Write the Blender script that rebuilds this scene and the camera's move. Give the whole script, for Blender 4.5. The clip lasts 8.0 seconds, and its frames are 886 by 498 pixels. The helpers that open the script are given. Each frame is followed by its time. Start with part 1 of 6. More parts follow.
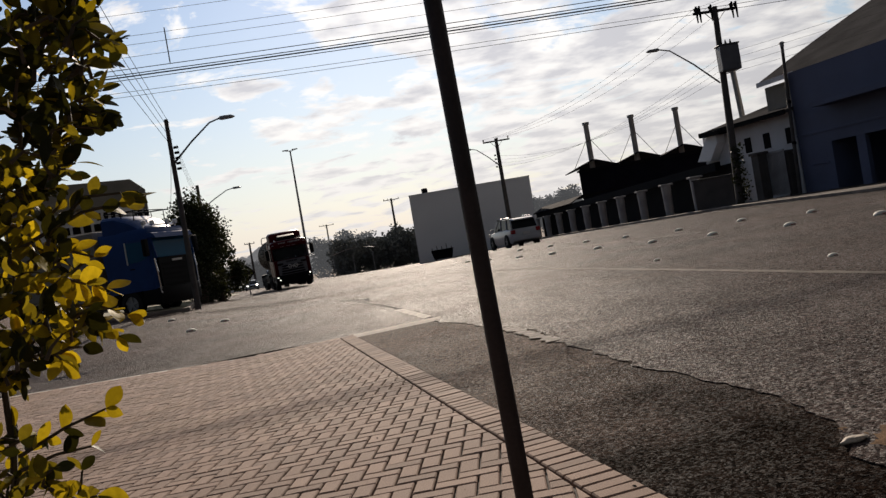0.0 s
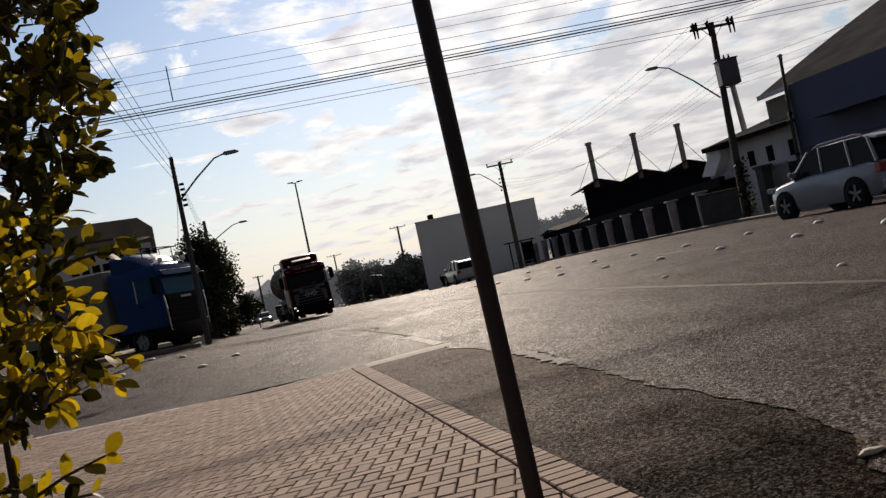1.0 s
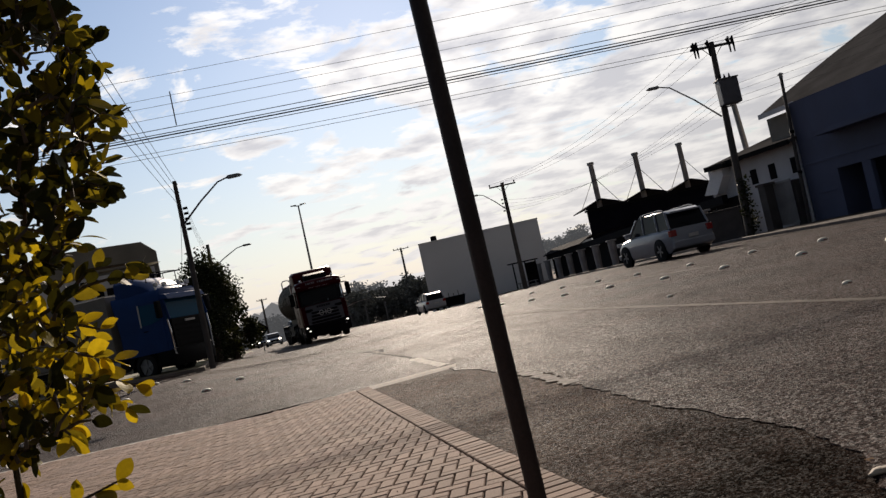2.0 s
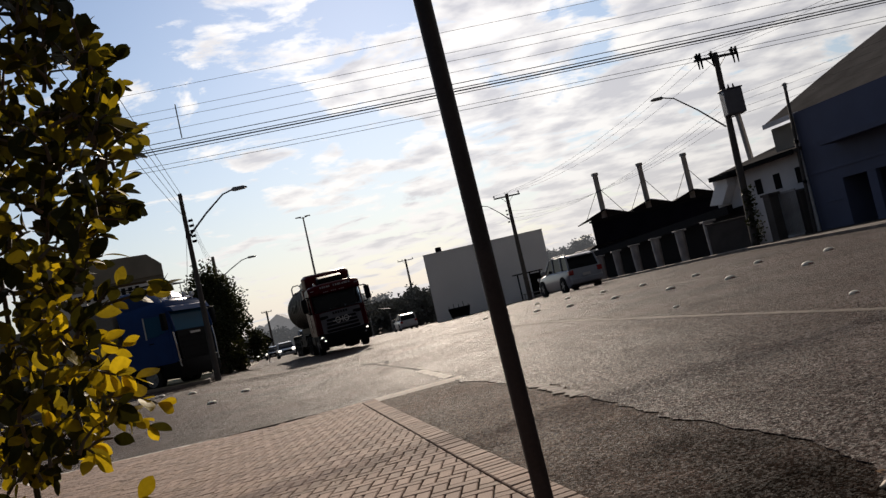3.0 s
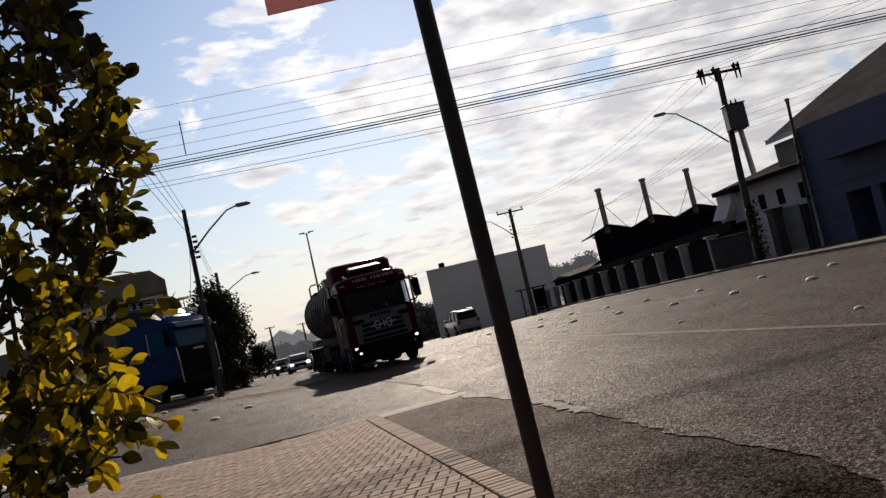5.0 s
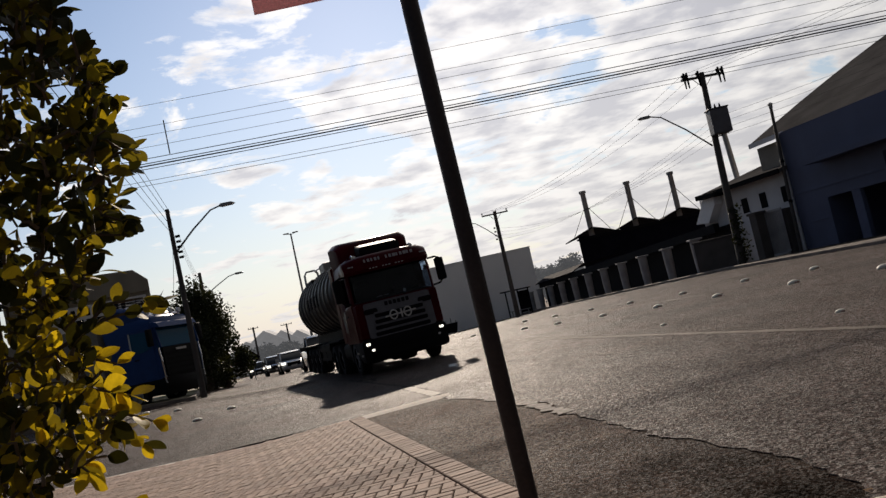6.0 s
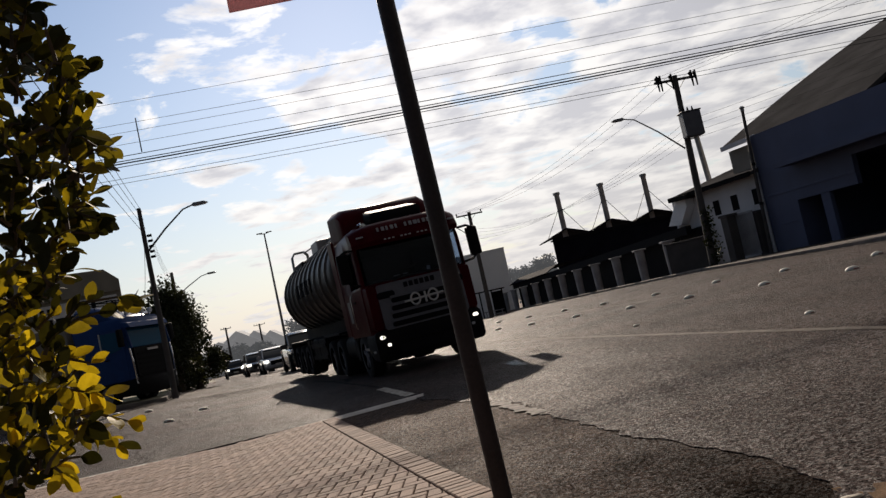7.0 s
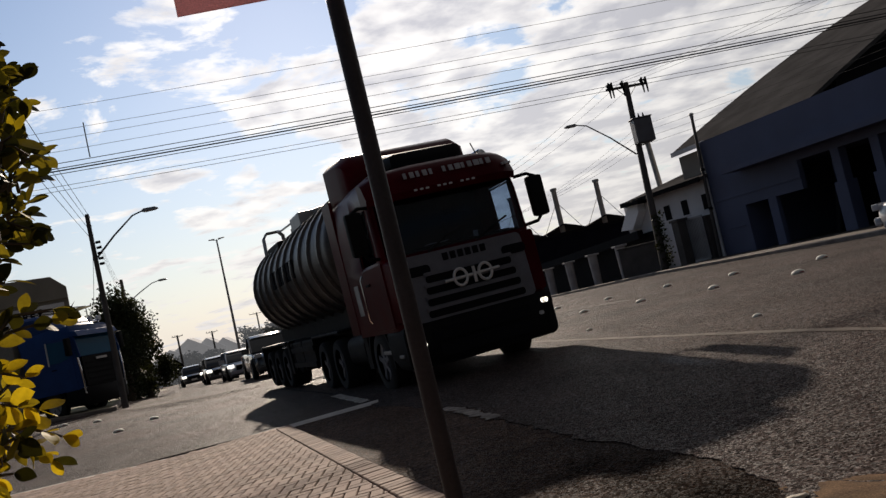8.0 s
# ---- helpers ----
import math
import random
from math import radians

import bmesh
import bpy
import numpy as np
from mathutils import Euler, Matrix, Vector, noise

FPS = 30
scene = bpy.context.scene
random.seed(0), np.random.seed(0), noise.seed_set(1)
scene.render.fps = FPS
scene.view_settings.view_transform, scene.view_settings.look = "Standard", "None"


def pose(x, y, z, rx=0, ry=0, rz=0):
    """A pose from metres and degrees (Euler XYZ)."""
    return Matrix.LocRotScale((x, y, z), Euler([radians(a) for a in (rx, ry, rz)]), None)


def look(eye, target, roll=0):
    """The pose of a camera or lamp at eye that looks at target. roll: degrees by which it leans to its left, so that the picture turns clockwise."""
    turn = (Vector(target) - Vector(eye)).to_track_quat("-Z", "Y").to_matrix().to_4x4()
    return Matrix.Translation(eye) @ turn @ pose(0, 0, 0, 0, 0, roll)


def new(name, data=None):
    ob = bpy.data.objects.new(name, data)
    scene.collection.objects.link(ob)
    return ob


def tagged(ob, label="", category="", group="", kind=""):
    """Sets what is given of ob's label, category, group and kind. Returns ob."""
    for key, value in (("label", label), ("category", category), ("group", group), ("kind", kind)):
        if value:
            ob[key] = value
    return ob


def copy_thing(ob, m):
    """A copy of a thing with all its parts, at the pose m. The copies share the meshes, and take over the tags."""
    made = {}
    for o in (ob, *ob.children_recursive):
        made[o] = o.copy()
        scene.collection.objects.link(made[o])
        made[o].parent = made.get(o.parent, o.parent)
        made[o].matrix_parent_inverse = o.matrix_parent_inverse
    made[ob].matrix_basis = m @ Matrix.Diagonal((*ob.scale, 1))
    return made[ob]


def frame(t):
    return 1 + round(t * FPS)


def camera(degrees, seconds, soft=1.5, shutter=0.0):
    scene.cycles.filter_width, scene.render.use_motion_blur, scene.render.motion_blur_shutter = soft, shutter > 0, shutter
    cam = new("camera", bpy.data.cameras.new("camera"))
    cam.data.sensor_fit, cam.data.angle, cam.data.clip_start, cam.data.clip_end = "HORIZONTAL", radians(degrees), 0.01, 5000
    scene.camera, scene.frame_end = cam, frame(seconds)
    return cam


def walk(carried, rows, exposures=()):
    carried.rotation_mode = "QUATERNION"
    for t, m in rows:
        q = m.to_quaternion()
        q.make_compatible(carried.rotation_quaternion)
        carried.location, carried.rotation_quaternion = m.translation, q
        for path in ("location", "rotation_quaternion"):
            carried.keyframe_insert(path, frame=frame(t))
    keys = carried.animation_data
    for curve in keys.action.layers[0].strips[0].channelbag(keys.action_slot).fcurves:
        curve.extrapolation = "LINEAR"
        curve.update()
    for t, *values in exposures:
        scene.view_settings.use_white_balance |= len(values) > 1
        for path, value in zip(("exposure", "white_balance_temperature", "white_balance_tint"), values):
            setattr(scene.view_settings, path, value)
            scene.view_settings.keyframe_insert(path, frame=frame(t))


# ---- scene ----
# the camera, held by hand at about chest height of a sitting person
cam = camera(54.0, 8.0, soft=1.4)
EYE_Z = 1.1
# seconds, shift right, shift up, yaw, pitch, roll
PATH = [
    (0.0, -0.010, -0.003, -0.029, -0.603, -9.649),
    (0.5, -0.003, -0.002, 0.260, 0.068, -11.104),
    (1.0, 0.001, 0.000, 0.157, 1.147, -11.981),
    (1.5, 0.000, 0.000, 0.000, 2.000, -12.400),
    (3.0, -0.015, 0.008, 0.211, 3.349, -12.759),
    (3.5, -0.018, 0.009, 0.401, 3.853, -12.691),
    (4.0, -0.018, 0.010, 0.515, 4.303, -12.802),
    (4.5, -0.018, 0.010, 0.427, 4.416, -12.864),
    (6.0, -0.022, 0.010, -0.823, 4.266, -12.559),
    (6.5, -0.025, 0.010, -1.536, 4.141, -12.485),
    (7.0, -0.025, 0.010, -2.490, 3.940, -12.432),
    (7.5, -0.022, 0.011, -3.878, 3.848, -12.598),
    (8.0, -0.016, 0.011, -5.471, 3.634, -12.871),
]


def eye_pose(dx, dz, yaw, pitch, roll):
    turn = Matrix.Rotation(radians(yaw), 4, "Z") @ Matrix.Rotation(radians(90 + pitch), 4, "X")
    return Matrix.Translation((dx, 0, EYE_Z + dz)) @ turn @ Matrix.Rotation(radians(roll), 4, "Z")


walk(cam, [(row[0], eye_pose(*row[1:])) for row in PATH])

# light: a low sun ahead, under a bright sky with broken clouds
SUN_AZ, SUN_EL = radians(-2.0), radians(21.5)
CLOUD_GAIN, CLOUD_BACK = 22.5, 2.5
world = bpy.data.worlds.new("sky")
scene.world = world
world.use_nodes = True
wn, wl = world.node_tree.nodes, world.node_tree.links
wn.clear()
w_out = wn.new("ShaderNodeOutputWorld")
w_bg = wn.new("ShaderNodeBackground")
w_sky = wn.new("ShaderNodeTexSky")
w_sky.sky_type, w_sky.sun_disc = "NISHITA", False
w_sky.sun_elevation, w_sky.sun_rotation = SUN_EL, SUN_AZ
w_sky.dust_density, w_sky.ozone_density, w_sky.air_density = 0.1, 2.5, 1.2
w_geo = wn.new("ShaderNodeTexCoord")
w_sep = wn.new("ShaderNodeSeparateXYZ")
wl.new(w_geo.outputs["Generated"], w_sep.inputs[0])


def wmath(op, a, b=None, clamp=False):
    n = wn.new("ShaderNodeMath")
    n.operation, n.use_clamp = op, clamp
    for i, v in enumerate((a, b)):
        if v is None:
            continue
        if isinstance(v, (int, float)):
            n.inputs[i].default_value = v
        else:
            wl.new(v, n.inputs[i])
    return n.outputs[0]


# clouds lie in a flat layer: the direction is divided by its height
w_h = wmath("MAXIMUM", w_sep.outputs[2], 0.02)
w_h = wmath("ADD", w_h, 0.13)
w_cx, w_cy = wmath("DIVIDE", w_sep.outputs[0], w_h), wmath("DIVIDE", w_sep.outputs[1], w_h)
w_vec = wn.new("ShaderNodeCombineXYZ")
wl.new(w_cx, w_vec.inputs[0]), wl.new(w_cy, w_vec.inputs[1])
w_big = wn.new("ShaderNodeTexNoise")
w_big.inputs["Scale"].default_value, w_big.inputs["Detail"].default_value = 2.8, 10
w_big.inputs["Roughness"].default_value, w_big.inputs["Distortion"].default_value = 0.62, 0.35
wl.new(w_vec.outputs[0], w_big.inputs["Vector"])
w_ramp = wn.new("ShaderNodeValToRGB")
w_ramp.color_ramp.elements[0].position, w_ramp.color_ramp.elements[1].position = 0.465, 0.545
# the cover is broken on the left of the sun and closes towards the right
w_side = wmath("MAXIMUM", wmath("MINIMUM", w_sep.outputs[0], 0.25), -0.25)
w_cover = wmath("ADD", w_big.outputs["Fac"], wmath("MULTIPLY", wmath("ADD", w_side, 0.06), 0.42))
wl.new(w_cover, w_ramp.inputs[0])
w_shade = wn.new("ShaderNodeTexNoise")
w_shade.inputs["Scale"].default_value, w_shade.inputs["Detail"].default_value = 5.0, 10
wl.new(w_vec.outputs[0], w_shade.inputs["Vector"])
w_tone = wn.new("ShaderNodeValToRGB")
w_tone.color_ramp.elements[0].position, w_tone.color_ramp.elements[1].position = 0.36, 0.60
w_tone.color_ramp.elements[0].color = (0.60, 0.585, 0.62, 1)
w_tone.color_ramp.elements[1].color = (1.13, 1.08, 1.03, 1)
# against the sun thin edges glow and thick middles are grey
w_thick = wmath("MULTIPLY", wmath("SUBTRACT", 0.60, w_cover), 0.75)
wl.new(wmath("ADD", w_shade.outputs["Fac"], w_thick), w_tone.inputs[0])
# clouds and haze scatter forward: brightest round the sun, dull on the other side of the sky
w_dot = wn.new("ShaderNodeVectorMath")
w_dot.operation = "DOT_PRODUCT"
w_dot.inputs[1].default_value = (math.sin(SUN_AZ) * math.cos(SUN_EL), math.cos(SUN_AZ) * math.cos(SUN_EL), math.sin(SUN_EL))
wl.new(w_geo.outputs["Generated"], w_dot.inputs[0])
w_fwd = wmath("POWER", wmath("MULTIPLY_ADD", w_dot.outputs["Value"], 0.5), 5.5)
w_fwd.node.inputs[0].links[0].from_node.inputs[2].default_value = 0.5
w_gain = wmath("ADD", wmath("MULTIPLY", w_fwd, CLOUD_GAIN), CLOUD_BACK)
w_cloud = wn.new("ShaderNodeVectorMath")
w_cloud.operation = "SCALE"
wl.new(w_tone.outputs[0], w_cloud.inputs[0]), wl.new(w_gain, w_cloud.inputs["Scale"])
# pale haze low over the horizon
w_haze = wn.new("ShaderNodeVectorMath")
w_haze.operation = "SCALE"
w_haze.inputs[0].default_value = (0.785, 0.755, 0.75)
wl.new(w_gain, w_haze.inputs["Scale"])
w_mix = wn.new("ShaderNodeMix")
w_mix.data_type = "RGBA"
wl.new(wmath("MULTIPLY", w_ramp.outputs[0], 0.9), w_mix.inputs[0])
w_tint = wn.new("ShaderNodeVectorMath")
w_tint.operation = "MULTIPLY"
w_tint.inputs[1].default_value = (1.16, 1.06, 1.08)
w_air = wn.new("ShaderNodeVectorMath")
w_air.operation = "SCALE"
wl.new(w_sky.outputs[0], w_tint.inputs[0]), wl.new(w_tint.outputs[0], w_air.inputs[0])
wl.new(wmath("ADD", wmath("MULTIPLY", w_fwd, 1.7), 0.6), w_air.inputs["Scale"])
wl.new(w_air.outputs[0], w_mix.inputs[6])
wl.new(w_cloud.outputs[0], w_mix.inputs[7])
w_low = wmath("POWER", 2.718, wmath("MULTIPLY", wmath("MAXIMUM", w_sep.outputs[2], 0.0), -7.5))
w_mix2 = wn.new("ShaderNodeMix")
w_mix2.data_type = "RGBA"
wl.new(wmath("MULTIPLY", w_low, 0.95), w_mix2.inputs[0])
wl.new(w_mix.outputs[2], w_mix2.inputs[6])
wl.new(w_haze.outputs[0], w_mix2.inputs[7])
wl.new(w_mix2.outputs[2], w_bg.inputs["Color"])
w_bg.inputs["Strength"].default_value = 0.05
wl.new(w_bg.outputs[0], w_out.inputs["Surface"])

sun_dir = Vector((math.sin(SUN_AZ) * math.cos(SUN_EL), math.cos(SUN_AZ) * math.cos(SUN_EL), math.sin(SUN_EL)))
sun = new("sun", bpy.data.lights.new("sun", "SUN"))
sun.data.energy, sun.data.angle, sun.data.color = 5.6, radians(0.6), (1.0, 0.85, 0.70)
sun.matrix_world = look(sun_dir * 50, (0, 0, 0))
scene.view_settings.exposure = -0.15


# ---- the lie of the land ----
def ease(v, a, b):
    q = min(1.0, max(0.0, (v - a) / (b - a)))
    return q * q * (3 - 2 * q)


LANE = Vector((-0.252, 0.968))   # the main road runs away in this direction
SIDE = Vector((0.968, 0.252))    # and this points to its far side
HUB = Vector((1.45, 12.9))


def lane_u(x, y):
    return (x - HUB.x) * SIDE.x + (y - HUB.y) * SIDE.y


def on_lane(u, s):
    p = HUB + SIDE * u + LANE * s
    return p.x, p.y


def land(x, y):
    u = lane_u(x, y)
    z = 0.042 * max(-3.0, min(9.0, x))
    z += 0.36 * ease(-u, 3, 8) * ease(y, 15, 26)
    z -= 0.09 * ease(u, 10, 16) * ease(y, 8, 20)
    z -= 0.016 * max(0.0, min(y, 170.0) - 40.0)
    return z


def spot(az, d):
    """The place at an azimuth (degrees, right of straight ahead) and a distance."""
    x, y = d * math.sin(radians(az)), d * math.cos(radians(az))
    return x, y


def rise(d, el):
    return EYE_Z + d * math.tan(radians(el))


# ---- materials ----
def mat(name, color, rough=0.6, metal=0.0, vary=0.25, scale=3.0, bump=0.15, bump_scale=60.0, fine=0.15, spec=0.5, second=None, coat=0.0, per_piece=0.0, bump_dist=0.01):
    """A surface with stains (large) and grain (small): colour, roughness and relief vary."""
    m = bpy.data.materials.new(name)
    m.use_nodes = True
    n, l = m.node_tree.nodes, m.node_tree.links
    b = n["Principled BSDF"]
    b.inputs["Metallic"].default_value, b.inputs["Specular IOR Level"].default_value = metal, spec
    b.inputs["Coat Weight"].default_value = coat
    co = n.new("ShaderNodeTexCoord")
    big = n.new("ShaderNodeTexNoise")
    big.inputs["Scale"].default_value, big.inputs["Detail"].default_value = scale, 6
    small = n.new("ShaderNodeTexNoise")
    small.inputs["Scale"].default_value, small.inputs["Detail"].default_value = bump_scale, 3
    l.new(co.outputs["Object"], big.inputs["Vector"]), l.new(co.outputs["Object"], small.inputs["Vector"])
    mix = n.new("ShaderNodeMix")
    mix.data_type = "RGBA"
    dark = second or tuple(c * (1 - vary) for c in color)
    mix.inputs[6].default_value, mix.inputs[7].default_value = (*dark, 1), (*color, 1)
    ramp = n.new("ShaderNodeMapRange")
    ramp.inputs[1].default_value, ramp.inputs[2].default_value = 0.35, 0.65
    l.new(big.outputs["Fac"], ramp.inputs[0]), l.new(ramp.outputs[0], mix.inputs[0])
    out = mix.outputs[2]
    gain = n.new("ShaderNodeMapRange")
    gain.inputs[1].default_value, gain.inputs[2].default_value = 0.3, 0.7
    gain.inputs[3].default_value, gain.inputs[4].default_value = 1 - fine, 1 + fine
    l.new(small.outputs["Fac"], gain.inputs[0])
    mul = n.new("ShaderNodeVectorMath")
    mul.operation = "SCALE"
    l.new(out, mul.inputs[0]), l.new(gain.outputs[0], mul.inputs["Scale"])
    out = mul.outputs[0]
    if per_piece:
        info = n.new("ShaderNodeObjectInfo")
        geo = n.new("ShaderNodeNewGeometry")
        add = n.new("ShaderNodeMath")
        add.operation = "ADD"
        l.new(info.outputs["Random"], add.inputs[0]), l.new(geo.outputs["Random Per Island"], add.inputs[1])
        fr = n.new("ShaderNodeMath")
        fr.operation = "FRACT"
        l.new(add.outputs[0], fr.inputs[0])
        pr = n.new("ShaderNodeMapRange")
        pr.inputs[3].default_value, pr.inputs[4].default_value = 1 - per_piece, 1 + per_piece
        l.new(fr.outputs[0], pr.inputs[0])
        mul2 = n.new("ShaderNodeVectorMath")
        mul2.operation = "SCALE"
        l.new(out, mul2.inputs[0]), l.new(pr.outputs[0], mul2.inputs["Scale"])
        out = mul2.outputs[0]
    l.new(out, b.inputs["Base Color"])
    rr = n.new("ShaderNodeMapRange")
    rr.inputs[3].default_value, rr.inputs[4].default_value = max(0.03, rough - 0.1), min(1, rough + 0.1)
    l.new(big.outputs["Fac"], rr.inputs[0]), l.new(rr.outputs[0], b.inputs["Roughness"])
    if bump:
        bp = n.new("ShaderNodeBump")
        bp.inputs["Strength"].default_value, bp.inputs["Distance"].default_value = bump, bump_dist
        l.new(small.outputs["Fac"], bp.inputs["Height"]), l.new(bp.outputs[0], b.inputs["Normal"])
    return m


def asphalt(name, color, rough, stones, bump, patch=0.3, relief=0.04, gloss=0.22, tarred=False):
    """Bitumen with stone chips: cells of about a centimetre, worn bands and patches."""
    m = mat(name, color, rough, vary=patch, scale=0.35, bump=0, bump_scale=16, fine=0.35, spec=0.07)
    n, l = m.node_tree.nodes, m.node_tree.links
    b = n["Principled BSDF"]
    co = n.new("ShaderNodeTexCoord")
    v = n.new("ShaderNodeTexVoronoi")
    v.inputs["Scale"].default_value = stones
    nz = n.new("ShaderNodeTexNoise")
    nz.inputs["Scale"].default_value, nz.inputs["Detail"].default_value = stones * 1.1, 3
    nz.inputs["Roughness"].default_value = 0.65
    warp = n.new("ShaderNodeTexNoise")
    warp.inputs["Scale"].default_value, warp.inputs["Detail"].default_value = stones * 0.8, 4
    wadd = n.new("ShaderNodeMix")
    wadd.data_type, wadd.blend_type = "RGBA", "ADD"
    wadd.inputs[0].default_value = 0.03
    l.new(co.outputs["Object"], warp.inputs["Vector"])
    l.new(co.outputs["Object"], wadd.inputs[6]), l.new(warp.outputs["Color"], wadd.inputs[7])
    l.new(wadd.outputs[2], v.inputs["Vector"]), l.new(co.outputs["Object"], nz.inputs["Vector"])
    mr = n.new("ShaderNodeMapRange")
    mr.inputs[3].default_value, mr.inputs[4].default_value = 0.15, 2.4
    sepc = n.new("ShaderNodeSeparateColor")
    l.new(v.outputs["Color"], sepc.inputs[0]), l.new(sepc.outputs[0], mr.inputs[0])
    old = b.inputs["Base Color"].links[0].from_socket
    sc = n.new("ShaderNodeVectorMath")
    sc.operation = "SCALE"
    chips = mr.outputs[0]
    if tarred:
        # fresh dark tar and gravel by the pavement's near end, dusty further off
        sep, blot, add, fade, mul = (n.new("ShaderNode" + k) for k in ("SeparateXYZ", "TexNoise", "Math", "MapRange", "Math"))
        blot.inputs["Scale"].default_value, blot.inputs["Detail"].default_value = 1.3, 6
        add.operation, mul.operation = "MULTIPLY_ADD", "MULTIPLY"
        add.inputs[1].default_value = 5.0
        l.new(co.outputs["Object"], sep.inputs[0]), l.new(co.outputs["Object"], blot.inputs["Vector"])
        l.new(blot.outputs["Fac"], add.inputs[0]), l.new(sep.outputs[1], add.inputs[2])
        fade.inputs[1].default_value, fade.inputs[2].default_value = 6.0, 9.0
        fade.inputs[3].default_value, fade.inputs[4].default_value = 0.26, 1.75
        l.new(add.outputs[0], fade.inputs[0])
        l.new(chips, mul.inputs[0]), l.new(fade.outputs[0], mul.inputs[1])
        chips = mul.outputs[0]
    l.new(old, sc.inputs[0]), l.new(chips, sc.inputs["Scale"])
    l.new(sc.outputs[0], b.inputs["Base Color"])
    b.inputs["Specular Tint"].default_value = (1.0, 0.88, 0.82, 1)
    # bare chips shine, the bitumen between them does not
    shine = n.new("ShaderNodeMapRange")
    shine.inputs[1].default_value, shine.inputs[2].default_value = 0.58, 1.0
    shine.inputs[3].default_value, shine.inputs[4].default_value = 0.01, gloss
    l.new(sepc.outputs[1], shine.inputs[0]), l.new(shine.outputs[0], b.inputs["Specular IOR Level"])
    # traffic has polished some stretches and dust dulls others
    worn, far_map, band, dim = (n.new("ShaderNode" + k) for k in ("TexNoise", "Mapping", "MapRange", "Math"))
    far_map.inputs["Scale"].default_value = (1.6, 0.55, 1.0)
    far_map.inputs["Rotation"].default_value = (0, 0, -0.255)
    worn.inputs["Scale"].default_value, worn.inputs["Detail"].default_value, worn.inputs["Roughness"].default_value = 1.1, 9, 0.68
    band.inputs[1].default_value, band.inputs[2].default_value = 0.34, 0.66
    band.inputs[3].default_value, band.inputs[4].default_value = 0.45, 1.35
    dim.operation = "MULTIPLY"
    l.new(co.outputs["Object"], far_map.inputs["Vector"]), l.new(far_map.outputs[0], worn.inputs["Vector"])
    l.new(worn.outputs["Fac"], band.inputs[0]), l.new(shine.outputs[0], dim.inputs[0]), l.new(band.outputs[0], dim.inputs[1])
    l.new(dim.outputs[0], b.inputs["Specular IOR Level"])
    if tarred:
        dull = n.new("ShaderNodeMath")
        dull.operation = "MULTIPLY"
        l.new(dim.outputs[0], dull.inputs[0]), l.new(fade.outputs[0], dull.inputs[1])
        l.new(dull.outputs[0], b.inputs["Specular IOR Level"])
    hsum = n.new("ShaderNodeMath")
    hsum.operation = "MULTIPLY_ADD"
    hsum.inputs[1].default_value = -0.35
    l.new(v.outputs["Distance"], hsum.inputs[0]), l.new(nz.outputs["Fac"], hsum.inputs[2])
    bp = n.new("ShaderNodeBump")
    bp.inputs["Strength"].default_value, bp.inputs["Distance"].default_value = bump, relief
    l.new(hsum.outputs[0], bp.inputs["Height"]), l.new(bp.outputs[0], b.inputs["Normal"])
    return m


def glow(name, color, power):
    m = mat(name, color, 0.3, vary=0.1, bump=0)
    b = m.node_tree.nodes["Principled BSDF"]
    b.inputs["Emission Color"].default_value, b.inputs["Emission Strength"].default_value = (*color, 1), power
    return m


def glass(name, tint, rough=0.03):
    m = bpy.data.materials.new(name)
    m.use_nodes = True
    n, l = m.node_tree.nodes, m.node_tree.links
    b = n["Principled BSDF"]
    b.inputs["Base Color"].default_value = (*tint, 1)
    b.inputs["Roughness"].default_value, b.inputs["Specular IOR Level"].default_value = rough, 0.09
    nz = n.new("ShaderNodeTexNoise")
    nz.inputs["Scale"].default_value = 2.0
    mr = n.new("ShaderNodeMapRange")
    mr.inputs[3].default_value, mr.inputs[4].default_value = rough, rough + 0.08
    l.new(nz.outputs["Fac"], mr.inputs[0]), l.new(mr.outputs[0], b.inputs["Roughness"])
    return m


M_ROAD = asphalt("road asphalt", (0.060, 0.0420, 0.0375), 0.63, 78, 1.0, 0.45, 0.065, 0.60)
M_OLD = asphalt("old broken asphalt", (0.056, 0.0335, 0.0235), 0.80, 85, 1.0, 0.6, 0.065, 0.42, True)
M_LAND = mat("dry earth and grass", (0.22, 0.17, 0.10), 0.95, vary=0.5, scale=0.12, bump=0.4, bump_scale=9, second=(0.09, 0.10, 0.05))
M_DIRT = mat("ochre dirt", (0.050, 0.027, 0.014), 0.95, vary=0.35, scale=2.5, bump=0.6, bump_scale=45)
M_OCHRE = mat("ochre sand", (0.17, 0.105, 0.060), 0.95, spec=0.05, vary=0.45, scale=9, bump=0.6, bump_scale=140, fine=0.4)
M_EDGE = mat("pale edging concrete", (0.50, 0.44, 0.38), 0.85, spec=0.25, vary=0.35, scale=3, bump=0.4, bump_scale=80)
M_SAND = mat("joint sand", (0.045, 0.032, 0.026), 0.95, vary=0.4, scale=4, bump=0.4, bump_scale=120)
M_PAVER = mat("concrete paver", (0.275, 0.196, 0.158), 0.85, spec=0.15, vary=0.28, scale=1.1, bump=0.45, bump_scale=170, fine=0.36, per_piece=0.2, bump_dist=0.003, second=(0.215, 0.140, 0.098))
M_KERB = mat("kerb concrete", (0.26, 0.22, 0.19), 0.85, spec=0.2, vary=0.4, scale=2, bump=0.4, bump_scale=80)
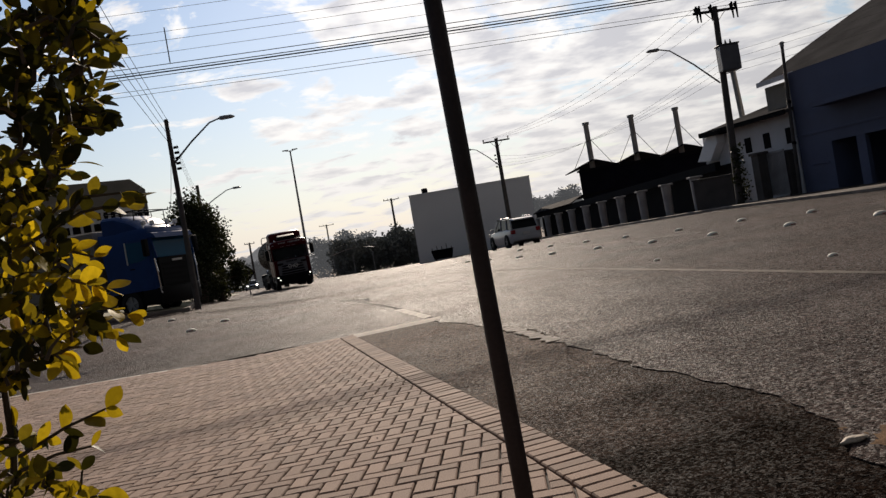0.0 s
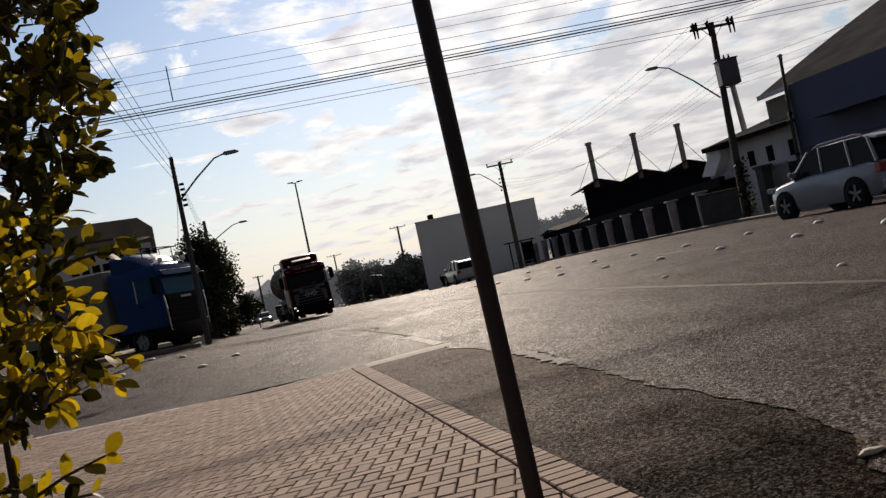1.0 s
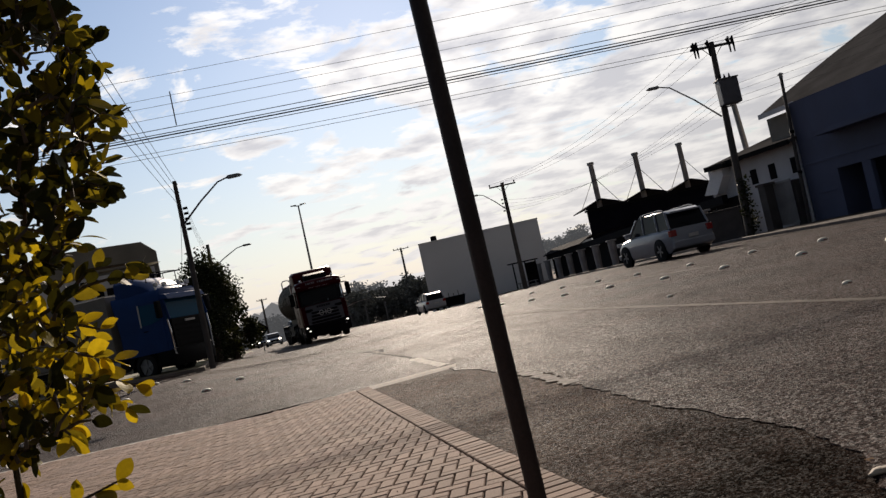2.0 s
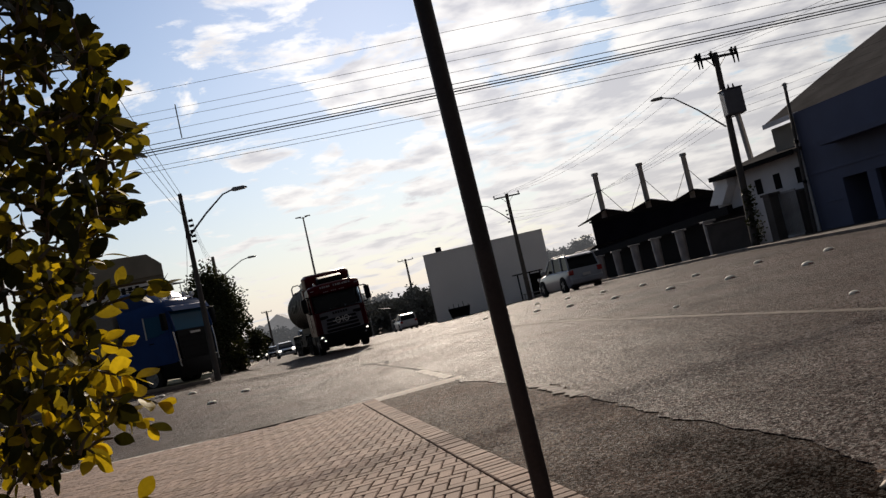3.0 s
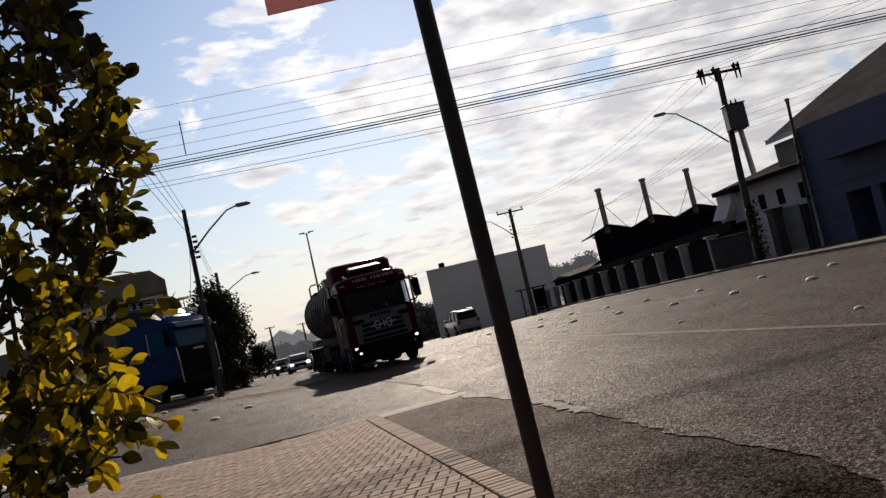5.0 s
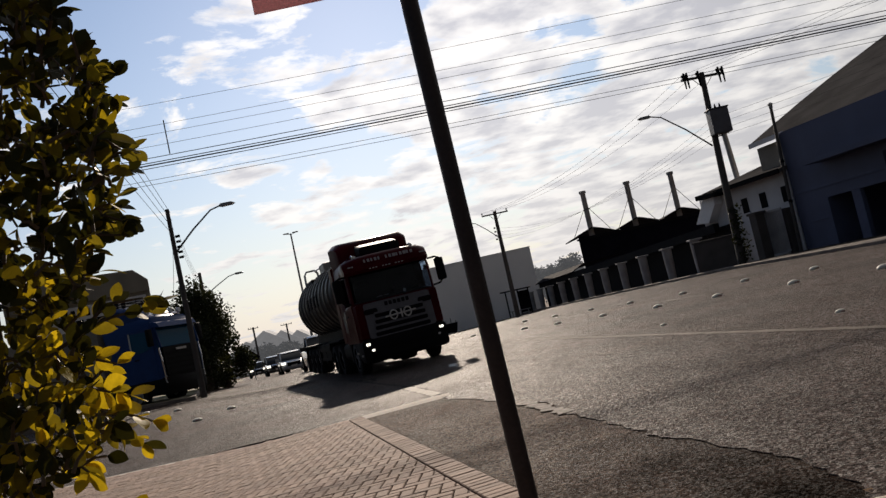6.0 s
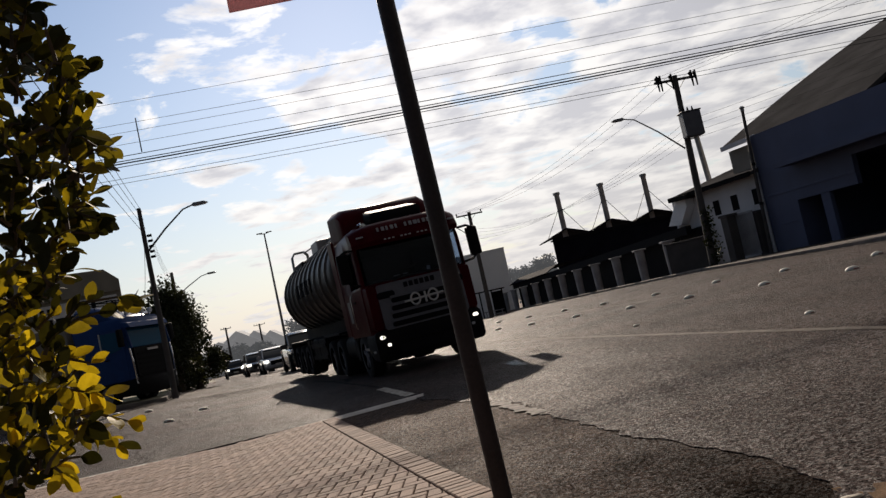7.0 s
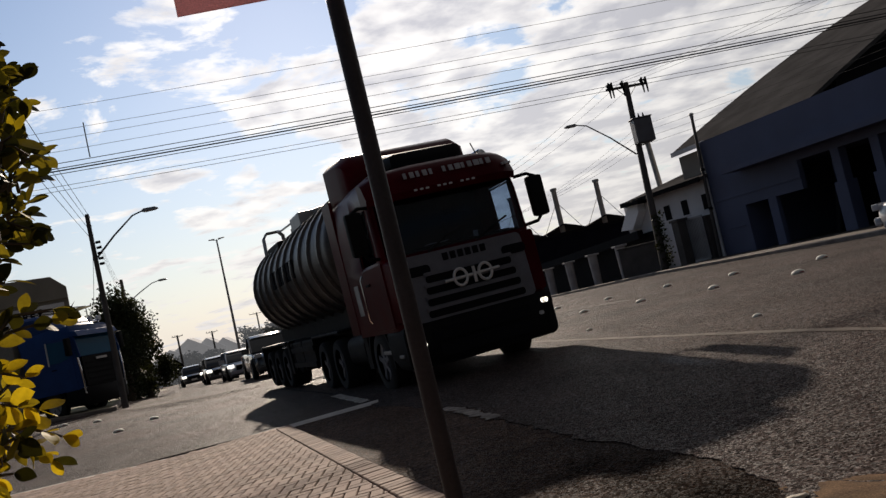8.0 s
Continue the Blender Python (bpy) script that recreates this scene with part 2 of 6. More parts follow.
M_LINE = mat("worn road paint", (0.42, 0.375, 0.32), 0.8, spec=0.2, vary=0.45, scale=6, bump=0.4, bump_scale=150, fine=0.3)
M_WALL_BLUE = mat("blue-grey wall paint", (0.112, 0.130, 0.215), 0.75, vary=0.2, scale=0.5, bump=0.15, bump_scale=40)
M_HALL = mat("bright white wall paint", (0.90, 0.91, 0.93), 0.8, vary=0.05, scale=0.4, bump=0.12, bump_scale=40)
M_WALL_WHITE = mat("white wall paint", (0.74, 0.74, 0.78), 0.8, vary=0.25, scale=0.4, bump=0.12, bump_scale=40)
M_WALL_BEIGE = mat("beige plaster", (0.26, 0.24, 0.21), 0.85, vary=0.25, scale=0.6, bump=0.2, bump_scale=30)
M_ROOF = mat("grey fibre roof sheets", (0.085, 0.082, 0.082), 0.95, spec=0.0, vary=0.3, scale=0.6, bump=0.2, bump_scale=20)
# near-black; stands in for shade inside openings, and colours plain dark parts
M_DARK = mat("near-black for inner shade and dark parts", (0.010, 0.010, 0.012), 0.9, spec=0.1, vary=0.3, scale=1, bump=0.1)
M_TENT = mat("dark membrane", (0.010, 0.010, 0.017), 0.95, spec=0.02, vary=0.3, scale=0.8, bump=0.1, bump_scale=20)
M_CONC = mat("pole concrete", (0.10, 0.09, 0.085), 0.85, vary=0.3, scale=1.6, bump=0.25, bump_scale=50)
M_COL = mat("column concrete", (0.42, 0.41, 0.42), 0.85, vary=0.3, scale=1.3, bump=0.25, bump_scale=50)
M_STEEL = mat("galvanised steel", (0.30, 0.30, 0.31), 0.45, metal=0.8, vary=0.25, scale=5, bump=0.08)
M_BLACK = mat("black rubber and plastic", (0.006, 0.006, 0.007), 0.65, spec=0.12, vary=0.3, scale=5, bump=0.1)
M_TYRE = mat("tyre rubber", (0.007, 0.007, 0.007), 0.9, vary=0.3, scale=6, bump=0.3, bump_scale=40)
M_WIRE = mat("cable", (0.03, 0.03, 0.032), 0.7, vary=0.2, bump=0)
M_POST = mat("weathered steel post", (0.038, 0.029, 0.030), 0.5, metal=0.35, vary=0.45, scale=5, bump=0.2, bump_scale=90)
M_REDCAB = mat("dark red truck paint", (0.070, 0.002, 0.006), 0.36, vary=0.3, scale=2, bump=0.02, coat=0.0, spec=0.05)
M_GREYCAB = mat("grey grille plastic", (0.125, 0.125, 0.145), 0.5, vary=0.2, scale=4, bump=0.05)
M_TANK = mat("brushed steel tank", (0.085, 0.081, 0.079), 0.44, metal=0.8, vary=0.35, scale=1.5, bump=0.06, bump_scale=25)
M_CHROME = mat("chrome", (0.75, 0.75, 0.76), 0.16, metal=1.0, vary=0.1, bump=0)
M_SILVER = mat("silver car paint", (0.30, 0.32, 0.37), 0.35, metal=0.1, vary=0.1, scale=2, bump=0, coat=0.7)
M_WHITECAR = mat("white car paint", (0.50, 0.51, 0.54), 0.4, vary=0.08, scale=2, bump=0, coat=0.7)
M_DARKCAR = mat("dark car paint", (0.035, 0.037, 0.042), 0.25, vary=0.1, scale=2, bump=0, coat=0.8)
M_BLUECAB = mat("blue truck paint", (0.012, 0.050, 0.19), 0.5, vary=0.15, scale=2, bump=0.02, spec=0.2)
M_GLASS = glass("tinted glass", (0.012, 0.014, 0.018))
def clear_glass(name, tint):
    """A thin tinted pane: what lies behind shows through, under a faint mirror image."""
    m = bpy.data.materials.new(name)
    m.use_nodes = True
    n, l = m.node_tree.nodes, m.node_tree.links
    tr, gl, mx = (n.new("ShaderNode" + k) for k in ("BsdfTransparent", "BsdfGlossy", "MixShader"))
    tr.inputs["Color"].default_value = (*tint, 1)
    gl.inputs["Roughness"].default_value = 0.03
    mx.inputs[0].default_value = 0.018
    l.new(tr.outputs[0], mx.inputs[1]), l.new(gl.outputs[0], mx.inputs[2])
    l.new(mx.outputs[0], n["Material Output"].inputs["Surface"])
    return m


M_SCREEN = clear_glass("tinted cab glass", (0.60, 0.66, 0.73))
# blue base colour paints the sky's reflection into the dark glass
M_SKY_GLASS = glass("dark glass with painted sky blue", (0.010, 0.085, 0.17))
M_LAMP_ON = glow("lit headlamp", (1.0, 0.93, 0.8), 2.5)
M_LAMP = mat("lamp lens", (0.55, 0.55, 0.56), 0.2, vary=0.1, bump=0, coat=0.5)
M_TAIL = mat("red lamp lens", (0.35, 0.02, 0.02), 0.25, vary=0.1, bump=0, coat=0.5)
M_PALE = mat("pale lettering", (0.62, 0.60, 0.58), 0.5, vary=0.1, bump=0)
M_STUD = mat("white road stud", (0.80, 0.76, 0.66), 0.6, vary=0.35, scale=12, bump=0.15)
M_STONE = mat("pale flat stone", (0.52, 0.45, 0.36), 0.8, vary=0.35, scale=12, bump=0.5, bump_scale=60)
M_BARK = mat("bark", (0.10, 0.075, 0.05), 0.9, vary=0.4, scale=14, bump=0.6, bump_scale=60)


def leaf_mat(name, color, second, through_light, scale=3.0, passing=(1.5, 1.25, 0.5)):
    """A leaf: waxy face, and light passing through it."""
    m = mat(name, color, 0.58, spec=0.14, vary=0.3, scale=scale, bump=0.1, bump_scale=200, second=second, per_piece=0.35)
    n, l = m.node_tree.nodes, m.node_tree.links
    b = n["Principled BSDF"]
    col = b.inputs["Base Color"].links[0].from_socket
    tr = n.new("ShaderNodeBsdfTranslucent")
    g = n.new("ShaderNodeVectorMath")
    g.operation = "MULTIPLY"
    g.inputs[1].default_value = passing
    l.new(col, g.inputs[0]), l.new(g.outputs[0], tr.inputs["Color"])
    mx = n.new("ShaderNodeMixShader")
    mx.inputs[0].default_value = through_light
    l.new(b.outputs[0], mx.inputs[1]), l.new(tr.outputs[0], mx.inputs[2])
    l.new(mx.outputs[0], n["Material Output"].inputs["Surface"])
    return m


# three leaf tones: own colours, but also painted sun, half light and shade
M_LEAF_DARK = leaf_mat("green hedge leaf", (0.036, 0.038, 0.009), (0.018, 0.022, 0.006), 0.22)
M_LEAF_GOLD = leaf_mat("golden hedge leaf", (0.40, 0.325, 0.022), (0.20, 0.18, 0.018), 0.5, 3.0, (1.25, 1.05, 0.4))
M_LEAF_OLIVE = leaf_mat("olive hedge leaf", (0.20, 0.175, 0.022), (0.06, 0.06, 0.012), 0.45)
M_FOLIAGE = leaf_mat("tree foliage", (0.035, 0.042, 0.018), (0.02, 0.028, 0.012), 0.12, 0.6)
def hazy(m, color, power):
    """Distance: emission put on the surface stands in for the bright haze before it."""
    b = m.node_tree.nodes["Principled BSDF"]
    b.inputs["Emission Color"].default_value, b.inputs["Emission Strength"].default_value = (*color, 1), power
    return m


# base colours are paled and glow a little to paint the haze
M_HAZE_TREE = mat("far trees with painted haze", (0.16, 0.175, 0.18), 0.95, vary=0.35, scale=0.3, bump=0.3, bump_scale=2)
M_HAZE_HILL = mat("far hill and buildings with painted haze", (0.30, 0.31, 0.33), 1.0, vary=0.2, scale=0.02, bump=0.1, bump_scale=1)
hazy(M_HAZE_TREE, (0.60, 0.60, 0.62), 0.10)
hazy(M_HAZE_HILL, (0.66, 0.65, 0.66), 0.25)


# ---- mesh helpers ----
def part(name, bm, material, parent=None, label="", smooth=False):
    me = bpy.data.meshes.new(name)
    bm.normal_update()
    bm.to_mesh(me)
    bm.free()
    for m in (material if isinstance(material, (list, tuple)) else [material]):
        me.materials.append(m)
    if smooth:
        me.polygons.foreach_set("use_smooth", [True] * len(me.polygons))
        me.set_sharp_from_angle(angle=radians(40))
    ob = new(name, me)
    ob.parent = parent
    if label:
        ob["label"] = label
    return ob


def thing(name, m, label, category, group="", kind=""):
    ob = new(name)
    ob.empty_display_size = 0.2
    ob.matrix_world = m
    return tagged(ob, label, category, group, kind)


def add_box(bm, lo, hi, bevel=0.0, m=None, mi=0):
    """A box between two corners, with bevelled edges."""
    r = bmesh.ops.create_cube(bm, size=1)
    vs = r["verts"]
    c, d = [(a + b) / 2 for a, b in zip(lo, hi)], [b - a for a, b in zip(lo, hi)]
    for v in vs:
        v.co = Vector((v.co.x * d[0] + c[0], v.co.y * d[1] + c[1], v.co.z * d[2] + c[2]))
    fs = list({f for v in vs for f in v.link_faces})
    for f in fs:
        f.material_index = mi
    if bevel:
        es = list({e for v in vs for e in v.link_edges})
        r2 = bmesh.ops.bevel(bm, geom=es, offset=bevel, segments=2, affect="EDGES", profile=0.6)
        vs = list({v for f in r2["faces"] for v in f.verts} | {v for v in vs if v.is_valid})
        for f in r2["faces"]:
            f.material_index = mi
    if m is not None:
        bmesh.ops.transform(bm, matrix=m, verts=vs)
    return vs


def box(lo, hi, bevel=0.0, m=None):
    bm = bmesh.new()
    add_box(bm, lo, hi, bevel, m)
    return bm


def add_tube(bm, pts, radii, sides=10, caps=True):
    """A tube along points, with a radius at each."""
    pts = [Vector(p) for p in pts]
    if isinstance(radii, (int, float)):
        radii = [radii] * len(pts)
    rings = []
    up0 = None
    for i, p in enumerate(pts):
        d = (pts[min(i + 1, len(pts) - 1)] - pts[max(i - 1, 0)]).normalized()
        if up0 is None:
            up0 = d.orthogonal().normalized()
        a = (up0 - d * up0.dot(d)).normalized()
        up0 = a
        b = d.cross(a)
        rings.append([bm.verts.new(p + (a * math.cos(2 * math.pi * k / sides) + b * math.sin(2 * math.pi * k / sides)) * radii[i]) for k in range(sides)])
    for r0, r1 in zip(rings, rings[1:]):
        for k in range(sides):
            bm.faces.new((r0[k], r0[(k + 1) % sides], r1[(k + 1) % sides], r1[k]))
    if caps:
        bm.faces.new(rings[0][::-1]), bm.faces.new(rings[-1])
    return rings


def tube(pts, radii, sides=10):
    bm = bmesh.new()
    add_tube(bm, pts, radii, sides)
    return bm


def add_prism(bm, outline, depth, m=None):
    """An outline in the xz plane, pushed out along y from -depth/2 to depth/2."""
    a = [bm.verts.new((x, -depth / 2, z)) for x, z in outline]
    b = [bm.verts.new((x, depth / 2, z)) for x, z in outline]
    n = len(outline)
    bm.faces.new(a), bm.faces.new(b[::-1])
    for i in range(n):
        bm.faces.new((a[i], b[i], b[(i + 1) % n], a[(i + 1) % n]))
    bmesh.ops.recalc_face_normals(bm, faces=bm.faces)
    if m is not None:
        bmesh.ops.transform(bm, matrix=m, verts=a + b)
    return a + b


def prism(outline, depth, bevel=0.0, m=None):
    bm = bmesh.new()
    add_prism(bm, outline, depth)
    if bevel:
        bmesh.ops.bevel(bm, geom=list(bm.edges), offset=bevel, segments=2, affect="EDGES", profile=0.6)
    if m is not None:
        bm.transform(m)
    return bm


def sheet(rows, flip=False):
    """A surface through rows of points."""
    bm = bmesh.new()
    vs = [[bm.verts.new(p) for p in row] for row in rows]
    for r0, r1 in zip(vs, vs[1:]):
        for i in range(len(r0) - 1):
            f = (r0[i], r0[i + 1], r1[i + 1], r1[i])
            bm.faces.new(f[::-1] if flip else f)
    return bm


def facing(x, y, z, dx, dy):
    """A pose at a place whose x axis points along (dx, dy)."""
    return Matrix.Translation((x, y, z)) @ Matrix.Rotation(math.atan2(dy, dx), 4, "Z")


# ---- ground, road, pavement ----
def spread(stops):
    out = []
    for (a, b, n) in stops:
        out += [a + (b - a) * i / n for i in range(n)]
    return out + [stops[-1][1]]


gx = spread([(-900, -120, 14), (-120, -30, 18), (-30, -8, 30), (-8, 8, 64), (8, 30, 30), (30, 120, 18), (120, 900, 14)])
gy = spread([(-300, -10, 14), (-10, 2, 16), (2, 16, 56), (16, 60, 60), (60, 180, 40), (180, 1800, 30)])
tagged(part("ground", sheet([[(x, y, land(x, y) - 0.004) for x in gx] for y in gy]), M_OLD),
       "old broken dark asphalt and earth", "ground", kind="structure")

EDGE = [(2.4, -8.0), (1.5, 0.5), (1.32, 2.0), (1.39, 3.1), (1.47, 3.75), (1.44, 4.2), (1.35, 4.75), (1.19, 5.4), (1.06, 6.45), (0.90, 7.4), (0.74, 8.9), (0.30, 10.1), (-0.16, 11.8), (-0.32, 12.6)]


def road_left(y):
    if y <= EDGE[-1][1]:
        for (x0, y0), (x1, y1) in zip(EDGE, EDGE[1:]):
            if y <= y1:
                q = max(0.0, (y - y0) / (y1 - y0))
                return x0 + (x1 - x0) * q + 0.07 * noise.noise((y * 1.3, 0.4, 0)) + 0.05 * noise.noise((y * 4.1, 7.4, 0)) + 0.035 * noise.noise((y * 11, 2.4, 0))
    if y < 12.95:
        return -0.32 - (y - 12.6) / 0.35 * 30
    if y < 27:
        return -32.0
    lane = on_lane(-6.2, (y - HUB.y) / 0.968)[0]
    return lane if y > 31 else -32 + (lane + 32) * ease(y, 27, 31)


def kerb_right(y):
    return 13.2 + 0.08 * (39.7 - y) if y < 41 else 13.1 - 0.118 * (y - 41)


def road_z(x, y):
    return land(x, y) + 0.004


ry = spread([(-8, 2.0, 40), (2.0, 16, 420), (16, 60, 90), (60, 170, 40)])
rows = []
for y in ry:
    a, b = road_left(y), kerb_right(y)
    if y < 12.6:
        xs = [a + (b - a) * (i / 48) ** 1.6 for i in range(49)]
    else:
        xs = [a + (b - a) * i / 48 for i in range(49)]
    rows.append([(x, y, road_z(x, y)) for x in xs])
bm = sheet(rows)
r = bmesh.ops.extrude_edge_only(bm, edges=[e for e in bm.edges if e.is_boundary])
bmesh.ops.translate(bm, vec=(0, 0, -0.03), verts=[g for g in r["geom"] if isinstance(g, bmesh.types.BMVert)])
tagged(part("road", bm, M_ROAD), "grey worn asphalt road shining against the sun", "road", kind="structure")


def ribbon(name, pts, width, material, label, lift=0.005, steps=24, ragged=0.0, parent=None):
    rows = []
    line = []
    for (x0, y0), (x1, y1) in zip(pts, pts[1:]):
        line += [(x0 + (x1 - x0) * i / steps, y0 + (y1 - y0) * i / steps) for i in range(steps)]
    line.append(pts[-1])
    for i, (x, y) in enumerate(line):
        x1, y1 = line[min(i + 1, len(line) - 1)]
        x0, y0 = line[max(i - 1, 0)]
        d = Vector((x1 - x0, y1 - y0)).normalized()
        nrm = Vector((d.y, -d.x))
        wl_, wr_ = width / 2 + ragged * noise.noise((x * 7, y * 7, 1)), width / 2 + ragged * noise.noise((x * 7, y * 7, 5))
        rows.append([(x - nrm.x * wl_, y - nrm.y * wl_, road_z(x - nrm.x * wl_, y - nrm.y * wl_) + lift),
                     (x + nrm.x * wr_, y + nrm.y * wr_, road_z(x + nrm.x * wr_, y + nrm.y * wr_) + lift)])
    return tagged(part(name, sheet(rows), material, parent), label, "road marking" if parent is None else "", kind="structure")


M_FADED = mat("faded road paint", (0.13, 0.10, 0.08), 0.85, vary=0.55, scale=3, bump=0.5, bump_scale=90, fine=0.35, spec=0.15)
M_FADED_LINE = mat("half worn road paint", (0.26, 0.22, 0.19), 0.85, vary=0.6, scale=9, bump=0.5, bump_scale=90, fine=0.4, spec=0.15)
# painted lines
ribbon("road_line", [(-0.99, 16.0), (-0.40, 13.0)], 0.16, M_LINE, "worn white edge line on asphalt", ragged=0.03)
ribbon("road_line", [(0.52, 9.5), (0.70, 8.6), (0.86, 7.75)], 0.13, M_FADED_LINE, "worn white edge line on asphalt", ragged=0.09)
ribbon("road_line", [(-4.9, 42), (-0.6, 30), (2.0, 20.1), (3.1, 12.5), (3.78, 7.5), (4.2, 2.0)], 0.10, M_FADED, "long worn white lane line on asphalt", ragged=0.03)
ribbon("road_line", [on_lane(6.3, s) for s in (6, 20, 40, 60, 90)], 0.12, M_FADED, "faded white line between the lanes", ragged=0.03)

# kerbs and far pavement
def kerb(name, xs, ys, width, height, material, label, far=True):
    rows = []
    for x, y in zip(xs, ys):
        z = land(x, y)
        s = 1 if far else -1
        rows.append([(x, y, z - 0.1), (x, y, z + height - 0.03), (x + s * 0.03, y, z + height), (x + s * width, y, z + height), (x + s * width, y, z - 0.1)])
    return tagged(part(name, sheet(rows, flip=far), material), label, "kerb", kind="structure")


ky = spread([(-5, 60, 65), (60, 150, 40)])
kerb("kerb", [kerb_right(y) for y in ky], ky, 0.16, 0.15, M_KERB, "weathered concrete kerb along the far side")
rows = [[(kerb_right(y) + 0.16, y, land(kerb_right(y), y) + 0.145)] + [(kerb_right(y) + q, y, land(kerb_right(y) + q, y) + 0.145) for q in (1, 2, 3, 4.5, 12, 30)] for y in ky]
tagged(part("pavement", sheet(rows), M_DIRT), "reddish dirt pavement along the walls", "pavement", kind="structure")
ky = spread([(29, 60, 30), (60, 150, 30)])
kerb("kerb", [road_left(y) for y in ky], ky, 0.16, 0.15, M_KERB, "weathered concrete kerb of the verge", far=False)
rows = [[(road_left(y) - 18, y, land(road_left(y) - 18, y) + 0.14), (road_left(y) - 5, y, land(road_left(y) - 5, y) + 0.14), (road_left(y) - 0.16, y, land(road_left(y), y) + 0.14)] for y in ky]
tagged(part("verge", sheet(rows), M_LAND), "dry grass verge beside the road", "verge", kind="structure")
# the land beyond the roads
rows = [[(x, y, land(x, y) - 0.02) for x in spread([(-900, -40, 14), (-40, -20, 10)])] for y in spread([(27, 200, 40), (200, 1800, 12)])]
tagged(part("field", sheet(rows), M_LAND), "dry grass and earth", "field", kind="structure")


# ---- poles, lamps and wires ----
def pole_body(h, r0, r1, lean=(0, 0)):
    return tube([(0, 0, -0.3), (lean[0] * 0.5, lean[1] * 0.5, h * 0.5), (lean[0], lean[1], h)], [r0, (r0 + r1) / 2, r1], 12)


def lamp_arm(parent, z0, dx, dz, dy=0.0):
    """A curved steel arm with a flat lamp head."""
    pts = [(0, 0, z0), (dx * 0.35, dy * 0.35, z0 + dz * 0.52), (dx * 0.68, dy * 0.68, z0 + dz * 0.93), (dx * 0.85, dy * 0.85, z0 + dz)]
    arm = part("lamp_arm", tube(pts, [0.04, 0.035, 0.03, 0.03], 8), M_STEEL, parent, "thin bent steel arm", True)
    d = Vector((dx, dy, 0)).normalized()
    bm = prism([(-0.02, -0.03), (0.1, -0.07), (0.5, -0.06), (0.62, -0.01), (0.5, 0.05), (0.1, 0.06)], 0.24, 0.015)
    bm.transform(Matrix.Translation((dx * 0.83, dy * 0.83, z0 + dz)) @ Matrix.Rotation(math.atan2(d.y, d.x), 4, "Z"))
    part("lamp_head", bm, M_STEEL, arm, "grey street lamp head")


def crossarm(parent, z, half, dx, dy, pins, drop=False, lean=(0, 0)):
    a = Vector((dx, dy, 0)).normalized()
    turn = Matrix.Translation((lean[0], lean[1], z)) @ Matrix.Rotation(math.atan2(a.y, a.x), 4, "Z")
    arm = part("crossarm", box((-half, -0.06, -0.055), (half, 0.06, 0.055), 0.01, turn), M_CONC, parent)
    for s in (-1, 1):
        part("brace", tube([turn @ Vector((s * half * 0.45, 0.04, -0.04)), turn @ Vector((0, 0.04, -0.55))], 0.018, 6), M_STEEL, arm)
    for p in pins:
        bm = tube([turn @ Vector((p, 0, q)) for q in (0.05, 0.1, 0.14, 0.17, 0.21, 0.25)], [0.02, 0.03, 0.07, 0.05, 0.07, 0.025], 8)
        part("insulator", bm, M_BLACK, arm, "brown ribbed insulator", True)
        if drop:
            bm = tube([turn @ Vector((p + 0.03, -0.1, -q)) for q in (-0.3, 0.1, 0.45)], [0.045, 0.05, 0.03], 6)
            part("fuse_holder", bm, M_BLACK, arm, "drop-out fuse holder", True)
    return arm


def base_at(az, d):
    x, y = spot(az, d)
    return x, y, land(x, y)


# pole with the transformer
x, y, z = base_at(19.1, 42)
z += 0.1
TP = Vector((x, y, z))
trafo_pole = thing("transformer_pole", Matrix.Translation((x, y, z)), "dark concrete power pole with transformer and lamp", "utility pole")
H1 = rise(42, 11.3) - z
part("pole", pole_body(H1, 0.19, 0.12, (0.3, 0)), M_CONC, trafo_pole)
crossarm(trafo_pole, H1 - 0.2, 1.05, 1, 0.1, (-0.95, -0.8, -0.25, 0.75, 0.95), True, (0.3, 0))
bt = rise(42, 7.2) - z
tr = part("transformer", box((0.0, -0.68, bt + 0.04), (0.86, -0.02, bt + 1.18), 0.05), M_GREYCAB, trafo_pole, "grey oil-filled transformer box")
part("transformer_lid", box((-0.04, -0.72, bt + 1.18), (0.90, 0.02, bt + 1.24), 0.02), M_GREYCAB, tr)
for k in (-0.2, 0.02, 0.24):
    part("bushing", tube([(0.42 + k, -0.25, bt + 1.15), (0.42 + k, -0.25, bt + 1.3), (0.42 + k, -0.25, bt + 1.48)], [0.05, 0.06, 0.02], 8), M_BLACK, tr, "ceramic bushing", True)
lamp_arm(trafo_pole, rise(42, 6.7) - z, -3.0, 1.95)
for q in (6.0, 6.3, 6.6, 7.0):
    part("bracket", tube([(0.15, -0.1, q), (0.55, -0.15, q + 0.02)], 0.03, 6), M_STEEL, trafo_pole)
